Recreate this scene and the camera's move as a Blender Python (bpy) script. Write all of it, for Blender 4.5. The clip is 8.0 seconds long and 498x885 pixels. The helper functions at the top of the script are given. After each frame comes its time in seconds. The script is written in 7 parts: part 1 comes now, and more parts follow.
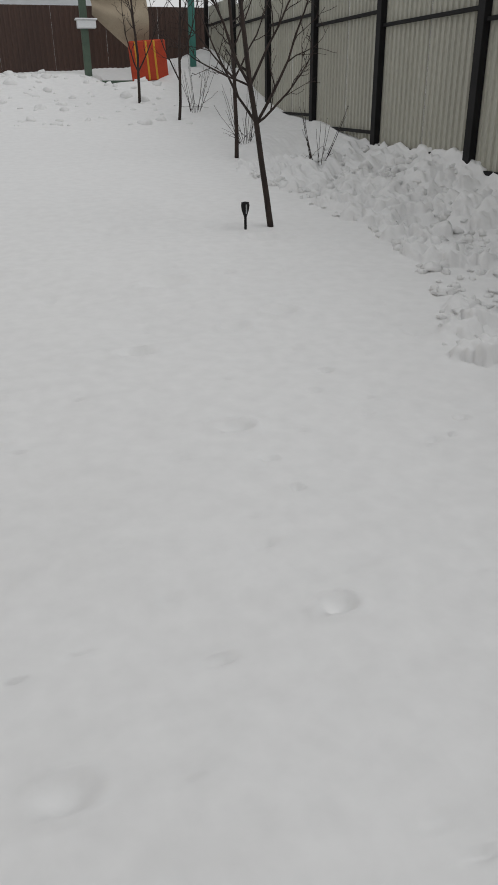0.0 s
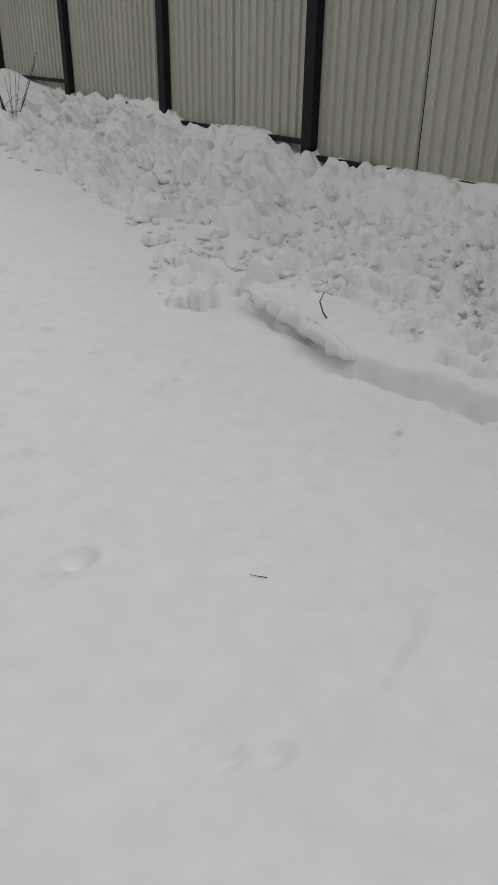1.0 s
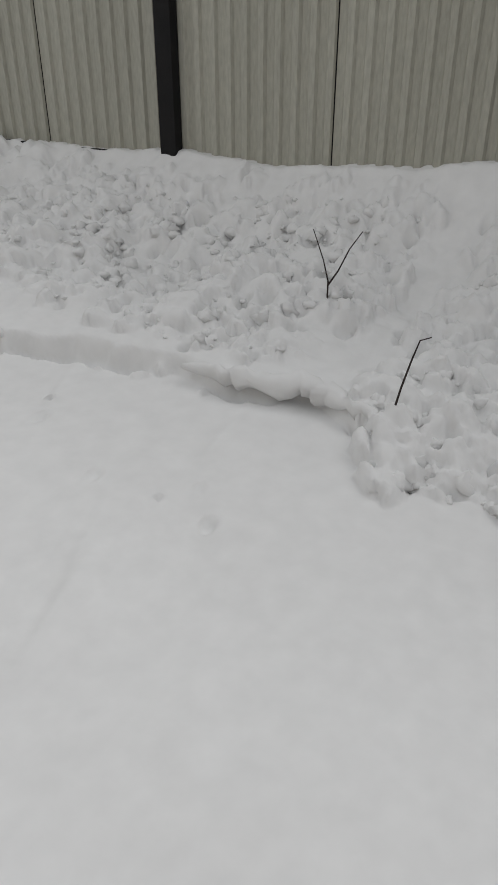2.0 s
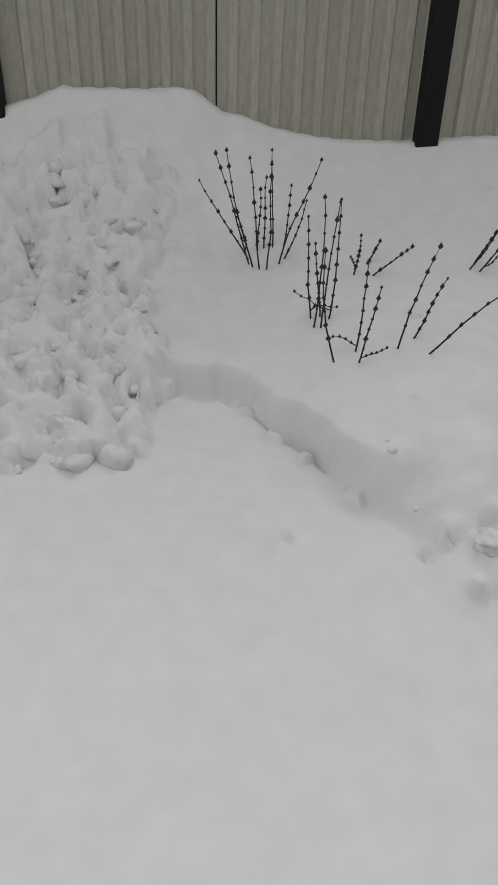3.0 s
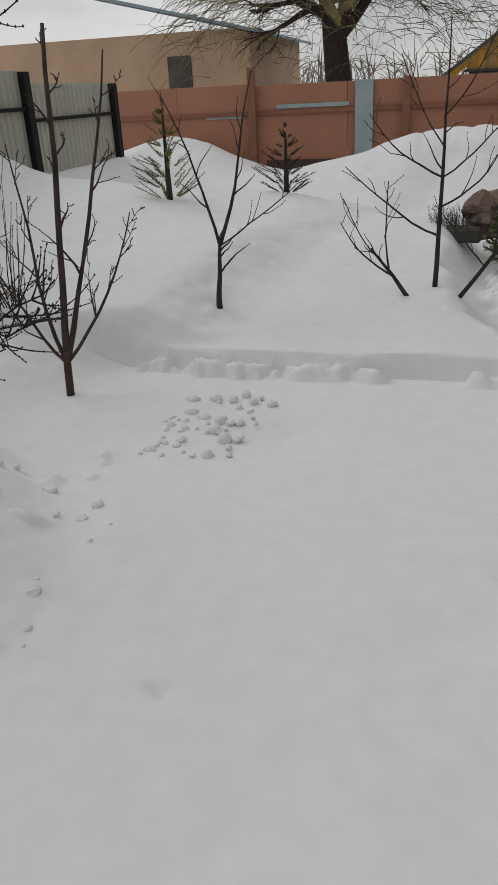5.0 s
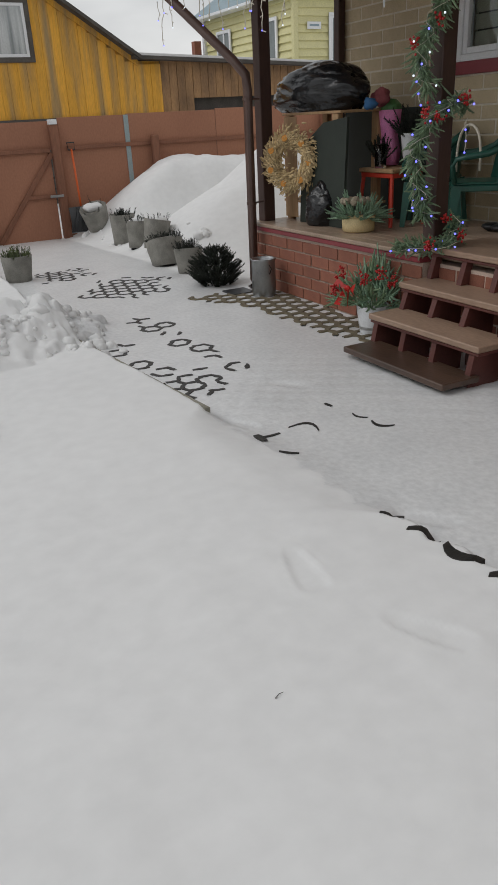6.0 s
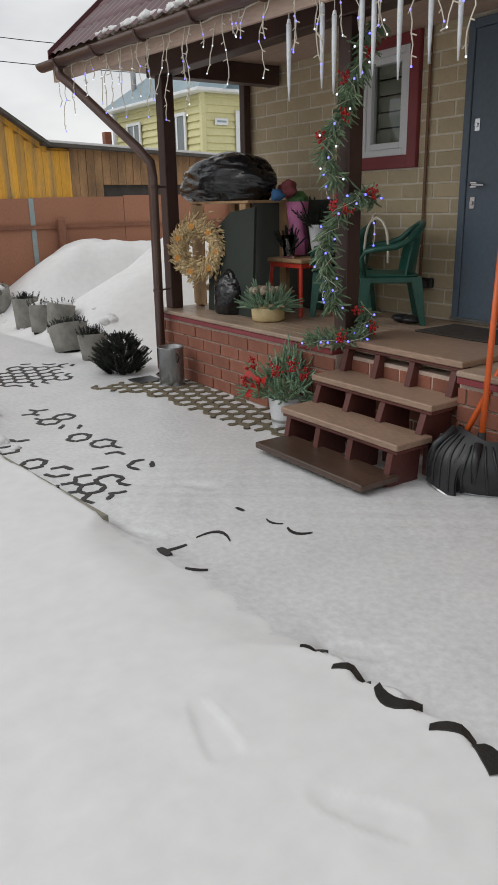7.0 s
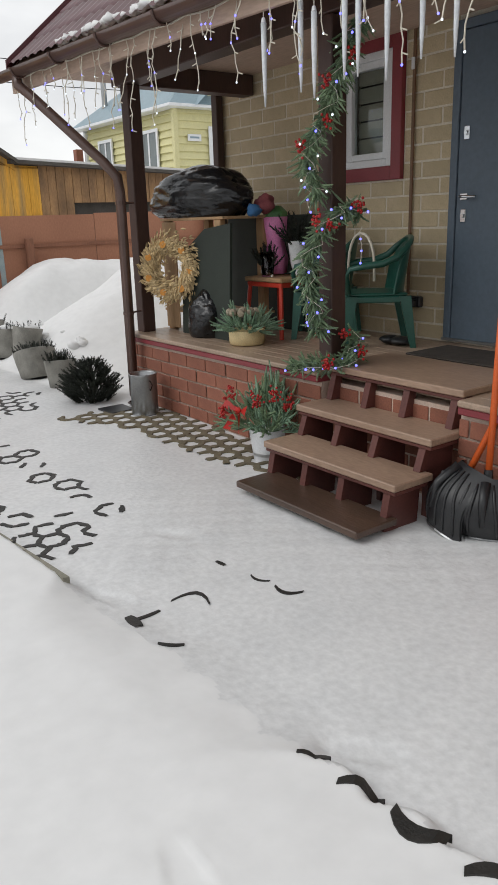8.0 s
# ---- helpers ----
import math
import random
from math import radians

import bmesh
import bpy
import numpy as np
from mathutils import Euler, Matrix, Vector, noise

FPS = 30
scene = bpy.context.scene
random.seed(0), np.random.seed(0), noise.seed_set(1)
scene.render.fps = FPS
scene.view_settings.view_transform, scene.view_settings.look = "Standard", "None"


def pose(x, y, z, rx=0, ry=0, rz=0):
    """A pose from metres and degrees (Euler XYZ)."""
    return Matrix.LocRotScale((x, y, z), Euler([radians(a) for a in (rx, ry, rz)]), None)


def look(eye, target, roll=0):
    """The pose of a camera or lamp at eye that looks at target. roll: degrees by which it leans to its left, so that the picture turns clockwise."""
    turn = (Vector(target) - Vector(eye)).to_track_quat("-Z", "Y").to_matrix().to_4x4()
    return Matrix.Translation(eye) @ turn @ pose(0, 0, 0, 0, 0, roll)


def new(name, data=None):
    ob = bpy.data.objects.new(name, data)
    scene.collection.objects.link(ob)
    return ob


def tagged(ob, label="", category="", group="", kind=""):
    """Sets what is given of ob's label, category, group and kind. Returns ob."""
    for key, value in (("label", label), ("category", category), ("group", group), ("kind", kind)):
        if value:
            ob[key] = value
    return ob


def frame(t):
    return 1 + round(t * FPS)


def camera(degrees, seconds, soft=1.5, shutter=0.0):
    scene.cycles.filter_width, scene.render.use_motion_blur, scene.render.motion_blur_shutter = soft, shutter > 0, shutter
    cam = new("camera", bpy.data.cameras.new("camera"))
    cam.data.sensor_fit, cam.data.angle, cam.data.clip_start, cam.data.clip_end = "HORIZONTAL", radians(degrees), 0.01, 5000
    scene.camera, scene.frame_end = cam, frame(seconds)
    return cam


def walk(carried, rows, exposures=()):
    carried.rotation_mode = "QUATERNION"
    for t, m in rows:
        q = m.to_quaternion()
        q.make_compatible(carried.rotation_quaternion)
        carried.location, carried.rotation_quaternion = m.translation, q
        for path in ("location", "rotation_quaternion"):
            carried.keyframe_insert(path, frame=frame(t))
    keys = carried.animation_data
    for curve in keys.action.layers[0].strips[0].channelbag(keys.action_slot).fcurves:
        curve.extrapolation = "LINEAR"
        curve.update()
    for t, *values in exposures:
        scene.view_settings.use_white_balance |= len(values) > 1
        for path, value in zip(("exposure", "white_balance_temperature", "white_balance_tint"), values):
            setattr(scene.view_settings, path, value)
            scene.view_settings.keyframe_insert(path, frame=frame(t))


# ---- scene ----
cam = camera(37.2, 8.0, soft=1.6, shutter=0.0)
PATH = [
    (0, (-0.101, -0.646, 1.607), (-0.6, -2.383, 0.748), -0.7),
    (0.5, (-0.152, -0.633, 1.58), (-0.913, -2.249, 0.679), 0.1),
    (1, (-0.177, -0.594, 1.58), (-1.246, -1.989, 0.626), 0.9),
    (1.2, (-0.181, -0.585, 1.573), (-1.344, -1.888, 0.599), 1.2),
    (2.3, (-0.332, -0.129, 1.605), (-1.951, -0.716, 0.588), 0.2),
    (2.5, (-0.351, -0.134, 1.571), (-2.034, -0.479, 0.548), 0.9),
    (3, (-0.378, -0.134, 1.557), (-2.051, 0.057, 0.477), 1.6),
    (3.5, (-0.362, -0.141, 1.57), (-1.87, 0.583, 0.473), 3.0),
    (4, (-0.29, -0.017, 1.579), (-1.503, 1.209, 0.567), 2.6),
    (4.2, (-0.271, 0.027, 1.582), (-1.385, 1.379, 0.617), 2.0),
    (5.3, (0.057, 0.196, 1.546), (-0.045, 2.005, 0.699), -4.1),
    (5.5, (0.031, 0.245, 1.548), (0.245, 2.048, 0.709), -4.0),
    (5.7, (0.036, 0.26, 1.55), (0.558, 2.004, 0.722), -3.7),
    (6, (0.048, 0.296, 1.548), (0.881, 1.928, 0.746), -3.0),
    (6.5, (0.207, 0.426, 1.544), (1.157, 2.049, 0.864), -2.0),
    (7, (0.29, 0.629, 1.543), (1.364, 2.201, 0.93), -1.2),
    (7.5, (0.368, 0.853, 1.54), (1.522, 2.376, 0.948), -1.0),
    (8, (0.557, 1.012, 1.54), (1.683, 2.561, 0.964), -1.9),
]

walk(cam, [(t, look(e, g, r)) for t, e, g, r in PATH],
     exposures=[(0, 0.05), (1.2, 0.07), (2.3, 0.16), (3.0, 0.12), (4.2, 0.11), (5.3, -0.03), (5.7, 0.0), (6.0, 0.18), (6.5, 0.38), (7, 0.43), (7.5, 0.57), (8, 0.6)])

# ---------- sky and light: a bright overcast day ----------
world = bpy.data.worlds.new("sky")
scene.world = world
world.use_nodes = True
wn, wl = world.node_tree.nodes, world.node_tree.links
wn.clear()
SUN_EL, SUN_AZ = radians(44), radians(292)
sky = wn.new("ShaderNodeTexSky")
sky.sky_type, sky.sun_disc, sky.sun_elevation, sky.sun_rotation = "NISHITA", False, SUN_EL, SUN_AZ
coord = wn.new("ShaderNodeTexCoord")
cloud = wn.new("ShaderNodeTexNoise")
cloud.inputs["Scale"].default_value, cloud.inputs["Detail"].default_value = 2.6, 5
stretch = wn.new("ShaderNodeMapping")
stretch.inputs["Scale"].default_value = (1, 1, 2.6)
wl.new(coord.outputs["Generated"], stretch.inputs["Vector"])
wl.new(stretch.outputs[0], cloud.inputs["Vector"])
ramp = wn.new("ShaderNodeValToRGB")
ramp.color_ramp.elements[0].position, ramp.color_ramp.elements[0].color = 0.36, (6.1, 6.15, 6.25, 1)
ramp.color_ramp.elements[1].position, ramp.color_ramp.elements[1].color = 0.64, (9.6, 9.6, 9.54, 1)
wl.new(cloud.outputs["Fac"], ramp.inputs["Fac"])
mixs = wn.new("ShaderNodeMixRGB")
mixs.inputs["Fac"].default_value = 0.9
wl.new(sky.outputs[0], mixs.inputs["Color1"])
wl.new(ramp.outputs[0], mixs.inputs["Color2"])
back = wn.new("ShaderNodeBackground")
back.inputs["Strength"].default_value = 0.075
wl.new(mixs.outputs[0], back.inputs["Color"])
wout = wn.new("ShaderNodeOutputWorld")
wl.new(back.outputs[0], wout.inputs["Surface"])
sun_data = bpy.data.lights.new("sun", "SUN")
sun_data.energy, sun_data.angle, sun_data.color = 0.56, radians(35), (1.0, 0.99, 0.975)
sun = new("sun", sun_data)
sun.matrix_world = look((0, 0, 0), (-math.sin(SUN_AZ) * math.cos(SUN_EL), -math.cos(SUN_AZ) * math.cos(SUN_EL), -math.sin(SUN_EL)))


# ---------- mesh and material helpers ----------
class Shape:
    """Collects vertices and faces of one part."""

    def __init__(self):
        self.v, self.f = [], []

    def add(self, verts, faces, m=None):
        n = len(self.v)
        self.v += [tuple(m @ Vector(p)) for p in verts] if m is not None else [tuple(p) for p in verts]
        self.f += [tuple(n + i for i in face) for face in faces]
        return self

    def box(self, x0, x1, y0, y1, z0, z1, c=0.0, m=None):
        """A box, with chamfered edges where c > 0."""
        if c <= 0:
            v = [(x, y, z) for x in (x0, x1) for y in (y0, y1) for z in (z0, z1)]
            return self.add(v, [(0, 1, 3, 2), (4, 6, 7, 5), (0, 4, 5, 1), (2, 3, 7, 6), (0, 2, 6, 4), (1, 5, 7, 3)], m)
        c = min(c, 0.45 * min(x1 - x0, y1 - y0, z1 - z0))
        v, idx = [], {}
        lo, hi = (x0, y0, z0), (x1, y1, z1)
        for i in range(8):
            s = [(i >> k) & 1 for k in range(3)]
            for ax in range(3):
                p = [(hi[k] - (c if k != ax else 0)) if s[k] else (lo[k] + (c if k != ax else 0)) for k in range(3)]
                idx[tuple(s), ax] = len(v)
                v.append(p)
        fs = []
        for ax in range(3):
            a, b = [k for k in range(3) if k != ax]
            for side in (0, 1):
                ring = []
                for sa, sb in ((0, 0), (1, 0), (1, 1), (0, 1)):
                    s = [0, 0, 0]
                    s[ax], s[a], s[b] = side, sa, sb
                    ring.append(idx[tuple(s), ax])
                fs.append(tuple(ring if (side == 1) == (ax != 1) else ring[::-1]))
            for sa in (0, 1):
                for sb in (0, 1):
                    s0, s1 = [0, 0, 0], [0, 0, 0]
                    s0[a], s0[b], s1[a], s1[b] = sa, sb, sa, sb
                    s1[ax] = 1
                    fs.append((idx[tuple(s0), a], idx[tuple(s0), b], idx[tuple(s1), b], idx[tuple(s1), a]))
        for i in range(8):
            s = tuple((i >> k) & 1 for k in range(3))
            fs.append((idx[s, 0], idx[s, 1], idx[s, 2]))
        return self.add(v, fs, m)

    def tube(self, pts, radii, n=6, cap=True, m=None):
        """A tube along points with a radius at each."""
        pts = [Vector(p) for p in pts]
        radii = [radii] * len(pts) if isinstance(radii, (int, float)) else radii
        v, fs = [], []
        ref = Vector((0.31, 0.17, 0.93))
        for i, p in enumerate(pts):
            d = (pts[min(i + 1, len(pts) - 1)] - pts[max(i - 1, 0)]).normalized()
            a = d.cross(ref)
            if a.length < 0.05:
                a = d.cross(Vector((1, 0, 0)))
            a.normalize()
            b = d.cross(a)
            for k in range(n):
                w = 2 * math.pi * k / n
                v.append(p + radii[i] * (math.cos(w) * a + math.sin(w) * b))
        for i in range(len(pts) - 1):
            for k in range(n):
                q = (k + 1) % n
                fs.append((i * n + k, i * n + q, (i + 1) * n + q, (i + 1) * n + k))
        if cap:
            fs.append(tuple(range(n))[::-1])
            fs.append(tuple((len(pts) - 1) * n + k for k in range(n)))
        return self.add(v, fs, m)

    def lathe(self, profile, n=16, m=None, wob=0.0):
        """A turned body from (radius, height) pairs, open where the radius is not 0."""
        v, fs = [], []
        for r, z in profile:
            for k in range(n):
                w = 2 * math.pi * k / n
                rr = r * (1 + wob * math.sin(3 * w + 9 * z) + wob * math.sin(5 * w + 4))
                v.append((rr * math.cos(w), rr * math.sin(w), z))
        for i in range(len(profile) - 1):
            for k in range(n):
                q = (k + 1) % n
                fs.append((i * n + k, i * n + q, (i + 1) * n + q, (i + 1) * n + k))
        return self.add(v, fs, m)

    def blob(self, c, r, seed=0, rough=0.2, flat=1.0, n=8, rings=6):
        """An uneven lump."""
        rnd = random.Random(seed)
        off = Vector((rnd.uniform(-50, 50), rnd.uniform(-50, 50), rnd.uniform(-50, 50)))
        v, fs = [], []
        for i in range(rings + 1):
            th = math.pi * i / rings
            for k in range(n):
                w = 2 * math.pi * k / n
                d = Vector((math.sin(th) * math.cos(w), math.sin(th) * math.sin(w), math.cos(th)))
                q = r * (1 + rough * noise.noise(d * 1.7 + off) * 2)
                v.append((c[0] + d.x * q, c[1] + d.y * q, c[2] + d.z * q * flat))
        for i in range(rings):
            for k in range(n):
                q = (k + 1) % n
                fs.append((i * n + k, (i + 1) * n + k, (i + 1) * n + q, i * n + q))
        return self.add(v, fs)

    def mesh(self, name, smooth=False):
        me = bpy.data.meshes.new(name)
        me.from_pydata(self.v, [], self.f)
        me.validate()
        if smooth:
            me.polygons.foreach_set("use_smooth", [True] * len(me.polygons))
        me.update()
        return me


def thing(name, label, category, x=0.0, y=0.0, z=0.0, rz=0.0, group="", kind=""):
    ob = new(name)
    ob.matrix_basis = pose(x, y, z, 0, 0, rz)
    ob.empty_display_size = 0.1
    return tagged(ob, label, category, group, kind)


def part(name, shape, material, parent, label="", smooth=False):
    data = shape.mesh(name, smooth) if isinstance(shape, Shape) else shape
    if not data.materials:
        data.materials.append(material)
    ob = new(name, data)
    ob.parent = parent
    return tagged(ob, label)


def solid(name, shape, material, label, category="", group="", kind="", smooth=False, at=None):
    data = shape.mesh(name, smooth) if isinstance(shape, Shape) else shape
    if not data.materials:
        data.materials.append(material)
    ob = new(name, data)
    if at is not None:
        ob.matrix_basis = at
    return tagged(ob, label, category, group, kind)


def rgb(h):
    """Linear colour from an sRGB hex string."""
    c = [int(h[i:i + 2], 16) / 255 for i in (0, 2, 4)]
    return tuple(x / 12.92 if x <= 0.04045 else ((x + 0.055) / 1.055) ** 2.4 for x in c)


def mat(name, color, color2=None, rough=0.7, metal=0.0, scale=8.0, fine=90.0, var=0.5, bump=0.2, bump_d=0.01,
        stretch=(1, 1, 1), per_object=0.0, per_island=0.0, spec=0.5, coat=0.0, sss=0.0, edge=(0.35, 0.65)):
    """A surface with variation at two scales: broad stains towards color2, and a fine grain with relief."""
    m = bpy.data.materials.new(name)
    m.use_nodes = True
    nt = m.node_tree
    n, l = nt.nodes, nt.links
    b = n["Principled BSDF"]
    color2 = color2 or tuple(0.7 * c for c in color)
    tc = n.new("ShaderNodeTexCoord")
    mp = n.new("ShaderNodeMapping")
    mp.inputs["Scale"].default_value = stretch
    l.new(tc.outputs["Object"], mp.inputs["Vector"])
    big = n.new("ShaderNodeTexNoise")
    big.inputs["Scale"].default_value, big.inputs["Detail"].default_value = scale, 4
    small = n.new("ShaderNodeTexNoise")
    small.inputs["Scale"].default_value, small.inputs["Detail"].default_value = fine, 3
    l.new(mp.outputs[0], big.inputs["Vector"])
    l.new(mp.outputs[0], small.inputs["Vector"])
    rg = n.new("ShaderNodeMapRange")
    rg.inputs["From Min"].default_value, rg.inputs["From Max"].default_value = edge
    l.new(big.outputs["Fac"], rg.inputs["Value"])
    mul = n.new("ShaderNodeMath")
    mul.operation = "MULTIPLY"
    mul.inputs[1].default_value = var
    l.new(rg.outputs[0], mul.inputs[0])
    mx = n.new("ShaderNodeMixRGB")
    mx.inputs["Color1"].default_value, mx.inputs["Color2"].default_value = (*color, 1), (*color2, 1)
    l.new(mul.outputs[0], mx.inputs["Fac"])
    hsv = n.new("ShaderNodeHueSaturation")
    l.new(mx.outputs[0], hsv.inputs["Color"])
    gr = n.new("ShaderNodeMapRange")
    gr.inputs["From Min"].default_value, gr.inputs["From Max"].default_value = 0.25, 0.75
    gr.inputs["To Min"].default_value, gr.inputs["To Max"].default_value = 1 - 0.18 * min(1, var * 1.5), 1 + 0.18 * min(1, var * 1.5)
    l.new(small.outputs["Fac"], gr.inputs["Value"])
    val = gr.outputs[0]
    if per_object or per_island:
        src = n.new("ShaderNodeObjectInfo").outputs["Random"] if per_object else n.new("ShaderNodeNewGeometry").outputs["Random Per Island"]
        k = per_object or per_island
        pr = n.new("ShaderNodeMapRange")
        pr.inputs["To Min"].default_value, pr.inputs["To Max"].default_value = 1 - k, 1 + k
        l.new(src, pr.inputs["Value"])
        mm = n.new("ShaderNodeMath")
        mm.operation = "MULTIPLY"
        l.new(val, mm.inputs[0])
        l.new(pr.outputs[0], mm.inputs[1])
        val = mm.outputs[0]
    l.new(val, hsv.inputs["Value"])
    l.new(hsv.outputs[0], b.inputs["Base Color"])
    b.inputs["Roughness"].default_value, b.inputs["Metallic"].default_value = rough, metal
    b.inputs["Specular IOR Level"].default_value = spec
    b.inputs["Coat Weight"].default_value = coat
    if sss:
        b.inputs["Subsurface Weight"].default_value = sss
        b.inputs["Subsurface Radius"].default_value = (0.03, 0.035, 0.04)
        b.inputs["Subsurface Scale"].default_value = 0.5
    if bump:
        sm = n.new("ShaderNodeMath")
        sm.operation = "ADD"
        l.new(big.outputs["Fac"], sm.inputs[0])
        l.new(small.outputs["Fac"], sm.inputs[1])
        bp = n.new("ShaderNodeBump")
        bp.inputs["Strength"].default_value, bp.inputs["Distance"].default_value = bump, bump_d
        l.new(sm.outputs[0], bp.inputs["Height"])
        l.new(bp.outputs[0], b.inputs["Normal"])
    return m


SNOW = mat("snow", (0.775, 0.776, 0.771), (0.725, 0.727, 0.723), rough=0.8, scale=1.1, fine=11, var=0.14, bump=0.05, bump_d=0.03, spec=0.2)
ICE = mat("trodden_snow", (0.72, 0.725, 0.725), (0.52, 0.53, 0.54), rough=0.36, scale=3.2, fine=30, var=0.36, bump=0.13, bump_d=0.02, spec=0.45, edge=(0.42, 0.8))
SHEET = mat("grey_sheet", rgb("aeada1"), rgb("98978b"), rough=0.45, metal=0.0, scale=1.2, fine=60, var=0.5, bump=0.03, stretch=(1, 1, 0.25), per_object=0.03)
BLACK = mat("black_steel", rgb("161617"), rgb("222121"), rough=0.65, spec=0.2, scale=5, var=0.5, bump=0.05)
BROWNSHEET = mat("brown_sheet", rgb("4a352c"), rgb("3a2a24"), rough=0.5, scale=2, fine=40, var=0.5, bump=0.03, stretch=(1, 1, 0.3), per_object=0.05)
TERRA = mat("terracotta_board", rgb("a37259"), rgb("8a5d48"), rough=0.75, scale=1.1, fine=45, var=0.4, bump=0.08, stretch=(1, 1, 0.5), per_object=0.04)
TERRAWOOD = mat("terracotta_timber", rgb("8c5f49"), rgb("714b3a"), rough=0.8, scale=3, fine=60, var=0.6, bump=0.2, stretch=(1, 1, 0.15))
BARK = mat("bark", rgb("3a2f2a"), rgb("201a18"), rough=0.9, scale=18, fine=120, var=0.7, bump=0.6, bump_d=0.006, stretch=(1, 1, 0.4))
BARKRED = mat("bark_reddish", rgb("4a3831"), rgb("231c1a"), rough=0.85, scale=14, fine=120, var=0.8, bump=0.6, bump_d=0.006, stretch=(1, 1, 0.4))
WOODPAINT = mat("brown_timber", rgb("463029"), rgb("35241f"), rough=0.5, scale=5, fine=70, var=0.5, bump=0.08, stretch=(1, 1, 0.2))
STEPPAINT = mat("step_board", rgb("a08672"), rgb("866c5b"), rough=0.38, scale=3.5, fine=70, var=0.6, bump=0.06, stretch=(1, 0.25, 1))
STEPDARK = mat("step_frame", rgb("663a33"), rgb("4a2925"), rough=0.5, scale=4, fine=70, var=0.6, bump=0.06)
BRICKRED = mat("base_brick", rgb("97614d"), rgb("7d4e3f"), rough=0.75, scale=9, fine=110, var=0.6, bump=0.3, bump_d=0.006, per_object=0.13)
BRICKOLIVE = mat("wall_brick", rgb("c8b797"), rgb("b5a583"), rough=0.75, scale=9, fine=110, var=0.5, bump=0.3, bump_d=0.006, per_object=0.09)
MORTAR = mat("mortar", rgb("e0d8c8"), rgb("cfc6b4"), rough=0.9, scale=12, fine=120, var=0.5, bump=0.3, bump_d=0.004)
MORTARRED = mat("mortar_red", rgb("cdb9aa"), rgb("b59f90"), rough=0.9, scale=12, fine=120, var=0.5, bump=0.3, bump_d=0.004)
FLOORB = mat("porch_board", rgb("a99380"), rgb("877362"), rough=0.35, scale=2.5, fine=60, var=0.6, bump=0.05)
OCHRE = mat("ochre_board", rgb("dfa63e"), rgb("94805f"), rough=0.8, scale=1.3, fine=30, var=0.9, bump=0.25, stretch=(3, 1, 0.22), per_object=0.10, edge=(0.44, 0.66))
OLDWOOD = mat("weathered_timber", rgb("ab865e"), rgb("6f5844"), rough=0.9, scale=3, fine=40, var=0.8, bump=0.35, stretch=(1, 1, 0.3), per_object=0.12)
GREYWOOD = mat("grey_timber", rgb("5a5651"), rgb("43403c"), rough=0.9, scale=3, fine=40, var=0.7, bump=0.3, per_object=0.1)
PALEYELLOW = mat("yellow_siding", rgb("d9d3a0"), rgb("c6c08e"), rough=0.55, scale=1.0, fine=30, var=0.5, bump=0.05, per_object=0.03)
BLUEROOF = mat("blue_roof", rgb("8fa3ac"), rgb("7b9099"), rough=0.5, scale=1.0, fine=30, var=0.5, bump=0.05)
REDROOF = mat("wine_roof", rgb("5a3034"), rgb("472529"), rough=0.3, scale=2.0, fine=60, var=0.4, bump=0.03)
GUTTER = mat("brown_gutter", rgb("5d4841"), rgb("4a3933"), rough=0.3, scale=4, var=0.4, bump=0.03)
WHITE = mat("white_plastic", rgb("e4e6e8"), rgb("d0d3d4"), rough=0.3, scale=5, var=0.3, bump=0.02)
MAROON = mat("maroon_trim", rgb("8a3a40"), rgb("722e33"), rough=0.4, scale=4, var=0.4, bump=0.03)
DOORGREY = mat("blue_grey_door", rgb("5f6e7c"), rgb("525f6b"), rough=0.45, scale=30, fine=200, var=0.4, bump=0.08, bump_d=0.003)
CHROME = mat("chrome", rgb("c9cccf"), rough=0.18, metal=1.0, var=0.15, bump=0.0)
ZINC = mat("zinc_sheet", rgb("a7a9aa"), rgb("868788"), rough=0.35, metal=0.9, scale=8, var=0.5, bump=0.03)


def glass(name, tint=(0.9, 0.95, 0.95), rough=0.02):
    m = bpy.data.materials.new(name)
    m.use_nodes = True
    b = m.node_tree.nodes["Principled BSDF"]
    b.inputs["Base Color"].default_value = (*tint, 1)
    b.inputs["Roughness"].default_value = rough
    b.inputs["Transmission Weight"].default_value = 1.0
    b.inputs["IOR"].default_value = 1.45
    return m


GLASS = glass("pane_glass")


# ---------- the lie of the land ----------
def lattice(ix, iy, seed):
    h = np.sin(ix * 127.1 + iy * 311.7 + seed * 74.7) * 43758.5453
    return h - np.floor(h)


def vnoise(x, y, scale, seed):
    """Smooth value noise from 0 to 1 over the plan."""
    x, y = np.asarray(x, float) * scale, np.asarray(y, float) * scale
    ix, iy = np.floor(x), np.floor(y)
    fx, fy = x - ix, y - iy
    fx, fy = fx * fx * fx * (fx * (6 * fx - 15) + 10), fy * fy * fy * (fy * (6 * fy - 15) + 10)
    a, b = lattice(ix, iy, seed), lattice(ix + 1, iy, seed)
    c, d = lattice(ix, iy + 1, seed), lattice(ix + 1, iy + 1, seed)
    return (a + (b - a) * fx) * (1 - fy) + (c + (d - c) * fx) * fy


def step(a, b, v):
    t = np.clip((v - a) / (b - a), 0, 1)
    return t * t * (3 - 2 * t)


FENCE_X = -4.5
PITCH = 0.1375
POST_Y = [-1.0 + 2.25 * (i - 4) for i in range(-4, 10)]
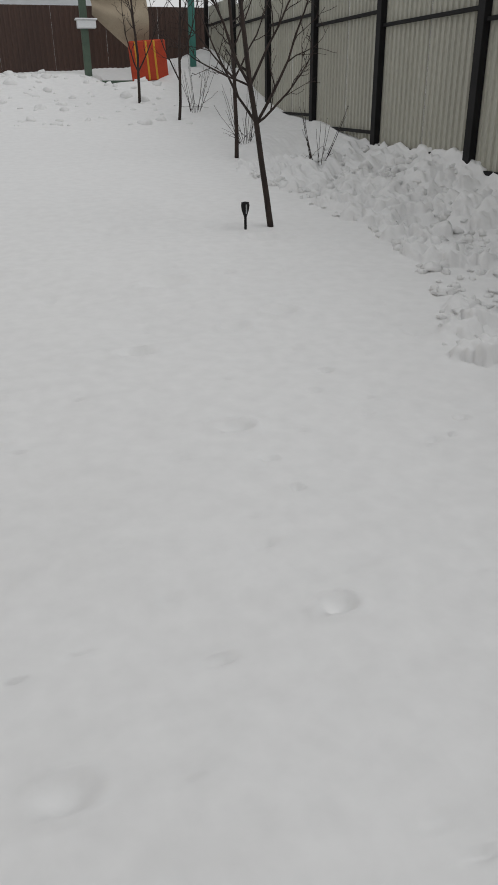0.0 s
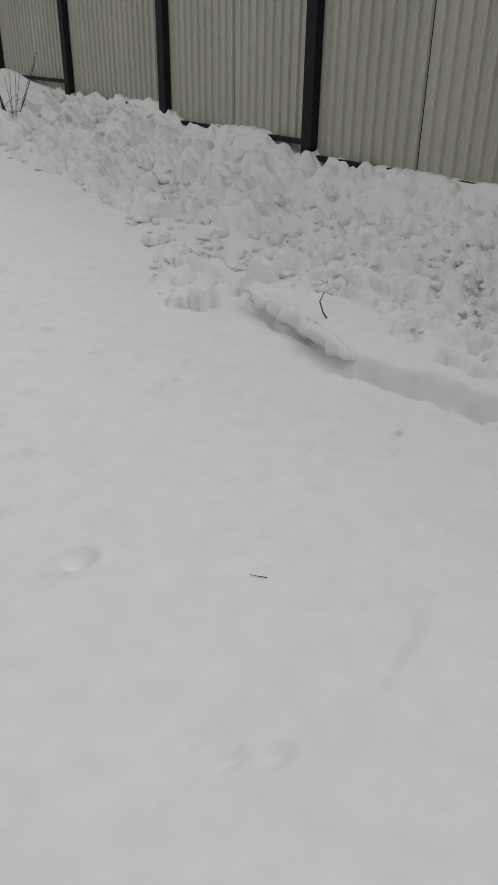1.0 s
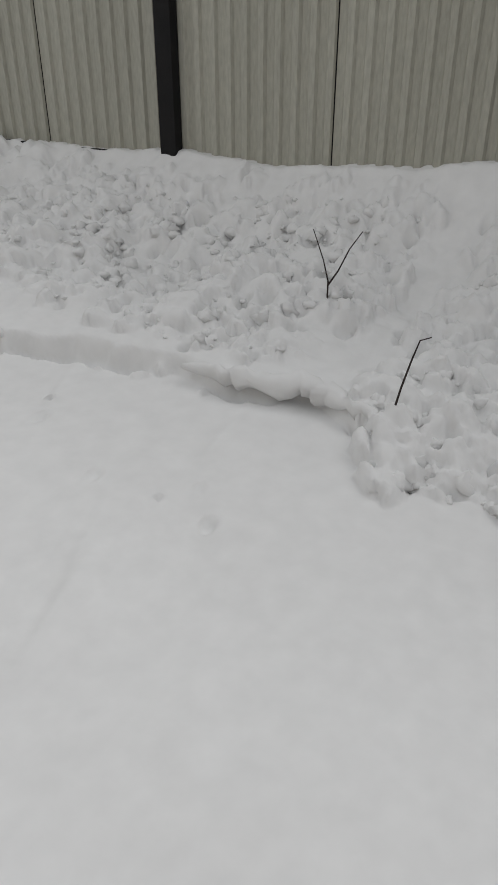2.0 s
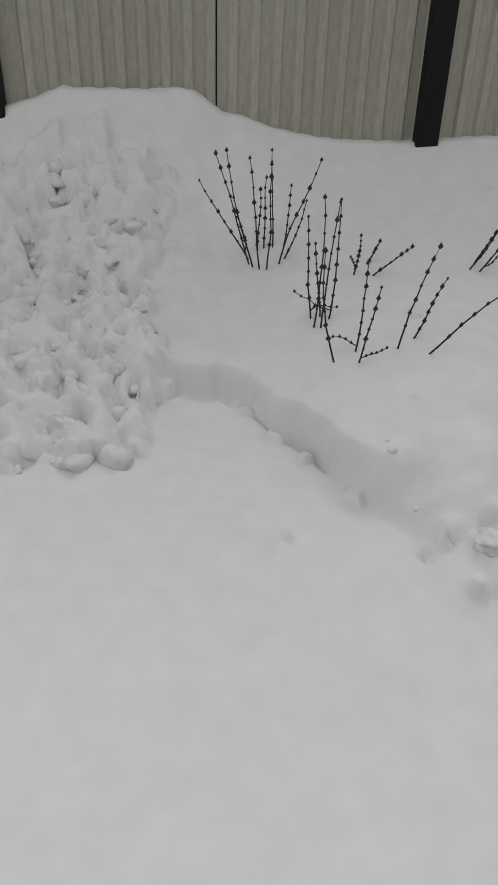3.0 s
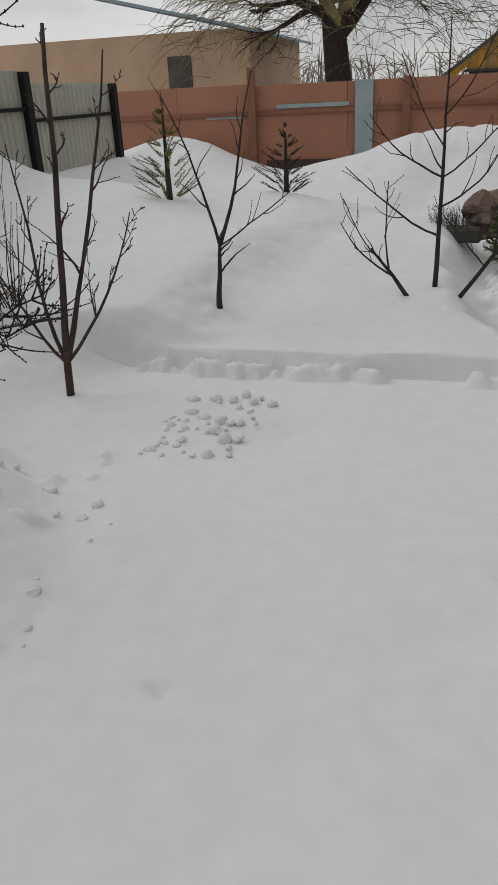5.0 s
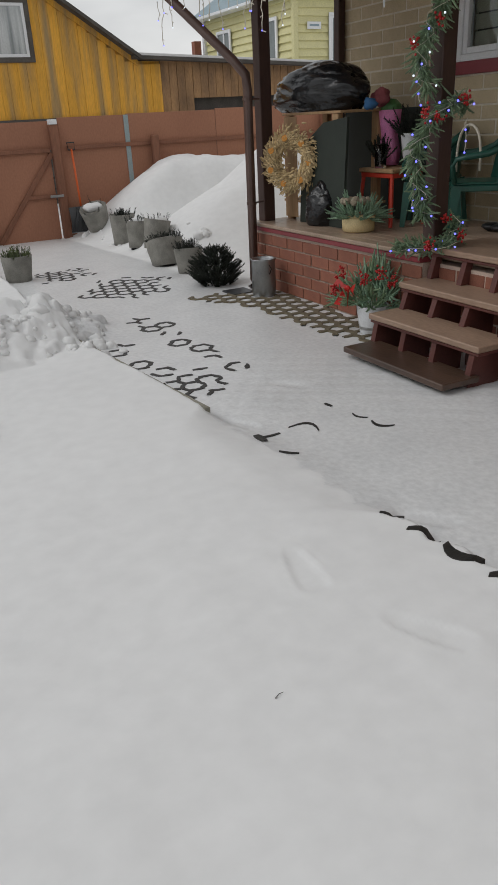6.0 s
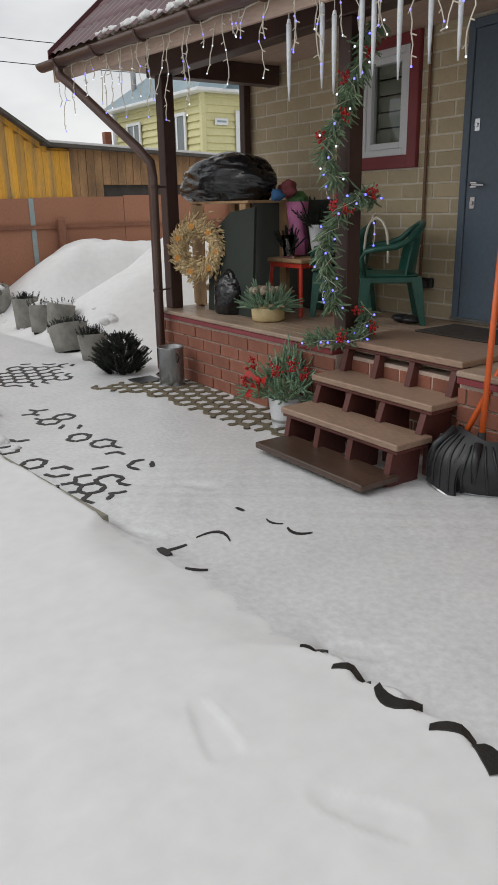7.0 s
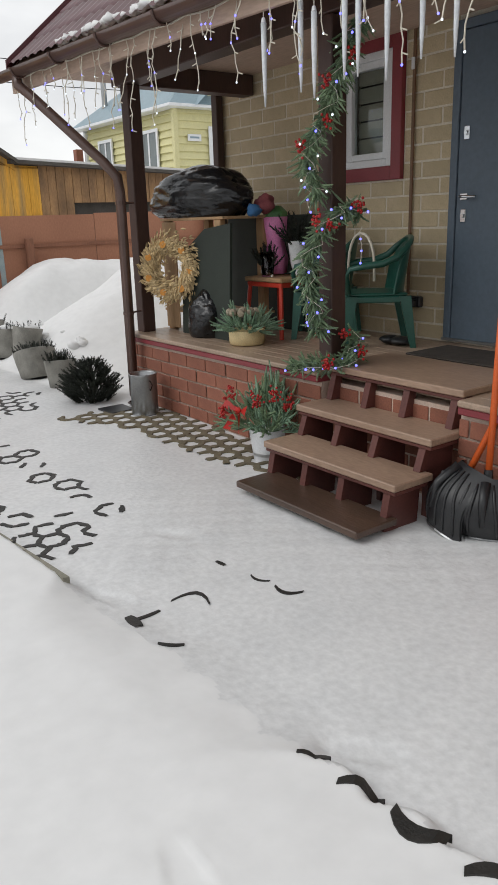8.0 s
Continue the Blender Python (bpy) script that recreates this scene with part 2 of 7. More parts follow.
# snow height along the grey fence
FY = [-20, -12, -10, -7.75, -5.5, -4.6, -3.25, -2.4, -1.9, -1.5, -1.0, -0.65, -0.35, 0.0, 0.15, 0.4, 1.25, 2.1, 2.6, 2.95, 3.5, 4.0, 4.5, 4.9, 5.75, 6.5, 7.1, 8, 10, 13]
FZ = [1.3, 1.0, 0.93, 0.92, 0.76, 0.72, 0.81, 0.78, 0.84, 0.86, 0.97, 1.06, 1.0, 0.96, 0.88, 0.84, 0.82, 0.79, 0.82, 0.86, 0.78, 0.77, 0.70, 0.76, 0.80, 0.98, 1.05, 0.8, 0.7, 0.5]
# foot of the bank along the fence
BY = [-20, -13, -9, -6.5, -5.2, -4.4, -3.9, -3.4, -2.9, -2.55, -2.2, -1.66, -1.39, -1.1, -0.9, -0.8, -0.35, -0.27, -0.19, 0.03, 0.14, 0.22, 0.32, 0.5, 0.7, 1.0, 1.4, 1.9, 2.4, 2.9, 3.4, 4.0, 4.3, 13]
BX = [-2.6, -2.6, -3.3, -3.5, -3.2, -2.8, -2.64, -2.60, -2.48, -2.64, -2.71, -2.73, -2.83, -2.74, -2.42, -2.56, -2.65, -2.66, -2.98, -3.05, -2.9, -2.72, -2.6, -2.2, -1.9, -1.5, -1.2, -1.05, -1.35, -1.9, -2.1, -2.0, -1.2, 0.4]


def rubble(x, y):
    """Where the snow of the bank lies broken, from 0 to 1."""
    x, y = np.asarray(x, float), np.asarray(y, float)
    run = 1.15 * np.exp(-np.abs((y + 0.70 + 0.10 * (x + 3.4)) / (0.42 + 0.12 * step(-3.3, -2.6, x))) ** 2.4) * step(-4.5, -4.2, x) * (0.75 + 0.5 * vnoise(x, y, 4.5, 93))
    west = 0.62 * step(-1.2, -1.6, y) * step(-4.6, -3.9, y) * step(-2.7, -3.1, x)
    long = 0.95 * step(-3.7, -4.7, y) * step(-11.5, -9.5, y)
    return np.clip(np.maximum(np.maximum(run, west), long) * (0.55 + 0.9 * vnoise(x, y, 2.2, 91)), 0, 1)


def lawn_edge(y):
    scallop = 0.045 * np.abs(np.sin(np.pi * y / 0.215)) * step(3.5, 3.1, y)
    return np.where(y < 6.0, 1.80 - 0.105 * (y - 2.1) - 0.05 * step(3.3, 2.3, y), 1.39 + 0.02 * (y - 6)) + scallop


def height(x, y):
    """Height of the snow over the plan (numpy arrays)."""
    x, y = np.asarray(x, float), np.asarray(y, float)
    lawn = 0.085 + 0.036 * np.clip(-y, 0, 21) + 0.0026 * np.clip(-y, 0, 21) ** 2 - 0.02 * np.clip(y - 9, 0, 6)
    lawn = lawn + 0.05 * (vnoise(x, y, 0.55, 3) - 0.5) + 0.018 * (vnoise(x, y, 2.3, 4) - 0.5) + 0.006 * (vnoise(x, y, 7, 5) - 0.5)
    # bank along the grey fence
    foot = np.interp(y, BY, BX) + 0.09 * (vnoise(x * 0.5, y, 4.0, 8) - 0.5) + 0.045 * (vnoise(x, y, 13.0, 7) - 0.5)
    top = np.interp(y, FY, FZ)
    d = foot - x
    s = np.clip(d / (foot - FENCE_X), 0, 1.2)
    rough = step(0.9, -0.2, y) * step(-16, -10, y)
    mid = step(-1.05, -0.85, y) * step(-0.15, -0.3, y)
    rub = rubble(x, y)
    lip = 0.085 + 0.065 * step(0.15, 0.5, y) + 0.025 * np.exp(-((y - 0.12) / 0.38) ** 4) - 0.06 * step(-3.6, -4.6, y) - 0.02 * mid
    edge = step(0, 0.06 + 0.30 * mid + 0.6 * step(0.35, 0.9, y) + 0.5 * step(-3.6, -4.8, y), d)
    rise = lip * edge + np.maximum(np.maximum(top, lawn + 0.25) - lawn - lip, 0.02) * (0.20 * s ** 1.1 + 0.80 * np.clip(s, 0, 1) ** 4.5) * edge
    rise += edge * (0.10 * (vnoise(x, y, 1.1, 9) - 0.5) * step(0.15, 0.7, d))
    rise -= 0.045 * np.exp(-((d + 0.012) / 0.022) ** 2) * step(-3.95, -3.7, y) * step(0.85, 0.5, y) * step(0.3, 0.55, vnoise(x, y, 3.0, 95))
    bil = np.abs(vnoise(x, y, 3.1, 11) - 0.5) + 0.6 * np.abs(vnoise(x, y, 7.3, 12) - 0.5) + 0.35 * np.abs(vnoise(x, y, 15.1, 13) - 0.5)
    rise += edge * rough * step(2.45, 1.2, d) * step(0.03, 0.4, d) * (0.06 + 0.12 * rub) * (bil - 0.25)
    rise += 0.21 * np.exp(-((x + 2.05) / 0.55) ** 2 - ((y - 1.9) / 0.75) ** 2) * edge
    rise += -0.05 * np.exp(-((x + 2.42) / 0.14) ** 2 - ((y - 0.88) / 0.12) ** 2) + 0.05 * np.exp(-((x + 1.92) / 0.12) ** 2 - ((y - 0.75) / 0.14) ** 2)
    # bed with young trees towards the gate side
    bx = step(0.44, 0.40 - 0.35 * step(4.4, 4.9, y), x + 0.10 * (vnoise(x * 0.3, y, 2.1, 21) - 0.5) + 0.06 * (vnoise(x, y, 6.5, 24) - 0.5) + 0.16 * np.clip(y - 4.2, 0, 1))
    by = step(4.12, 4.15, y + 0.05 * (vnoise(x, y * 0.3, 4, 22) - 0.5) + 0.02 * (vnoise(x, y, 9, 25) - 0.5)) * step(9.2, 7.2, y)
    bed = bx * by * (0.11 + 0.14 * step(4.2, 5.2, y + 0.25 * (vnoise(x, y, 1.5, 26) - 0.5)) + 0.13 * step(5.0, 6.3, y) + 0.06 * (vnoise(x, y, 1.3, 23) - 0.5)) * step(-4.6, -2.2, x + 0.5)
    bed = bed - 0.05 * bx * np.exp(-((y - 4.115) / 0.022) ** 2) * step(-4.6, -2.2, x + 0.5)
    # crumbled heap at the end of the bed
    hx, hy = (x - 0.95) / 0.72, (y - 5.95 - 0.55 * (x - 0.95)) / 0.42
    heap = np.exp(-(hx ** 4 + hy ** 4)) * (0.17 + 0.22 * bil - 0.06)
    # mound before the gate-side fence
    m1 = 0.69 * np.exp(-((x - 0.55) / 1.25) ** 2 - ((y - 11.7) / 1.3) ** 2) + 0.42 * np.exp(-((x + 1.1) / 1.9) ** 2 - ((y - 11.2) / 1.5) ** 2) + 0.4 * np.exp(-((x + 4.2) / 1.0) ** 2 - ((y - 12.0) / 1.6) ** 2)
    m1 = m1 * step(1.95, 1.45, x - 0.25 * (y - 11.7)) * step(13.3, 12.8, y) * (1 + 0.16 * (vnoise(x, y, 1.7, 31) - 0.5) + 0.16 * np.abs(vnoise(x, y, 3.1, 34) - 0.5))
    # mounds beyond the pots
    m2 = 1.12 * step(3.15, 5.0, x) * np.exp(-np.abs((y - 12.6) / 0.85) ** 3) + 1.02 * np.clip((x - 3.25) / 1.85, 0, 1.15) ** 0.9 * np.exp(-np.abs((y - 9.6) / 1.15) ** 2.4)
    m2 = m2 * step(3.1, 3.9, x) * step(6.6, 8.2, y) * (1 + 0.20 * (vnoise(x, y, 1.1, 32) - 0.5) + 0.07 * (vnoise(x, y, 4, 33) - 0.5))
    # the paved yard is trodden down
    fade = 0.16 * step(3.95, 3.55, y) * step(2.35, 2.6, y)
    inside = step(-0.02 - 2 * fade, 0.05 + fade, x - lawn_edge(y) - 0.03 * (vnoise(x, y, 6, 41) - 0.5)) * step(-8, -2, y)
    cu, cn = 0.79 * (x - 1.691) - 0.615 * (y - 4.427), 0.615 * (x - 1.691) + 0.79 * (y - 4.427)
    cells = -np.cos(6.2832 * cu / PITCH) - np.cos(6.2832 * cn / PITCH)
    yard = (0.0022 * np.clip(cells, -1.0, 0.6) + 0.002) * step(0.3, 0.7, vnoise(x, y, 0.9, 44)) * step(5.2, 3.8, y) + 0.010 * (vnoise(0.8 * x - 0.6 * y, 0.6 * x + 0.8 * y, 2.3, 45) - 0.5) + 0.012 * (vnoise(x, y, 1.4, 42) - 0.5) - 0.035 * np.clip(y - 9, 0, 5)
    z = lawn * (1 - inside) + inside * yard + rise * (1 - inside)
    z = np.maximum(z, 0 * z - 1) + bed * (1 - inside) + heap + m1 + m2
    # piled snow at the far end
    far = step(-13.6, -17.6, y)
    z += far * (0.30 + 0.35 * (vnoise(x, y, 0.8, 51) - 0.3)) * step(5, 1, x)
    # beyond the fences the land runs on level
    out = np.maximum(np.maximum(step(-4.9, -6.5, x), step(13.4, 15, y)), np.maximum(step(-20.5, -23, y), step(9, 12, x)))
    return z * (1 - out) + out * (0.25 * (1 + np.clip(-y, -10, 20) / 10 * 1.2) * 0.6)


def ground_z(x, y):
    return float(height(np.array([x]), np.array([y]))[0])


# ---------- ground: one sheet of snow to the horizon ----------
def spaced(*runs):
    """Grid lines: (from, to, spacing) runs joined."""
    out = []
    for a, b, s in runs:
        out += list(np.linspace(a, b, max(2, int(round((b - a) / s)) + 1)))[:-1]
    return np.array(out + [runs[-1][1]])


gx = spaced((-1500, -300, 300), (-300, -40, 26), (-40, -6, 2.0), (-6, -4.6, 0.2), (-4.6, -2.2, 0.0125), (-2.2, -0.9, 0.02), (-0.9, 1.0, 0.035), (1.0, 1.9, 0.015), (1.9, 3.7, 0.024), (3.7, 7.5, 0.09), (7.5, 9, 0.25), (9, 40, 2.5), (40, 300, 26), (300, 1500, 300))
gy = spaced((-1500, -300, 300), (-300, -40, 26), (-40, -21, 1.6), (-21, -9, 0.14), (-9, -4.2, 0.04), (-4.2, -2.4, 0.018), (-2.4, 0.6, 0.0125), (0.6, 3.0, 0.02), (3.0, 4.6, 0.022), (4.6, 6.8, 0.03), (6.8, 13.4, 0.08), (13.4, 40, 2.0), (40, 300, 26), (300, 1500, 300))
GX, GY = np.meshgrid(gx, gy, indexing="ij")
GZ = height(GX, GY)
BASE = GZ.copy()


def lumps(n, x0, x1, y0, y1, r0, r1, seed, keep, tall=1.0, bury=0.28, power=2.2, tilt=1.0):
    """Fused lumps of broken snow, raised out of the sheet with crisp creases between them."""
    rs = np.random.RandomState(seed)
    X, Y = rs.uniform(x0, x1, n), rs.uniform(y0, y1, n)
    R = r0 + (r1 - r0) * rs.uniform(0, 1, n) ** power
    A, E, W = rs.uniform(0, 3.14, n), rs.uniform(0.55, 1.0, n), rs.uniform(0, 6.28, n)
    Z = height(X, Y)
    for x, y, r, a, e, w, z, ok in zip(X, Y, R, A, E, W, Z, keep(X, Y)):
        if not ok:
            continue
        i0, i1 = np.searchsorted(gx, (x - 1.3 * r, x + 1.3 * r))
        j0, j1 = np.searchsorted(gy, (y - 1.3 * r, y + 1.3 * r))
        sx, sy = GX[i0:i1, j0:j1] - x, GY[i0:i1, j0:j1] - y
        u, v = sx * math.cos(a) + sy * math.sin(a), (sy * math.cos(a) - sx * math.sin(a)) / e
        q = np.sqrt(u * u + v * v) / r * (1 + 0.16 * np.sin(3 * np.arctan2(v, u) + w) + 0.10 * np.sin(5 * np.arctan2(v, u) + 2 * w))
        prof = np.clip(1 - q ** 4, 0, 1) ** 0.5
        dome = 0.3 * z + 0.7 * BASE[i0:i1, j0:j1] - bury * r + tall * r * prof * (0.8 + 0.35 * np.sin(7 * u / r + w) * np.sin(6 * v / r + 2 * w) * 0.3) + tilt * (0.55 * math.sin(w) * u + 0.35 * math.cos(w) * v)
        GZ[i0:i1, j0:j1] = np.where(q < 1, np.maximum(GZ[i0:i1, j0:j1], dome), GZ[i0:i1, j0:j1])


def along(lo, hi, patch=0.0, seed=61):
    return lambda x, y: (np.interp(y, BY, BX) - x > lo) & (np.interp(y, BY, BX) - x < hi) & (vnoise(x, y, 1.6, seed) > patch)


def broken(lo, hi, least):
    return lambda x, y: (np.interp(y, BY, BX) - x > lo) & (np.interp(y, BY, BX) - x < hi) & (rubble(x, y) * (0.25 + 0.9 * vnoise(x, y, 3.3, 92) + 0.6 * vnoise(x, y, 9, 94)) > least)


lumps(160, -4.3, -2.4, -1.3, -0.2, 0.05, 0.13, 1, broken(0.05, 1.8, 0.40), tall=0.8)
lumps(1500, -4.4, -2.3, -1.5, -0.1, 0.014, 0.075, 2, broken(-0.02, 1.9, 0.34), tall=1.4, power=1.9)
lumps(170, -3.12, -2.0, -0.22, 0.8, 0.012, 0.055, 14, along(-0.07, 0.08, 0.3), tall=1.0)
lumps(60, -4.3, -2.5, -4.0, -1.3, 0.06, 0.16, 3, broken(0.2, 1.7, 0.30), tall=0.6)
lumps(1500, -4.45, -2.5, -4.3, -1.2, 0.014, 0.08, 13, broken(0.15, 1.9, 0.30), tall=0.95, power=2.4)
lumps(160, -2.9, -2.3, -1.02, -0.15, 0.02, 0.085, 11, along(-0.06, 0.22), tall=1.15, power=1.6)
lumps(120, -3.1, -2.2, -3.8, -1.0, 0.012, 0.05, 12, along(-0.07, 0.06, 0.4))
lumps(1900, -4.45, -2.3, -10.5, -4.0, 0.03, 0.15, 4, along(-0.35, 1.7, 0.28), tall=1.0)
lumps(160, -2.2, -0.95, 0.5, 2.7, 0.012, 0.06, 5, along(-0.04, 0.35, 0.4), tall=0.9, bury=0.2)
lumps(110, -2.9, -1.2, 0.6, 2.8, 0.010, 0.035, 6, along(0.1, 1.2, 0.45), tall=0.6)
lumps(90, -1.75, 0.44, 4.03, 4.11, 0.025, 0.075, 7, lambda x, y: (x < -0.30) | (vnoise(x, y, 4, 62) > 0.7), tall=1.55, bury=0.1, tilt=0.15)
lumps(110, 0.0, 0.5, 4.1, 5.3, 0.015, 0.06, 8, lambda x, y: np.abs(x - 0.40 + 0.16 * (y - 4.2) + 0.3 * step(4.4, 4.9, y)) < 0.10, tall=0.9)
lumps(60, 0.42, 0.75, 4.35, 5.1, 0.012, 0.04, 10, lambda x, y: vnoise(x, y, 3, 63) > 0.4, tall=0.6)
lumps(700, 0.1, 1.75, 5.2, 6.9, 0.02, 0.13, 9, lambda x, y: ((x - 0.95) / 0.74) ** 2 + ((y - 5.95 - 0.55 * (x - 0.95)) / 0.5) ** 2 < 1.2, tall=0.6, bury=0.2, power=2.0, tilt=0.5)
# pits between the broken lumps
rng = np.random.RandomState(23)
PXS, PYS = rng.uniform(-4.3, -2.5, 700), rng.uniform(-4.2, 0.1, 700)
PR = rng.uniform(0.012, 0.04, 700)
for px, py, pr, ok in zip(PXS, PYS, PR, broken(0.03, 1.8, 0.28)(PXS, PYS)):
    if ok:
        i0, i1 = np.searchsorted(gx, (px - 3 * pr, px + 3 * pr))
        j0, j1 = np.searchsorted(gy, (py - 3 * pr, py + 3 * pr))
        q = ((GX[i0:i1, j0:j1] - px) / pr) ** 2 + ((GY[i0:i1, j0:j1] - py) / (0.8 * pr)) ** 2
        GZ[i0:i1, j0:j1] -= 1.8 * pr * np.exp(-q ** 1.5)
for px, py in ((-3.62, -0.38), (-3.60, -0.30), (-3.5, -0.33), (-2.95, -0.72), (-3.05, -0.62)):
    q = ((GX - px) / 0.045) ** 2 + ((GY - py) / 0.035) ** 2
    GZ -= np.where(q < 6, 0.07 * np.exp(-q ** 1.5), 0)
# larger balls that rolled off the drift
for k, (px, py, pr) in enumerate(((-1.86, 0.70, 0.05), (-1.30, 1.40, 0.045))):
    lumps(1, px, px + 1e-4, py, py + 1e-4, pr, pr + 1e-4, 20 + k, lambda x, y: x < 9, tall=0.8, bury=0.15)
# small tracks and dents round the forked tree
rng = np.random.RandomState(14)
for cx, cy, n, sp in ((-2.45, 1.9, 9, 0.22), (-2.9, 1.7, 9, 0.25), (-1.95, 1.98, 10, 0.13), (-1.62, 1.75, 4, 0.12), (-3.9, 2.0, 12, 0.3), (-4.0, 2.6, 6, 0.2), (-1.7, 2.85, 8, 0.2), (-2.2, 1.2, 5, 0.3), (-1.35, 1.5, 6, 0.25)):
    for px, py, pr, a in zip(cx + sp * rng.randn(n), cy + sp * rng.randn(n), rng.uniform(0.02, 0.045, n), rng.uniform(0, 3, n)):
        u, w = (GX - px) * math.cos(a) + (GY - py) * math.sin(a), (GY - py) * math.cos(a) - (GX - px) * math.sin(a)
        q = (u / pr) ** 2 + (w / (0.6 * pr)) ** 2
        GZ += np.where(q < 9, -0.034 * np.exp(-q ** 2) + 0.008 * np.exp(-(q - 1.8) ** 2), 0)
# shallow old footprints and dimples in the lawn snow
rng = np.random.RandomState(4)
for px, py, pr in zip(rng.uniform(-2.4, 1.6, 60), rng.uniform(-8, 4.0, 60), rng.uniform(0.15, 0.4, 60)):
    GZ -= 0.016 * np.exp(-((GX - px) / pr) ** 2 - ((GY - py) / (0.6 * pr)) ** 2)
for px, py, pr, pd in zip(rng.uniform(-2.4, 1.4, 150), rng.uniform(-8, -1.2, 150), rng.uniform(0.014, 0.042, 150), rng.uniform(0.01, 0.03, 150)):
    q = ((GX - px) / pr) ** 2 + ((GY - py) / (0.6 * pr)) ** 2
    GZ += np.where(q < 9, -pd * np.exp(-q ** 1.6) + 0.25 * pd * np.exp(-(q - 1.9) ** 2), 0)
for px, py, pr, a in zip(rng.uniform(-2.6, 1.2, 34), rng.uniform(-8.5, -0.6, 34), rng.uniform(0.12, 0.35, 34), rng.uniform(-0.5, 0.5, 34)):
    u, w = (GX - px) * math.cos(a) + (GY - py) * math.sin(a), (GY - py) * math.cos(a) - (GX - px) * math.sin(a)
    q = (u / pr) ** 2
    GZ += np.where((q < 6) & (np.abs(w) < 0.4), 0.012 * np.exp(-q) * np.where(w > 0, np.exp(-(w / 0.16) ** 2), np.exp(-(w / 0.022) ** 2)), 0)
# boot prints that lead along the yard's edge
for px, py, a in ((1.21, 2.20, -0.2), (1.36, 1.71, 0.5), (1.72, 3.72, 0.4), (1.9, 2.34, 0.7), (2.3, 4.1, 0.6)):
    u = (GX - px) * math.cos(a) + (GY - py) * math.sin(a)
    w = -(GX - px) * math.sin(a) + (GY - py) * math.cos(a)
    q = (u / (0.05 - 0.012 * np.sin(9 * w))) ** 4 + (w / 0.14) ** 4
    GZ += np.where(q < 12, -0.008 * np.exp(-q ** 2) * (1 + 0.4 * np.sin(w * 150)) + 0.003 * np.exp(-(q - 1.6) ** 2), 0)
for px, py, pr, pd in ((-0.88, -3.58, 0.07, 0.04), (-0.86, -2.32, 0.05, 0.035), (-0.02, -1.88, 0.06, 0.03), (-2.12, -6.92, 0.16, 0.06), (-1.6, -5.1, 0.09, 0.05), (-1.25, -4.9, 0.08, 0.04), (-2.3, -4.5, 0.10, 0.05), (-0.6, -4.6, 0.09, 0.04), (-1.0, -5.9, 0.14, 0.04)):
    q = ((GX - px) / pr) ** 2 + ((GY - py) / (0.7 * pr)) ** 2
    GZ += np.where(q < 9, -pd * np.exp(-q) + 0.45 * pd * np.exp(-(q - 2.2) ** 2), 0)
nxg, nyg = GX.shape
gverts = np.stack([GX, GY, GZ], -1).reshape(-1, 3)
ii, jj = np.meshgrid(np.arange(nxg - 1), np.arange(nyg - 1), indexing="ij")
i0 = (ii * nyg + jj).ravel()
gfaces = np.stack([i0, i0 + nyg, i0 + nyg + 1, i0 + 1], -1)
gm = bpy.data.meshes.new("ground")
gm.vertices.add(len(gverts))
gm.vertices.foreach_set("co", gverts.ravel())
gm.loops.add(gfaces.size)
gm.loops.foreach_set("vertex_index", gfaces.ravel().astype(np.int32))
gm.polygons.add(len(gfaces))
gm.polygons.foreach_set("loop_start", np.arange(0, gfaces.size, 4, dtype=np.int32))
gm.materials.append(SNOW)
gm.materials.append(ICE)
cxm, cym = GX[:-1, :-1].ravel() + 0.02, GY[:-1, :-1].ravel() + 0.02
onyard = (cxm > lawn_edge(cym)) & (cym < 12.9) & (cym > -8) & (cxm < 3.62) & ((cym < 7.0) | (cxm < 3.25))
gm.polygons.foreach_set("material_index", onyard.astype(np.int32))
gm.polygons.foreach_set("use_smooth", np.ones(len(gfaces), bool))
gm.update(calc_edges=True)
gm.validate()
tagged(new("ground", gm), "uneven snow cover with banked drifts over the garden", "snow", kind="structure")


# ---------- grey sheet fence ----------
def rail_top(i):
    if i >= 7:
        return 1.50 - 0.12 * (i - 7)
    return 2.30 - (0.155 * i if i <= 0 else 0.104 * i)


def corrugated(width, z0, z1, period=0.1125, depth=0.020):
    """One profiled sheet along +y, its face towards +x."""
    prof, y = [], 0.0
    while y < width - 1e-6:
        prof += [(0, y), (0, y + 0.42 * period), (depth, y + 0.54 * period), (depth, y + 0.88 * period)]
        y += period
    prof.append((0, width))
    s = Shape()
    n = len(prof)
    s.add([(px, py, z) for z in (z0, z1) for px, py in prof], [(k, k + 1, n + k + 1, n + k) for k in range(n - 1)])
    s.add([(px - 0.0015, py, z) for z in (z0, z1) for px, py in prof], [(k + 1, k, n + k, n + k + 1) for k in range(n - 1)])
    return s


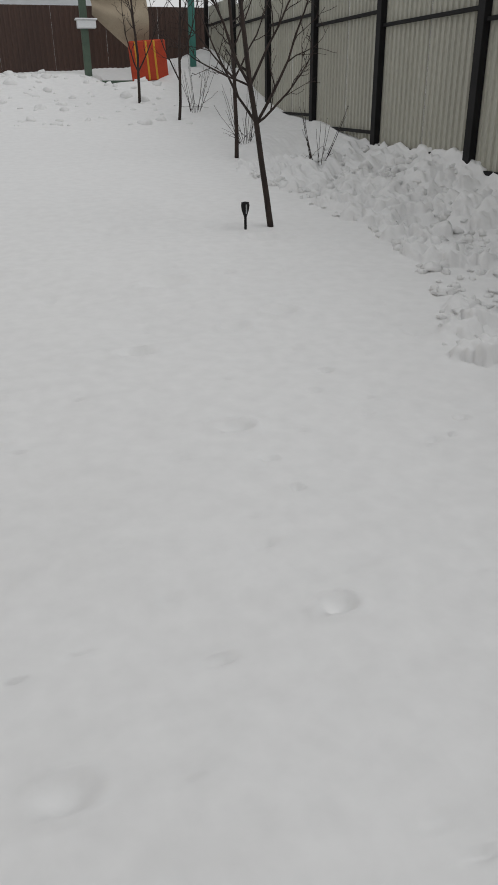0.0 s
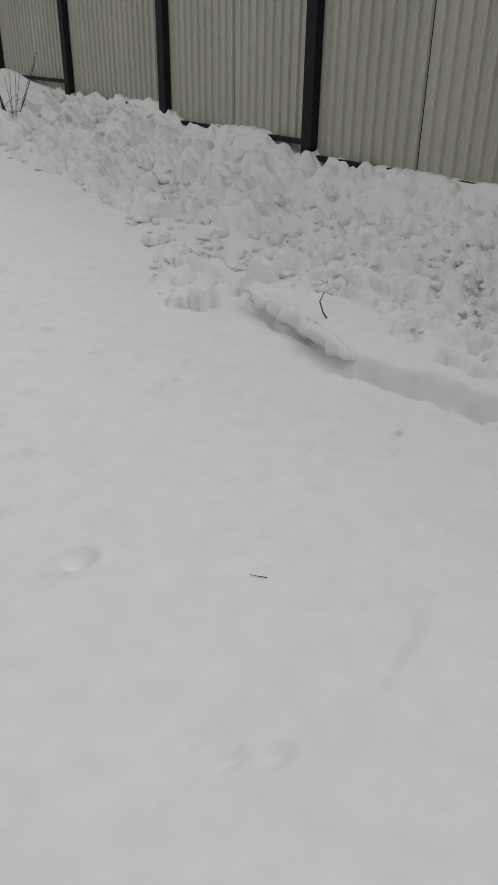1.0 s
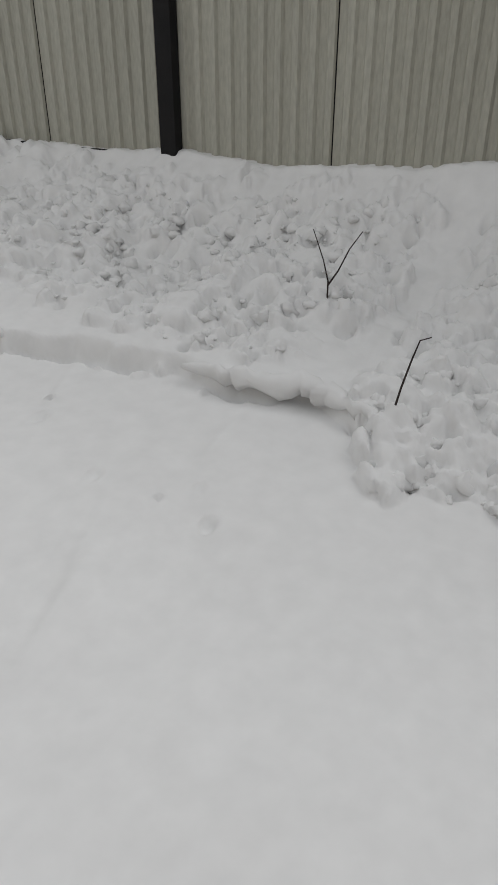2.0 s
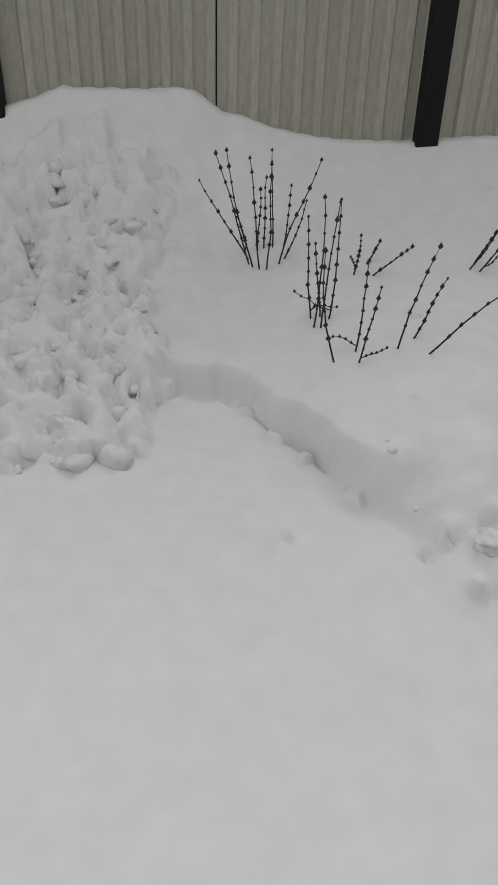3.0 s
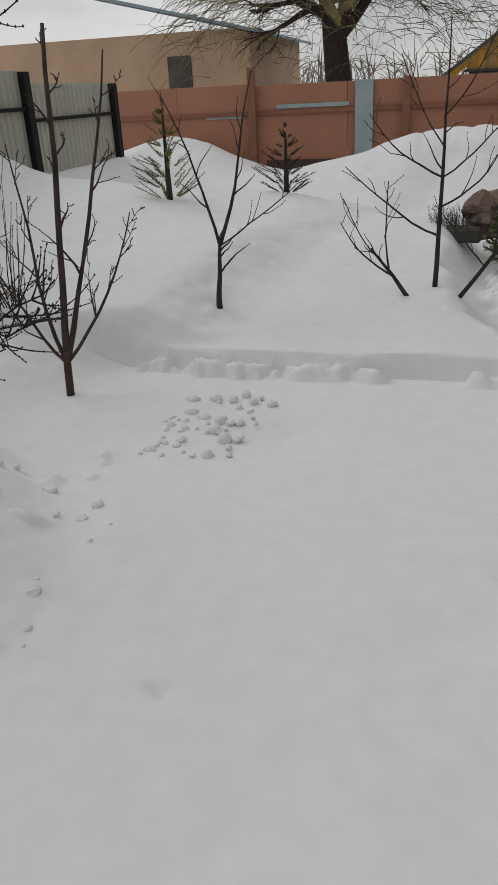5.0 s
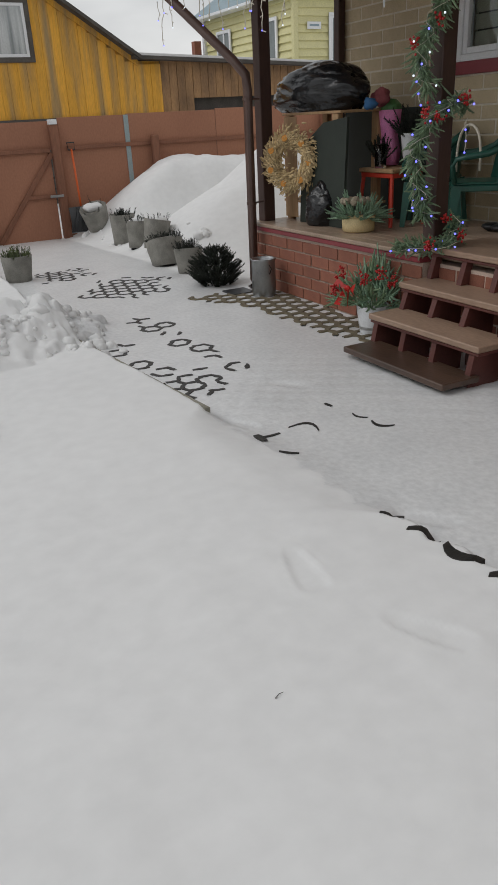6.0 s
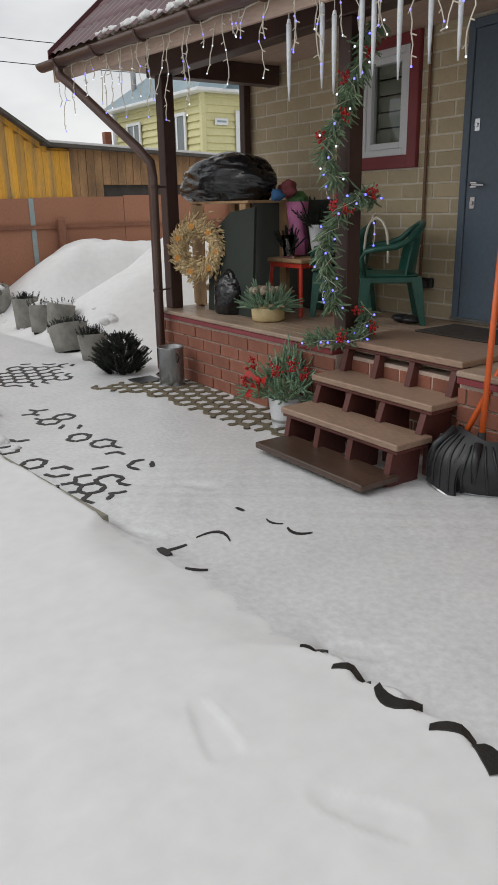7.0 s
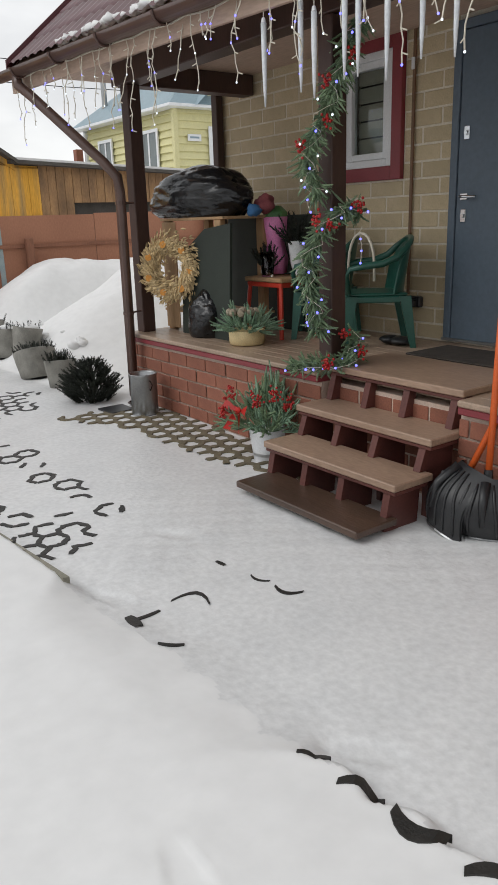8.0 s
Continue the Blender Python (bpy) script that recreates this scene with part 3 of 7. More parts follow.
fence = thing("sheet_fence", "grey corrugated steel fence on black posts, buried in drifts", "fence", FENCE_X, 0, 0, kind="structure")
sheet_mesh = corrugated(1.118, 0.0, 2.02).mesh("panel")
sheet_mesh.materials.append(SHEET)
for i in range(-4, 9):
    y0, zu = POST_Y[i + 4], rail_top(i)
    zl = zu - 1.35
    for k in (0, 1):
        ob = part("panel", sheet_mesh, SHEET, fence)
        ob.matrix_basis = pose(-0.068 - 0.002 * k, y0 + 0.002 + 1.126 * k, zl - 0.3)
    # added black strip that stands in for the shadow line at the sheet lap
    part("seam_shade_strip", Shape().box(-0.082, -0.074, y0 + 1.115, y0 + 1.135, zl - 0.29, zl + 1.70), BLACK, fence)
    part("rail", Shape().box(-0.044, -0.004, y0 + 0.063, y0 + 2.187, zu - 0.02, zu + 0.02, 0.003), BLACK, fence)
    part("rail", Shape().box(-0.044, -0.004, y0 + 0.063, y0 + 2.187, zl - 0.02, zl + 0.02, 0.003), BLACK, fence)
for i in range(-4, 10):
    zt = rail_top(i - 1) + 0.36
    # black post, drawn wider so that it also covers its shadow on the sheet
    part("post", Shape().box(-0.046, 0.03, POST_Y[i + 4] - 0.062, POST_Y[i + 4] + 0.062, -0.3, zt, 0.004), BLACK, fence)

# ---------- brown sheet fence at the far end ----------
bf = thing("brown_fence", "dark brown corrugated sheet fence behind snow heaps", "fence", 0, -19.3, 0, kind="structure")
bmesh_sheet = corrugated(1.15, 0.0, 2.1, period=0.115, depth=0.016).mesh("panel")
bmesh_sheet.materials.append(BROWNSHEET)
for k in range(10):
    ob = part("panel", bmesh_sheet, BROWNSHEET, bf)
    ob.matrix_basis = pose(6.9 - 1.152 * k, 0, 1.2, 0, 0, 90)
for k in range(5):
    part("post", Shape().box(6.8 - 2.6 * k, 6.86 - 2.6 * k, -0.08, -0.02, 0.6, 3.25, 0.004), BLACK, bf)

# ---------- terracotta board fence with the gate ----------
TF_Y = 13.0
tf = thing("board_fence", "terracotta painted sheet fence with rough timber posts", "fence", 0, TF_Y, 0, kind="structure")
edges = [-14.0, -10.4, -7.2, -4.6, -3.3, -1.75, -0.83, 0.9, 2.06]
for a, b in zip(edges[:-1], edges[1:]):
    zt = 1.63 if a > -4 else 1.66
    part("board", Shape().box(a + 0.003, b - 0.003, 0.0, 0.02, -0.4, zt, 0.003), TERRA, tf)
for a, b in ((3.42, 4.55), (4.56, 6.2), (6.21, 8.6), (8.61, 12.0)):
    part("board", Shape().box(a, b, 0.0, 0.02, -0.4, 1.66 + 0.012 * a, 0.003), TERRA, tf)
for a, b, z in ((-14.0, -0.2, 1.22), (-0.2, 2.0, 1.24), (3.5, 12.0, 1.25)):
    part("rail", Shape().box(a, b, -0.05, -0.004, z - 0.03, z + 0.03, 0.006), TERRAWOOD, tf)
for x, zt in ((-3.28, 1.90), (-0.82, 1.66), (-7.4, 1.8), (-11.4, 1.7), (5.0, 1.37), (8.4, 1.6)):
    part("post", Shape().box(x - 0.06, x + 0.06, -0.16, -0.052, -0.5, zt, 0.012), TERRAWOOD, tf)
STRIPMAT = mat("bare_zinc", rgb("8fa0a4"), rgb("a9b2b2"), rough=0.5, metal=0.3, scale=4, var=0.6, bump=0.05)
part("strip", Shape().box(-1.62, -1.34, -0.058, -0.052, -0.2, 1.64), STRIPMAT, tf, "bare zinc strip over a joint")
part("strip", Shape().box(4.52, 4.60, -0.012, -0.004, -0.2, 1.70), STRIPMAT, tf, "narrow zinc strip over a joint")
part("patch", Shape().box(-2.9, -1.72, -0.016, -0.008, 1.28, 1.34), STRIPMAT, tf, "torn grey strip of flaking paint")
part("patch", Shape().box(-4.1, -3.45, -0.016, -0.008, 1.16, 1.22), STRIPMAT, tf, "torn grey strip of flaking paint")
part("dark_panel", corrugated(1.3, 0, 0.85, 0.09, 0.012), BROWNSHEET, tf).matrix_basis = pose(-1.75, -0.03, -0.35, 0, 0, 90)

part("board", Shape().box(2.063, 3.417, 0.004, 0.02, 1.235, 1.66, 0.003), TERRA, tf)
gate = thing("garden_gate", "closed terracotta plank gate with diagonal brace", "gate", 2.13, TF_Y, -0.12)
part("leaf", Shape().box(0.06, 1.10, -0.02, 0.012, -0.02, 1.34, 0.004), TERRA, gate)
part("top_rail", Shape().box(-0.05, 1.10, -0.07, -0.024, 1.32, 1.38, 0.008), TERRAWOOD, gate)
part("middle_rail", Shape().box(0.62, 1.14, -0.07, -0.024, 0.63, 0.69, 0.008), TERRAWOOD, gate)
part("brace", Shape().box(-0.04, 0.04, -0.066, -0.024, 0, 1.66, 0.008, m=pose(0.10, 0, 0.0, 0, 38, 0)), TERRAWOOD, gate)
part("hinge_post", Shape().box(-0.08, 0.05, -0.12, -0.022, -0.3, 1.40, 0.012), TERRAWOOD, gate)
part("latch_post", Shape().box(1.13, 1.26, -0.12, 0.02, -0.3, 1.72, 0.012), TERRAWOOD, gate)
part("cap", Shape().box(1.13, 1.25, -0.124, 0.02, 1.725, 1.80, 0.006), WHITE, gate, "pale metal cap on the post")
part("latch", Shape().box(0.98, 1.2, -0.135, -0.122, 0.64, 0.68, 0.004), ZINC, gate)

# ---------- the house with its porch ----------
WX, PX, FZ0 = 5.03, 3.62, 0.62
WALL_N, PORCH_N, PORCH_S = 7.47, 6.95, -3.0
DOOR = (3.62, 4.60, 0.64, 2.76)
WIN = (5.07, 5.82, 1.80, 2.81)


def brick_wall(parent, x, y0, y1, z0, z1, bl, bh, gap, proud, material, holes=(), near=None, limit=300, flip=1):
    """Courses of bricks along y on the plane x, each a part; those past the limit are joined."""
    lengths, rest, count, row, z = {}, Shape(), 0, 0, z0
    cells = []
    while z < z1 - 0.02:
        zt = min(z + bh, z1)
        y = y0 - (bl + gap) * (0.5 if row % 2 else 0.0)
        while y < y1:
            a, b = max(y, y0), min(y + bl, y1)
            spans = [(a, b)] if b - a > 0.02 else []
            for h0, h1, g0, g1 in holes:
                if zt > g0 + 0.005 and z < g1 - 0.005:
                    spans = [q for s in spans for q in ((s[0], min(s[1], h0)), (max(s[0], h1), s[1])) if q[1] - q[0] > 0.015]
            cells += [(s[0], s[1], z, zt) for s in spans]
            y += bl + gap
        z += bh + gap
        row += 1
    cells.sort(key=lambda c: abs((c[0] + c[1]) / 2 - near))
    for n, (a, b, c, d) in enumerate(cells):
        if n < limit:
            key = (round(b - a, 3), round(d - c, 3))
            if key not in lengths:
                lengths[key] = Shape().box(-proud, 0.004, 0, key[0], 0, key[1], 0.004).mesh("brick")
                lengths[key].materials.append(material)
            ob = part("brick", lengths[key], material, parent)
            ob.matrix_basis = pose(x + 0.0015 * ((n * 7) % 3), a, c)
        else:
            rest.box(x - proud, x + 0.004, a, b, c, d, 0.004)
    if rest.v:
        tagged(part("brickwork", rest, material, parent), kind="stuff")


wall = thing("wall_east", "olive brown brick-panel house wall with window and door", "wall", kind="structure")
core = Shape()
for a, b, c, d in ((-9, DOOR[0], -0.4, 4.2), (DOOR[0], DOOR[1], -0.4, DOOR[2]), (DOOR[0], DOOR[1], DOOR[3], 4.2), (DOOR[1], WIN[0], -0.4, 4.2),
                   (WIN[0], WIN[1], -0.4, WIN[2]), (WIN[0], WIN[1], WIN[3], 4.2), (WIN[1], WALL_N, -0.4, 4.2)):
    core.box(WX, WX + 0.3, a, b, c, d)
core.box(WX + 0.3, 12, WALL_N - 0.3, WALL_N, -0.4, 4.2)
core.box(WX + 0.3, 12, -9, -8.7, -0.4, 4.2).box(11.7, 12, -8.7, WALL_N - 0.3, -0.4, 4.2)
part("wall_core", core, MORTAR, wall)

SOFFIT = mat("soffit_board", rgb("bda493"), rgb("a68d7c"), rough=0.6, scale=3, fine=60, var=0.5, bump=0.1, stretch=(1, 0.2, 1))
WETTREAD = mat("wet_tread", rgb("5a463a"), rgb("43342b"), rough=0.3, scale=5, fine=60, var=0.8, bump=0.35, bump_d=0.006, stretch=(1, 0.3, 1))
porch = thing("porch", "raised porch with reddish brick base and boarded floor", "porch", kind="structure")
part("base_core", Shape().box(3.702, 3.95, 3.362, 4.438, -0.4, FZ0 - 0.077).box(PX + 0.012, 3.95, 4.44, PORCH_N - 0.012, -0.4, FZ0 - 0.077).box(PX + 0.012, 3.95, PORCH_S, 3.36, -0.4, FZ0 - 0.077).box(3.952, WX - 0.002, PORCH_S, PORCH_N - 0.012, -0.4, FZ0 - 0.077), MORTARRED, porch)
part("floor_edge", Shape().box(PX - 0.022, PX + 0.1, PORCH_S, 3.36, FZ0 - 0.075, FZ0 - 0.036, 0.004).box(PX - 0.022, PX + 0.1, 4.44, PORCH_N + 0.02, FZ0 - 0.075, FZ0 - 0.036, 0.004), MAROON, porch, "maroon edge board")
part("floor_lip", Shape().box(PX - 0.034, PX + 0.102, PORCH_S, 3.36, FZ0 - 0.034, FZ0 + 0.001, 0.008).box(PX - 0.034, PX + 0.102, 4.44, PORCH_N + 0.03, FZ0 - 0.034, FZ0 + 0.001, 0.008), FLOORB, porch, "brown rounded lip of the porch floor")
for k in range(12):
    a = PX + 0.105 + k * 0.108
    part("floor_board", Shape().box(a, a + 0.104, PORCH_S, PORCH_N + 0.01, FZ0 - 0.05, FZ0, 0.003), FLOORB, porch)
beam_z = 2.62
part("beam", Shape().box(PX + 0.04, PX + 0.20, PORCH_S, PORCH_N + 0.10, beam_z, beam_z + 0.17, 0.006), WOODPAINT, porch)
part("beam", Shape().box(PX + 0.20, WX - 0.03, PORCH_N - 0.08, PORCH_N + 0.08, beam_z, beam_z + 0.17, 0.006), WOODPAINT, porch)
for y in (PORCH_N - 0.07, 4.46, 1.9):
    part("post", Shape().box(PX + 0.06, PX + 0.18, y - 0.06, y + 0.06, FZ0, beam_z, 0.006), WOODPAINT, porch)
part("wall_post", Shape().box(WX - 0.10, WX - 0.022, WALL_N - 0.09, WALL_N, FZ0, 2.9, 0.005), WOODPAINT, porch)
part("ceiling_boards", Shape().box(PX - 0.35, WX - 0.03, PORCH_S, 7.80, beam_z + 0.172, beam_z + 0.19), SOFFIT, porch)

# porch roof of metal tiles
TURN = pose(3.12, 7.92, 2.85) @ pose(0, 0, 0, 0.7, 0, 3.0) @ pose(-3.12, -7.92, -2.85)
roof = thing("porch_roof", "wine red metal tile roof with snow at the eave", "roof", kind="structure")
RX0, RZ0, RSL = 3.12, 2.88, 0.88
RN, RS = 7.92, -3.2
tile = Shape()
ny = 76
cols = [RS + (RN - RS) * k / (ny * 3) for k in range(ny * 3 + 1)]
rowsx = []
for r in range(8):
    rowsx += [(RX0 + 0.26 * r, 0.0), (RX0 + 0.26 * r + 0.24, -0.004), (RX0 + 0.26 * r + 0.258, -0.028)]
vv = []
for xx, dz in rowsx:
    for c in cols:
        ph = (c / 0.147) % 1.0
        bumpz = 0.022 * math.sin(math.pi * min(1, ph / 0.72)) ** 0.8 if ph < 0.72 else 0.0
        vv.append((xx, c, RZ0 + RSL * (xx - RX0) + bumpz + dz))
nc = len(cols)
tile.add(vv, [(r * nc + c, (r + 1) * nc + c, (r + 1) * nc + c + 1, r * nc + c + 1) for r in range(len(rowsx) - 1) for c in range(nc - 1)])
roof.matrix_basis = TURN
part("tiles", tile, REDROOF, roof, smooth=True)
under = Shape()
under.add([(RX0 + 0.02, RS, RZ0 - 0.03), (RX0 + 0.02, RN - 0.01, RZ0 - 0.03), (5.2, RN - 0.01, RZ0 - 0.03 + RSL * 2.08), (5.2, RS, RZ0 - 0.03 + RSL * 2.08),
           (RX0 + 0.02, RS, RZ0 - 0.09), (RX0 + 0.02, RN - 0.01, RZ0 - 0.09), (5.2, RN - 0.01, RZ0 - 0.09 + RSL * 2.08), (5.2, RS, RZ0 - 0.09 + RSL * 2.08)],
          [(0, 1, 2, 3), (7, 6, 5, 4), (0, 4, 5, 1), (1, 5, 6, 2), (2, 6, 7, 3), (3, 7, 4, 0)])
part("deck", under, SOFFIT, roof)
part("fascia", Shape().box(RX0 + 0.02, RX0 + 0.05, RS, RN - 0.02, RZ0 - 0.22, RZ0 - 0.09, 0.003), SOFFIT, roof)
vg = Shape()
vg.add([(RX0, RN, RZ0 - 0.10), (RX0, RN + 0.02, RZ0 - 0.10), (5.2, RN + 0.02, RZ0 - 0.10 + RSL * 2.08), (5.2, RN, RZ0 - 0.10 + RSL * 2.08),
        (RX0, RN, RZ0 + 0.05), (RX0, RN + 0.02, RZ0 + 0.05), (5.2, RN + 0.02, RZ0 + 0.05 + RSL * 2.08), (5.2, RN, RZ0 + 0.05 + RSL * 2.08)],
       [(3, 2, 1, 0), (4, 5, 6, 7), (0, 1, 5, 4), (1, 2, 6, 5), (2, 3, 7, 6), (3, 0, 4, 7)])
part("verge", vg, REDROOF, roof)

gut = thing("gutter", "brown half-round gutter with hooks and downpipe", "gutter", kind="structure")
gut.matrix_basis = TURN
gs = Shape()
GXc, GZc, GR = RX0 - 0.055, RZ0 - 0.06, 0.065
prof = [(GR * math.cos(math.pi + math.pi * k / 10), GR * math.sin(math.pi + math.pi * k / 10)) for k in range(11)]
prof += [(0.92 * a, 0.92 * b + 0.002) for a, b in prof[::-1]]
npf = len(prof)
gs.add([(GXc + a, y, GZc + b - 0.012 * (y - RS) / 11) for y in (RS, RN + 0.05) for a, b in prof],
       [(k, (k + 1) % npf, npf + (k + 1) % npf, npf + k) for k in range(npf)] + [tuple(range(npf, npf + 11))])
part("channel", gs, GUTTER, gut, smooth=True)
for k in range(14):
    y = RN - 0.35 - 0.72 * k
    arc = [(GXc + 1.12 * GR * math.cos(math.pi + math.pi * j / 8), y, GZc - 0.01 + 1.12 * GR * math.sin(math.pi + math.pi * j / 8)) for j in range(9)]
    part("hook", Shape().tube(arc, 0.009, 5), GUTTER, gut)
pipe_pts = [(GXc, 7.62, GZc - 0.05), (GXc, 7.60, GZc - 0.14), (GXc + 0.05, 7.50, GZc - 0.22), (3.40, 6.86, 2.04), (3.46, 6.76, 1.92), (3.465, 6.745, 1.8), (3.465, 6.745, 0.1), (3.42, 6.72, 0.03)]
part("downpipe", Shape().tube(pipe_pts, 0.042, 10), GUTTER, gut, smooth=True)
for z in (1.72, 0.82):
    part("bracket", Shape().tube([(3.465, 6.745, z), (3.62, 6.80, z)], 0.008, 5).lathe([(0.047, z - 0.012), (0.047, z + 0.012)], 10, m=pose(3.465, 6.745, 0)), GUTTER, gut)

# front door
door = thing("door_1", "closed blue-grey steel entrance door", "door", WX - 0.02, DOOR[0], DOOR[2], kind="structure")
dw, dh = DOOR[1] - DOOR[0], DOOR[3] - DOOR[2]
part("door_frame", Shape().box(-0.03, 0.06, dw - 0.06, dw, 0, dh, 0.004).box(-0.03, 0.06, 0, 0.06, 0, dh, 0.004).box(-0.03, 0.06, 0.06, dw - 0.06, dh - 0.06, dh, 0.004), DOORGREY, door)
part("leaf", Shape().box(-0.02, 0.05, 0.063, dw - 0.063, 0.012, dh - 0.063, 0.006), DOORGREY, door)
part("handle", Shape().box(-0.030, -0.021, dw - 0.16, dw - 0.10, 0.985, 1.03, 0.003).tube([(-0.03, dw - 0.125, 1.008), (-0.065, dw - 0.125, 1.008), (-0.067, dw - 0.15, 1.008), (-0.062, dw - 0.255, 1.003)], 0.009, 7), CHROME, door, "chrome lever handle")
for z in (1.42, 0.88):
    part("lock_plate", Shape().box(-0.030, -0.021, dw - 0.152, dw - 0.108, z - 0.045, z + 0.045, 0.004).lathe([(0.0, 0), (0.014, 0), (0.014, 0.012), (0, 0.012)], 10, m=pose(-0.03, dw - 0.13, z, 0, -90, 0)), CHROME, door, "chrome lock plate")
part("sill", Shape().box(-0.05, -0.031, 0, dw, 0.0, 0.02, 0.003), ZINC, door)

# window
win = thing("window_1", "white plastic window with maroon surround", "window", WX, WIN[0], WIN[2], kind="structure")
ww, wh = WIN[1] - WIN[0], WIN[3] - WIN[2]
part("surround", Shape().box(-0.045, 0.0, -0.0, 0.10, 0, wh, 0.004).box(-0.045, 0.0, ww - 0.10, ww, 0, wh, 0.004).box(-0.045, 0.0, 0.10, ww - 0.10, 0, 0.10, 0.004).box(-0.045, 0.0, 0.10, ww - 0.10, wh - 0.10, wh, 0.004), MAROON, win)
a0, a1, b0, b1 = 0.10, ww - 0.10, 0.10, wh - 0.10


def frame_ring(s, x0, x1, a0, a1, b0, b1, w):
    s.box(x0, x1, a0, a0 + w, b0, b1, 0.004).box(x0, x1, a1 - w, a1, b0, b1, 0.004)
    return s.box(x0, x1, a0 + w, a1 - w, b0, b0 + w, 0.004).box(x0, x1, a0 + w, a1 - w, b1 - w, b1, 0.004)


part("window_frame", frame_ring(Shape(), -0.035, 0.06, a0, a1, b0, b1, 0.055), WHITE, win)
part("sash", frame_ring(Shape(), -0.02, 0.05, a0 + 0.056, a1 - 0.056, b0 + 0.056, b1 - 0.056, 0.05), WHITE, win)
part("pane", Shape().box(0.02, 0.026, a0 + 0.106, a1 - 0.106, b0 + 0.106, b1 - 0.106), GLASS, win)
BLIND = mat("blind_cloth", rgb("a9a697"), rgb("8d8c78"), rough=0.9, scale=4, fine=80, var=0.4)
for k in range(5):
    z = b0 + 0.11 + k * 0.125
    part("blind_slat", Shape().box(0.07, 0.075, a0 + 0.10, a1 - 0.10, z, z + 0.112), BLIND, win)
part("inside", Shape().box(0.29, 0.295, -0.2, ww + 0.2, -0.2, wh + 0.2), GREYWOOD, win)

# wooden steps
steps = thing("porch_steps", "brown painted open wooden steps up to the porch", "steps", 2.9, 3.38, 0, kind="structure")
TR = [(0.00, 0.075), (0.24, 0.262), (0.50, 0.445), (0.74, 0.662)]
for k, (dx, z) in enumerate(TR):
    b = dx + (0.58 if k == 3 else 0.29)
    s = Shape().box(dx, b, -0.02 if k else 0.0, 1.04 if k else 1.0, z - 0.04, z, 0.006)
    part("tread", s, STEPPAINT if k else WETTREAD, steps)
for yy in (0.03, 0.36, 0.66, 0.96):
    for k, (dx, z) in enumerate(TR[1:]):
        w = 0.045
        s = Shape()
        ax = dx + 0.03
        zb = -0.02 if k == 0 else TR[k][1] + 0.002
        far = 0.03 if k == 2 else 0.20
        q = [(ax - 0.05, zb), (ax + far, zb), (ax + far + 0.02, z - 0.041), (ax, z - 0.041)]
        s.add([(p[0], yy, p[1]) for p in q] + [(p[0], yy + w, p[1]) for p in q],
              [(0, 1, 2, 3), (7, 6, 5, 4), (0, 4, 5, 1), (1, 5, 6, 2), (2, 6, 7, 3), (3, 7, 4, 0)])
        part("riser_block", s, STEPDARK, steps)
    part("stringer", Shape().box(0.55, 0.745, yy + 0.004, yy + 0.041, -0.03, 0.398, 0.004), STEPDARK, steps)

for k in (1, 2, 3):
    dx, z = TR[k]
    b = dx + (0.58 if k == 3 else 0.29)
    part("edge_band", Shape().box(dx + 0.012, b - 0.03, -0.012, 1.03, z - 0.062, z - 0.042, 0.003), STEPDARK, steps)

# ---------- neighbours beyond the fences ----------
def window_unit(parent, x0, x1, z0, z1, y, frame_mat, wide=0.08, pane=None):
    w = part("window", Shape().box(x0 - wide, x1 + wide, y - 0.05, y - 0.02, z0 - wide, z0, 0.004).box(x0 - wide, x1 + wide, y - 0.05, y - 0.02, z1, z1 + wide, 0.004)
             .box(x0 - wide, x0, y - 0.05, y - 0.02, z0, z1, 0.004).box(x1, x1 + wide, y - 0.05, y - 0.02, z0, z1, 0.004), frame_mat, parent)
    part("sash", Shape().box(x0, x0 + 0.06, y - 0.04, y - 0.01, z0, z1, 0.004).box(x1 - 0.06, x1, y - 0.04, y - 0.01, z0, z1, 0.004)
         .box(x0 + 0.06, x1 - 0.06, y - 0.04, y - 0.01, z0, z0 + 0.06, 0.004).box(x0 + 0.06, x1 - 0.06, y - 0.04, y - 0.01, z1 - 0.06, z1, 0.004)
         , WHITE, w)
    if pane is None:
        part("mullion", Shape().box((x0 + x1) / 2 - 0.03, (x0 + x1) / 2 + 0.03, y - 0.04, y - 0.021, z0 + 0.06, z1 - 0.06, 0.004), WHITE, w)
    part("pane", Shape().box(x0 + 0.06, x1 - 0.06, y - 0.02, y - 0.014, z0 + 0.06, z1 - 0.06), pane or DARKGLASS, w)
    return w


DARKGLASS = mat("window_glass", rgb("6f7a7c"), rgb("3f4748"), rough=0.08, scale=1.5, var=0.8, bump=0.0, spec=0.8, stretch=(3, 1, 0.4))
oh = thing("ochre_house", "old ochre boarded house with dark log base and snowy roof edge", "house", 0, 18.0, 0)
AX, AZ, EL, ER = 3.95, 4.70, (0.0, 1.85), (6.6, 2.86)
k = 0
x = 0.05
while x < 7.3:
    x1 = min(x + 0.20, 7.3)
    xm = (x + x1) / 2
    zt = EL[1] + (AZ - EL[1]) * (xm - EL[0]) / (AX - EL[0]) if xm < AX else max(AZ - (AZ - ER[1]) * (xm - AX) / (ER[0] - AX), 2.84)
    yf = -0.02 - 0.006 * (k % 2)
    s = Shape().box(x, x1 - 0.003, yf, 0.02, 1.72, zt - 0.05, 0.003)
    part("board", s, OCHRE, oh)
    x, k = x1, k + 1
x = 7.3
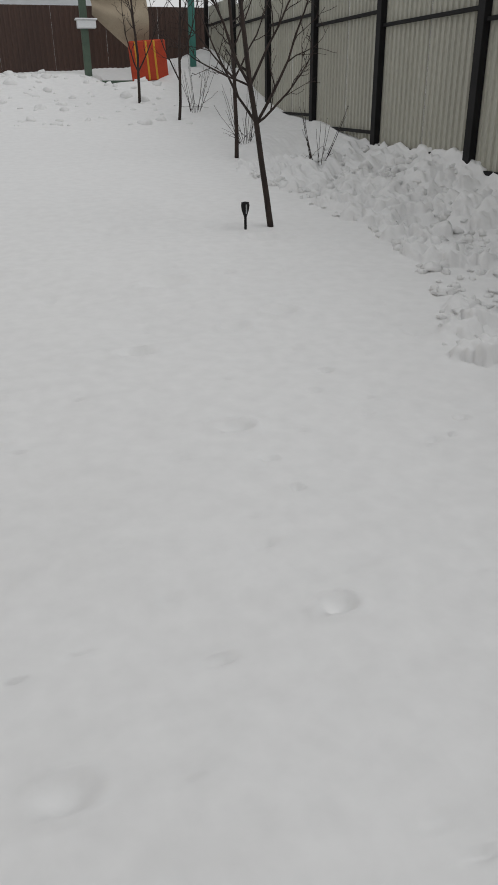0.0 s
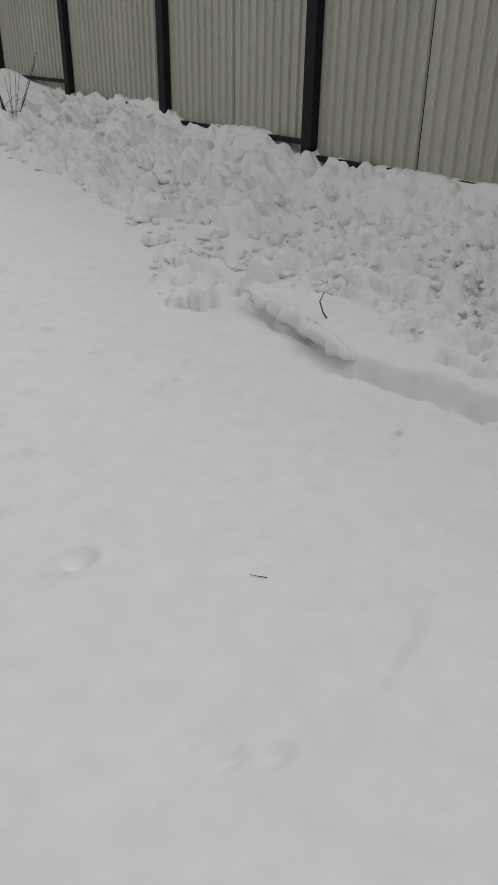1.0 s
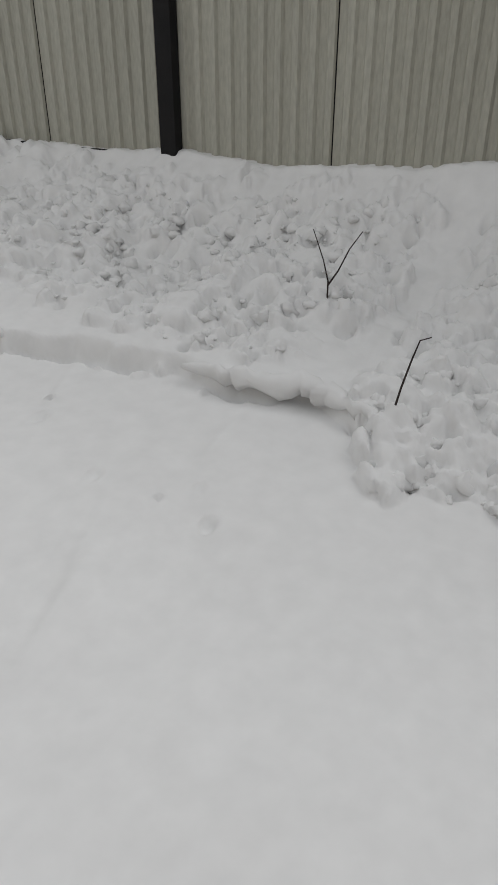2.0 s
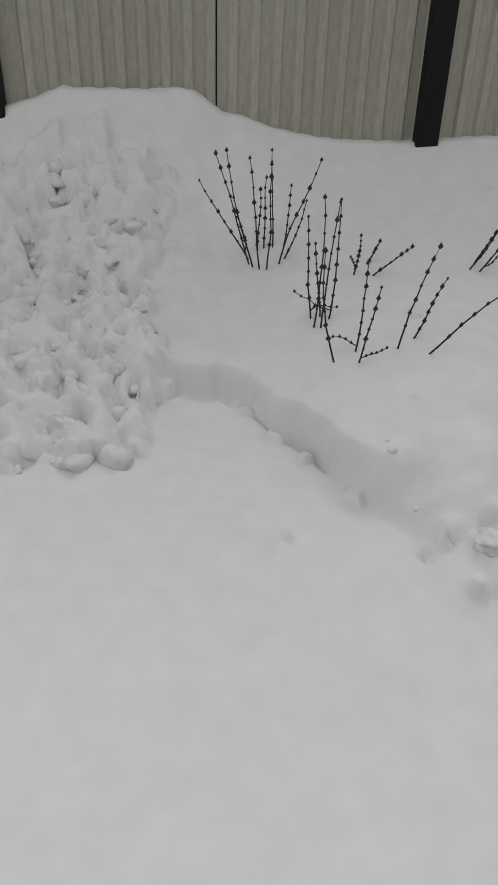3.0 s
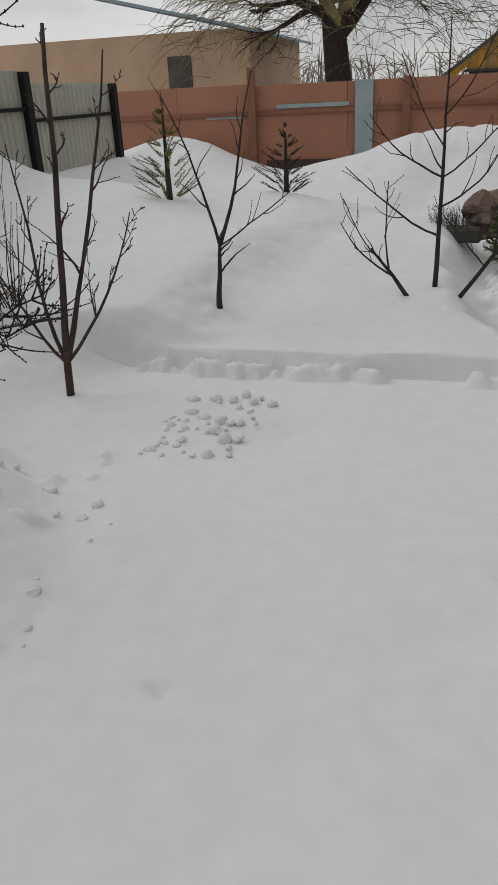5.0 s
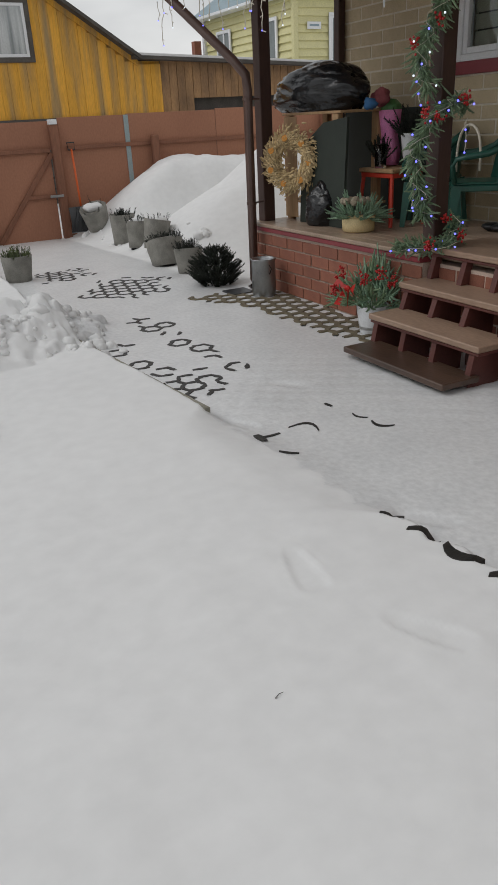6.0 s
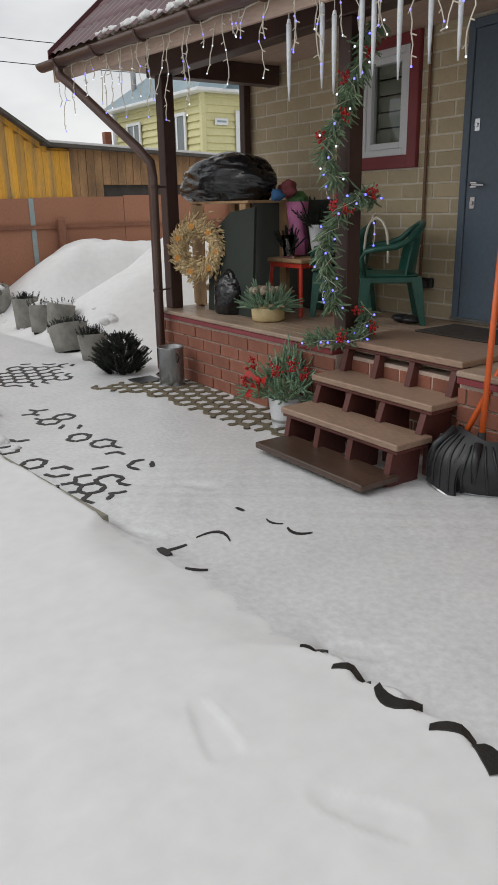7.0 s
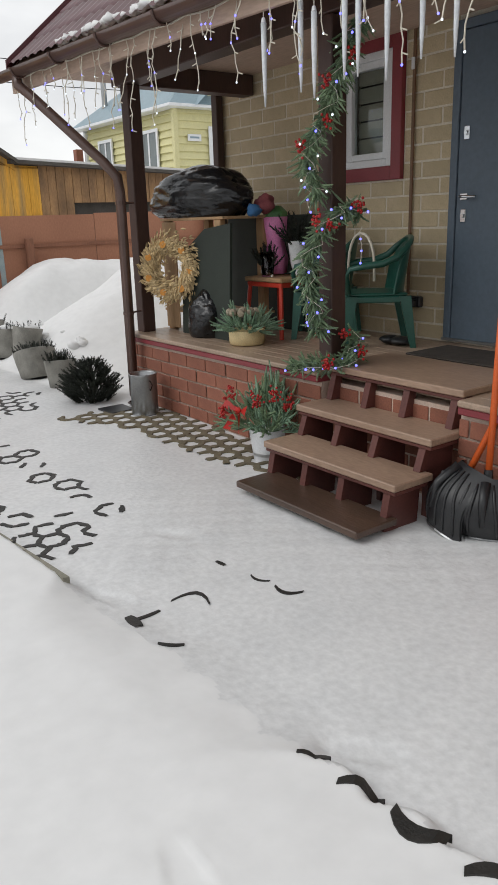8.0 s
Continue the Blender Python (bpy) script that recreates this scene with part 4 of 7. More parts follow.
while x < 16:
    part("board", Shape().box(x, x + 0.192, -0.02 - 0.006 * (k % 2), 0.02, 2.05 if x > 8 else 1.75, 2.88 - 0.045 * (x - 7.3), 0.004), OLDWOOD, oh)
    x, k = x + 0.2, k + 1
for kk in range(8):
    part("log", Shape().box(0.1, 16, 0.0 - 0.01 * (kk % 2), 0.2, -0.2 + 0.24 * kk, 0.035 + 0.24 * kk, 0.03), GREYWOOD, oh)
part("gable_lining", Shape().add([(0.05, 0.03, 1.7), (7.3, 0.03, 1.7), (7.3, 0.03, 2.84), (ER[0], 0.03, ER[1]), (AX, 0.03, AZ), (0.05, 0.03, EL[1])], [(0, 1, 2, 3, 4, 5)]), OCHRE, oh)
part("verge_board", Shape().add([(-0.45, -0.06, 1.44), (AX, -0.06, AZ - 0.14), (AX, -0.06, AZ + 0.02), (-0.45, -0.06, 1.6), (-0.45, -0.03, 1.44), (AX, -0.03, AZ - 0.14), (AX, -0.03, AZ + 0.02), (-0.45, -0.03, 1.6)], [(0, 1, 2, 3), (7, 6, 5, 4), (0, 4, 5, 1)]), OCHRE, oh)
part("verge_board", Shape().add([(AX, -0.06, AZ - 0.14), (6.75, -0.06, 2.74), (6.75, -0.06, 2.88), (AX, -0.06, AZ + 0.02), (AX, -0.03, AZ - 0.14), (6.75, -0.03, 2.74), (6.75, -0.03, 2.88), (AX, -0.03, AZ + 0.02)], [(0, 1, 2, 3), (7, 6, 5, 4), (0, 4, 5, 1)]), OCHRE, oh)
part("ledge", Shape().box(0.0, 7.4, -0.10, 0.02, 1.70, 1.75, 0.006), GREYWOOD, oh)
part("body", Shape().box(0.2, 7.2, 0.2, 9, -0.2, 1.8).box(7.2, 16, 0.2, 6, -0.2, 2.4), GREYWOOD, oh)


def slab(p0, p1, y0, y1, th):
    """A roof slab from p0 to p1 (x, z), over y0..y1."""
    (xa, za), (xb, zb) = p0, p1
    return Shape().add([(xa, y0, za), (xb, y0, zb), (xb, y1, zb), (xa, y1, za), (xa, y0, za + th), (xb, y0, zb + th), (xb, y1, zb + th), (xa, y1, za + th)],
                       [(3, 2, 1, 0), (4, 5, 6, 7), (0, 1, 5, 4), (1, 2, 6, 5), (2, 3, 7, 6), (3, 0, 4, 7)])


part("roof", slab((-0.45, 1.58), (AX, AZ), -0.35, 9, 0.08), GREYWOOD, oh, "dark sheet roof slope")
part("roof", slab((AX, AZ), (6.75, 2.86), -0.35, 9, 0.08), GREYWOOD, oh, "dark sheet roof slope")
part("roof", slab((6.6, 2.88), (16.3, 2.46), -0.30, 6, 0.07), GREYWOOD, oh, "low shed roof")
part("roof_snow", slab((6.7, 2.955), (16.2, 2.54), -0.24, 6, 0.05), SNOW, oh, "thin snow on the shed roof")
CURTAIN = mat("curtained_glass", rgb("c4c8c8"), rgb("6f7779"), rough=0.1, scale=1.6, var=0.9, bump=0.0, spec=0.6, stretch=(4, 1, 0.3))
window_unit(oh, 3.50, 4.36, 2.95, 3.95, -0.01, GREYWOOD, 0.10, CURTAIN)
chimney = part("chimney", Shape().box(5.22, 5.62, 1.3, 1.7, 3.0, 4.32, 0.01), BRICKRED, oh, "weathered brick chimney")
for px, py in ((5.27, 1.35), (5.57, 1.35), (5.27, 1.65), (5.57, 1.65)):
    part("cap_leg", Shape().tube([(px, py, 4.32), (px, py, 4.56)], 0.012, 5), BLACK, chimney)
part("collar", Shape().box(5.25, 5.59, 1.33, 1.67, 4.322, 4.42, 0.004), ZINC, chimney)
part("cap", Shape().box(5.18, 5.66, 1.26, 1.74, 4.56, 4.59, 0.006), BLACK, chimney, "dark sheet chimney cap")

yh = thing("yellow_house", "pale yellow sided two-storey house with blue-grey hipped roof", "house", 0, 20.0, 0)
part("body", Shape().box(12.25, 19, 0.05, 5.8, -0.3, 4.68), PALEYELLOW, yh)
for kk in range(22):
    z = 0.25 + 0.2 * kk
    part("siding_board", Shape().add([(12.2, 0.0, z), (19, 0.0, z), (19, 0.045, z + 0.2), (12.2, 0.045, z + 0.2), (12.2, 0.05, z), (19, 0.05, z),
                                      (12.18, 5.8, z), (12.18, 0.0, z), (12.24, 0.0, z + 0.2), (12.24, 5.8, z + 0.2), (12.24, 5.8, z), (12.24, 0.0, z)],
                                     [(0, 1, 2, 3), (0, 4, 5, 1), (6, 7, 8, 9), (10, 11, 7, 6)]), PALEYELLOW, yh)
part("corner_trim", Shape().box(12.12, 12.26, -0.04, 0.1, -0.2, 4.68, 0.005), PALEYELLOW, yh)
part("corner_trim", Shape().box(12.12, 12.26, 5.7, 5.84, -0.2, 4.68, 0.005), WHITE, yh)
part("roof", Shape().add([(11.8, -0.4, 4.62), (11.8, 6.2, 4.62), (14.0, 4.4, 6.3), (14.0, 1.5, 6.3), (19.4, -0.4, 4.62), (17.5, 1.5, 6.3)], [(0, 3, 2, 1), (0, 4, 5, 3)]), BLUEROOF, yh)
part("roof_gable", Shape().add([(12.6, -0.55, 4.6), (16.4, -0.55, 4.6), (14.5, -0.55, 6.3), (14.5, 2.0, 6.3), (12.6, 2.0, 4.6), (16.4, 2.0, 4.6)], [(0, 2, 3, 4), (2, 1, 5, 3)]), BLUEROOF, yh)
part("gable_wall", Shape().add([(12.9, -0.05, 4.6), (16.1, -0.05, 4.6), (14.5, -0.05, 6.05)], [(0, 1, 2)]), PALEYELLOW, yh)
part("eave", Shape().box(11.78, 12.18, -0.42, 6.2, 4.55, 4.63, 0.01), WHITE, yh)
part("eave", Shape().box(12.18, 19.2, -0.42, -0.02, 4.55, 4.63, 0.01), WHITE, yh)


def side_window(y0, y1, z0, z1):
    """A window in the west wall."""
    x, wide = 12.17, 0.09
    w = part("window", Shape().box(x - 0.05, x, y0 - wide, y0, z0 - wide, z1 + wide, 0.004).box(x - 0.05, x, y1, y1 + wide, z0 - wide, z1 + wide, 0.004)
             .box(x - 0.05, x, y0, y1, z0 - wide, z0, 0.004).box(x - 0.05, x, y0, y1, z1, z1 + wide, 0.004), WHITE, yh)
    part("sash", Shape().box(x - 0.03, x - 0.004, (y0 + y1) / 2 - 0.04, (y0 + y1) / 2 + 0.04, z0, z1, 0.004), WHITE, w)
    part("pane", Shape().box(x - 0.012, x - 0.005, y0, y1, z0, z1), DARKGLASS, w)


side_window(21.0 - 20, 21.95 - 20, 2.9, 4.05)
side_window(23.9 - 20, 24.7 - 20, 2.9, 4.05)
window_unit(yh, 13.35, 14.3, 2.6, 4.05, 0.0, WHITE)
part("chimney", Shape().box(11.85, 12.1, 5.9, 6.15, 1, 4.0, 0.01), BRICKRED, yh, "brick flue")
part("flue", Shape().lathe([(0.09, 4.0), (0.09, 6.3), (0.13, 6.3), (0.13, 6.4), (0, 6.5)], 10, m=pose(12.6, 5.0, 0)), ZINC, yh, "steel flue pipe")
sg = part("house_sign", Shape().box(12.55, 13.0, -0.06, -0.042, 3.72, 3.90, 0.004), WHITE, yh, "small white plate")
part("bar", Shape().box(12.62, 12.93, -0.066, -0.061, 3.79, 3.84), BLUEROOF, sg)

bh = thing("beige_house", "beige rendered outbuilding with pale sheet roof", "house", 0, 19.0, 0)
BEIGE = mat("beige_render", rgb("c7a98c"), rgb("b0937a"), rough=0.9, scale=1.2, fine=40, var=0.6, bump=0.2)
part("wall", Shape().box(-12, -4.85, 0, 6, -0.3, 2.9), BEIGE, bh)
part("roof", slab((-12.3, 4.6), (-4.55, 2.75), -0.4, 6.4, 0.07), BLUEROOF, bh)
part("window", Shape().box(-6.9, -6.3, -0.03, 0.01, 1.4, 2.4, 0.01), GREYWOOD, bh)

wh = thing("far_house", "pale blue and white house behind the fence", "house", 0, -24, 0)
part("wall", Shape().box(-3.5, 5, -5, 0, 0.4, 4.2), WHITE, wh)
part("roof", slab((-4.0, 4.2), (5.4, 4.25), -5.4, 0.5, 0.1), BLUEROOF, wh)


# ---------- trees, shrubs and garden things ----------
TWIG = mat("dark_twig", rgb("352b28"), rgb("1f1917"), rough=0.85, scale=30, fine=150, var=0.6, bump=0.3, bump_d=0.003)


def limb(s, p, d, length, r0, r1, rnd, seg=7, bend=0.12, up=0.10, n=5):
    """A crooked tapering branch. Returns its points and radii."""
    p, d = Vector(p), Vector(d).normalized()
    pts, rad = [p.copy()], [r0]
    for i in range(seg):
        d = (d + Vector((rnd.gauss(0, bend), rnd.gauss(0, bend), rnd.gauss(0, bend) + up))).normalized()
        p = p + d * (length / seg)
        pts.append(p.copy())
        rad.append(r0 + (r1 - r0) * (i + 1) / seg)
    s.tube(pts, rad, n)
    return pts, rad


def twigs(s, pts, rad, count, length, rnd, depth=1, spread=0.9, up=0.10, buds=True, from_=0.2):
    """Side shoots along a branch, with buds."""
    for k in range(count):
        t = from_ + (1 - from_) * (k + rnd.random()) / count
        i = min(int(t * (len(pts) - 1)), len(pts) - 2)
        f = t * (len(pts) - 1) - i
        p = pts[i].lerp(pts[i + 1], f)
        d = (pts[i + 1] - pts[i]).normalized()
        side = d.cross(Vector((rnd.gauss(0, 1), rnd.gauss(0, 1), rnd.gauss(0, 1)))).normalized()
        ln = length * rnd.uniform(0.45, 1.15) * (1.15 - 0.6 * t)
        r = max(rad[i] * 0.55, 0.0022)
        q, qr = limb(s, p, d + side * spread, ln, min(r, 0.012), 0.0016, rnd, 5, 0.16, up, 4)
        if buds:
            for j in range(1, len(q)):
                bud(s, q[j], 0.0038)
        if depth > 1:
            twigs(s, q, qr, max(2, count // 2), ln * 0.55, rnd, depth - 1, spread, up, buds)


def bud(s, p, r):
    s.add([(p.x + r, p.y, p.z), (p.x, p.y + r, p.z), (p.x - r, p.y, p.z), (p.x, p.y - r, p.z), (p.x, p.y, p.z + 1.6 * r), (p.x, p.y, p.z - r)],
          [(0, 1, 4), (1, 2, 4), (2, 3, 4), (3, 0, 4), (1, 0, 5), (2, 1, 5), (3, 2, 5), (0, 3, 5)])


def bare_tree(x, y, rz, label, limbs, r, seed, count=7, tl=0.35, sink=0.03, bark=None, depth=2, up=0.07, taper=0.4):
    """A leafless tree: limbs are (start height, direction, length, radius); the first is the trunk."""
    rnd = random.Random(seed)
    bark = bark or BARK
    t = thing("fruit_tree", label, "tree", x, y, ground_z(x, y) - sink, rz, group="bare garden trees")
    trunk = Shape()
    z0, d, ln, r0 = limbs[0]
    pts, rad = limb(trunk, (0, 0, 0), d, ln, r0, r0 * taper, rnd, 9, 0.035, 0.02, 8)
    part("trunk", trunk, bark, t, smooth=True)
    crown = Shape()
    twigs(crown, pts, rad, count, tl, rnd, depth, 0.9, up, from_=0.45)
    tagged(part("twigs", crown, TWIG, t), kind="stuff")
    for z0, d, ln, r0 in limbs[1:]:
        i = min(range(len(pts)), key=lambda k: abs(pts[k].z - z0))
        b = Shape()
        q, qr = limb(b, pts[i], d, ln, r0, max(0.003, r0 * 0.22), rnd, 8, 0.07, up, 6)
        twigs(b, q, qr, count, tl, rnd, depth, 0.85, up)
        part("limb", b, bark, t)
    return t


# the large forked tree and its neighbour in the bed by the grey fence
def bowed(s, a, b, bow, r0, r1, rnd, n=9, k=6):
    """A limb from a to b that bows upwards, slightly crooked."""
    a, b = Vector(a), Vector(b)
    pts = [a.lerp(b, i / (n - 1)) - Vector((0, 0, bow * 4 * (i / (n - 1)) * (1 - i / (n - 1)))) + (Vector((rnd.gauss(0, 0.009), rnd.gauss(0, 0.014), rnd.gauss(0, 0.009))) if 0 < i < n - 1 else Vector()) for i in range(n)]
    rad = [(r0 + (r1 - r0) * (i / (n - 1)) ** 0.8) * rnd.uniform(0.92, 1.1) for i in range(n)]
    s.tube(pts, rad, k)
    return pts, rad


def shoots(s, pts, count, length, rnd, from_=0.25, r=0.0042):
    """Long thin side shoots that curve upwards, with buds."""
    for k in range(count):
        t = from_ + (1 - from_) * (k + rnd.random()) / count
        i = min(int(t * (len(pts) - 1)), len(pts) - 2)
        d = (pts[i + 1] - pts[i]).normalized()
        side = d.cross(Vector((rnd.gauss(0, 0.5), 1 + rnd.gauss(0, 0.5), rnd.gauss(0, 0.5)))).normalized() * rnd.choice((-1, 1))
        ln = length * rnd.uniform(0.3, 1.2)
        q, qr = limb(s, pts[i], d + side * 0.9, ln, r, 0.0016, rnd, 7, 0.07, 0.07, 4)
        for p in q[1:]:
            bud(s, p, 0.0045)
        for m in range(2):
            w, wr = limb(s, q[rnd.randint(1, 4)], d * 0.8 + Vector((rnd.gauss(0, 0.7), rnd.gauss(0, 0.7), rnd.gauss(0, 0.5))), ln * rnd.uniform(0.2, 0.5), 0.0026, 0.0014, rnd, 4, 0.1, 0.06, 3)
            for p in w[1:]:
                bud(s, p, 0.004)
    for p in pts[2:]:
        bud(s, p + Vector((rnd.gauss(0, 0.008), rnd.gauss(0, 0.008), 0.004)), 0.008)


def forked_tree(x, y, rz):
    rnd = random.Random(5)
    t = thing("fruit_tree", "leafless forked fruit tree with dark knobbly bark rising from the snow", "tree", x, y, ground_z(x, y) - 0.03, rz, group="bare garden trees")
    s = Shape()
    trunk, _ = bowed(s, (0.0, 0, 0), (0.05, 0.02, 0.74), 0, 0.026, 0.022, rnd, 9, 9)
    s.tube([(0.0, 0, -0.05), (0, 0, 0.03)], [0.032, 0.026], 9)
    part("trunk", s, BARKDARK, t, smooth=True)
    top, low = trunk[-1], trunk[1]
    # upper forks: start, end, bow, radii, shoots, shoot length
    forks = ((top, (-0.38, 0.05, 1.45), 0.10, 0.017, 0.008, 18, 0.34), (top, (0.02, 0.05, 1.75), 0.0, 0.018, 0.008, 16, 0.32), (top, (0.36, 0.02, 1.60), 0.04, 0.018, 0.008, 18, 0.34),
             (top, (-0.75, 0.15, 1.25), 0.05, 0.008, 0.003, 9, 0.3), (trunk[-2], (0.65, -0.2, 1.35), 0.05, 0.009, 0.003, 9, 0.3))
    for a, b, bow, r0, r1, n, ln in forks:
        s = Shape()
        pts, _ = bowed(s, a, b, bow, r0, r1, rnd)
        shoots(s, pts, n, ln, rnd, 0.15)
        part("limb", s, BARKRED, t)
    lows = ((low, (-0.40, 0.0, 0.66), 0.06, 0.014, 0.008, 8, 0.34), (low, (0.45, 0.05, 0.36), 0.02, 0.012, 0.008, 8, 0.3), (trunk[2], (0.34, 0.25, 0.26), 0.02, 0.008, 0.005, 4, 0.25))
    for k, (a, b, bow, r0, r1, n, ln) in enumerate(lows):
        s = Shape()
        pts, _ = bowed(s, a, b, bow, r0, r1, rnd)
        shoots(s, pts, n, ln, rnd, 0.2)
        for e, bw, n2 in ((((-0.98, -0.05, 0.98), 0.10, 7), ((-0.42, 0.05, 1.25), 0.0, 6)), (((0.85, 0.05, 0.52), 0.03, 7), ((0.80, 0.2, 0.38), 0.04, 6)), (((0.66, 0.25, 0.24), 0.05, 5),))[k]:
            q, _ = bowed(s, pts[-1], e, bw, r1 * 0.8, 0.003, rnd)
            shoots(s, q, n2 + 3, 0.3, rnd, 0.1)
        if k == 0:
            q, _ = bowed(s, pts[5], (-0.86, 0.1, 0.76), 0.09, 0.006, 0.002, rnd)
            shoots(s, q, 5, 0.2, rnd, 0.2)
        part("limb", s, BARKDARK, t)
    return t


# darker bark for the trunk and low limbs of the forked tree
BARKDARK = mat("bark_dark", rgb("2c2523"), rgb("1a1615"), rough=0.85, scale=16, fine=120, var=0.8, bump=0.6, bump_d=0.006, stretch=(1, 1, 0.4))
forked_tree(-1.98, 1.93, 41)
bare_tree(-2.02, 3.62, 30, "leafless fruit tree with several upright stems beside shrubs", [
    (0, (0.04, 0, 1), 1.9, 0.024), (0.12, (0.35, 0.1, 0.95), 1.6, 0.018), (0.15, (-0.35, 0.3, 0.9), 1.2, 0.013), (0.2, (0.75, 0, 0.6), 0.9, 0.012), (0.3, (-0.6, -0.2, 0.7), 0.8, 0.010)],
    0.024, 8, count=6, tl=0.3, bark=BARKRED)
# trees along the long bank
bare_tree(-2.24, -7.28, 160, "young leafless fruit tree with slim dark trunk on the lawn edge", [
    (0, (-0.10, 0, 1), 2.7, 0.030), (0.75, (0.75, 0.1, 0.5), 0.75, 0.012), (0.85, (-0.7, 0.2, 0.8), 1.2, 0.014), (1.0, (0.6, 0.1, 0.85), 1.5, 0.014), (1.15, (-0.5, -0.3, 0.9), 1.4, 0.013),
    (1.3, (0.45, 0.4, 0.9), 1.4, 0.012), (1.05, (-0.85, 0.3, 0.35), 0.9, 0.010)], 0.03, 11, count=7, tl=0.42)
bare_tree(-2.95, -11.0, 160, "young leafless fruit tree on the snow bank", [
    (0, (0.02, 0, 1), 3.0, 0.03), (0.9, (-0.6, 0.2, 0.85), 1.6, 0.014), (1.0, (0.5, 0.2, 0.9), 1.6, 0.014), (1.2, (-0.4, -0.4, 0.9), 1.5, 0.012), (1.4, (0.4, 0, 0.9), 1.4, 0.012)], 0.03, 13, count=6, tl=0.5)
bare_tree(-2.85, -14.3, 160, "small leafless tree on the snow bank", [
    (0, (0.05, 0, 1), 2.8, 0.028), (0.7, (-0.5, 0.2, 0.85), 1.5, 0.014), (0.8, (0.5, 0.1, 0.85), 1.5, 0.014), (1.1, (0.2, 0.4, 0.9), 1.4, 0.012)], 0.028, 14, count=6, tl=0.5)
bare_tree(-2.35, -15.4, 160, "small leafless tree beside a swing", [
    (0, (0.03, 0, 1), 2.4, 0.028), (0.6, (-0.5, 0.2, 0.85), 1.3, 0.014), (0.6, (0.5, 0.1, 0.85), 1.4, 0.014), (1.0, (-0.2, 0.4, 0.9), 1.3, 0.012)], 0.028, 15, count=6, tl=0.5)
# young trees in the bed before the terracotta fence
bare_tree(-0.09, 5.14, 0, "slim leafless sapling with tiered side shoots in the snowy bed", [
    (0, (0.0, 0, 1), 1.60, 0.019), (0.42, (-0.9, 0, 0.25), 0.75, 0.009), (0.45, (0.9, 0, 0.35), 0.55, 0.008), (0.7, (-0.85, 0.2, 0.4), 0.62, 0.008), (0.72, (0.85, 0.1, 0.45), 0.6, 0.006),
    (0.95, (-0.6, 0, 0.75), 0.6, 0.005), (1.0, (0.6, 0.1, 0.75), 0.6, 0.005)], 0.016, 21, count=4, tl=0.30, depth=1, taper=0.16)
bare_tree(-0.24, 4.97, 0, "leaning leafless sapling in the snowy bed", [
    (0, (-0.7, 0, 0.75), 0.42, 0.016), (0.15, (-0.9, 0, 0.35), 0.5, 0.008), (0.2, (-0.35, 0, 0.9), 0.55, 0.006), (0.22, (-0.75, 0, 0.8), 0.5, 0.005)], 0.012, 22, count=4, tl=0.25, depth=1)
bare_tree(0.06, 5.06, 0, "leaning leafless sapling with long fine shoots", [
    (0, (0.55, 0, 0.85), 0.8, 0.016), (0.25, (-0.5, 0.2, 0.5), 0.5, 0.006), (0.3, (0.1, 0, 1), 0.9, 0.005), (0.38, (0.25, 0.1, 1), 0.9, 0.005), (0.42, (0.8, 0.1, 0.5), 0.8, 0.005)], 0.012, 23, count=3, tl=0.25, depth=1)
bare_tree(-1.42, 4.62, 0, "young leafless tree with two upright forks in the snow", [
    (0, (-0.05, 0, 1), 0.48, 0.022), (0.42, (0.35, 0, 0.95), 1.0, 0.013), (0.42, (-0.35, 0.1, 0.95), 0.9, 0.011), (0.44, (0.7, 0.2, 0.5), 0.6, 0.006)], 0.022, 24, count=5, tl=0.3, depth=1)


def shrub(x, y, n, hgt, seed, spread, label, rz=0.0, lean=(0, 0), node=0.0095):
    rnd = random.Random(seed)
    t = thing("currant_bush", label, "bush", x, y, ground_z(x, y) - 0.02, rz, group="currant bushes in the snow")
    for k in range(n):
        s = Shape()
        a = 2 * math.pi * (k + rnd.random() * 0.6) / n
        o = Vector((math.cos(a) * 0.10 * spread, math.sin(a) * 0.10 * spread, 0))
        d = Vector((math.cos(a) * spread * rnd.uniform(0.2, 0.8) + lean[0], math.sin(a) * spread * rnd.uniform(0.2, 0.8) + lean[1], 1))
        ln = hgt * rnd.uniform(0.55, 1.1)
        pts, rad = limb(s, o, d, ln, 0.0042, 0.0018, rnd, 8, 0.05, 0.02, 5)
        for j in range(2, len(pts)):
            bud(s, pts[j], node * rnd.uniform(0.6, 1.2))
        if rnd.random() < 0.5:
            q, qr = limb(s, pts[1], (rnd.gauss(0, 1), rnd.gauss(0, 1), 0.5), ln * 0.35, 0.003, 0.0015, rnd, 5, 0.2, 0.05, 4)
            for j in range(1, len(q)):
                bud(s, q[j], node * 0.7)
        part("stem", s, TWIG, t)
    return t


shrub(-3.74, 0.30, 11, 0.55, 31, 0.75, "thin bare currant stems with dark buds poking from the bank")
shrub(-3.17, 0.46, 5, 0.52, 32, 0.40, "few upright bare currant stems with knots")
shrub(-2.89, 0.52, 3, 0.46, 33, 0.55, "bare currant stems with a crooked woody foot")
shrub(-2.90, 0.78, 3, 0.48, 34, 0.6, "bare currant stems leaning over the snow", lean=(0.1, 0.5))
shrub(-3.55, 0.72, 3, 0.22, 35, 0.5, "short bare twigs half buried in snow", lean=(0, 0.5))
shrub(-3.5, 1.22, 3, 0.34, 36, 0.3, "short bare twigs half buried in snow", lean=(0.1, 0.6))
shrub(-3.05, 3.95, 16, 0.62, 37, 0.7, "dense clump of thin bare stems behind the forked tree", node=0.005)
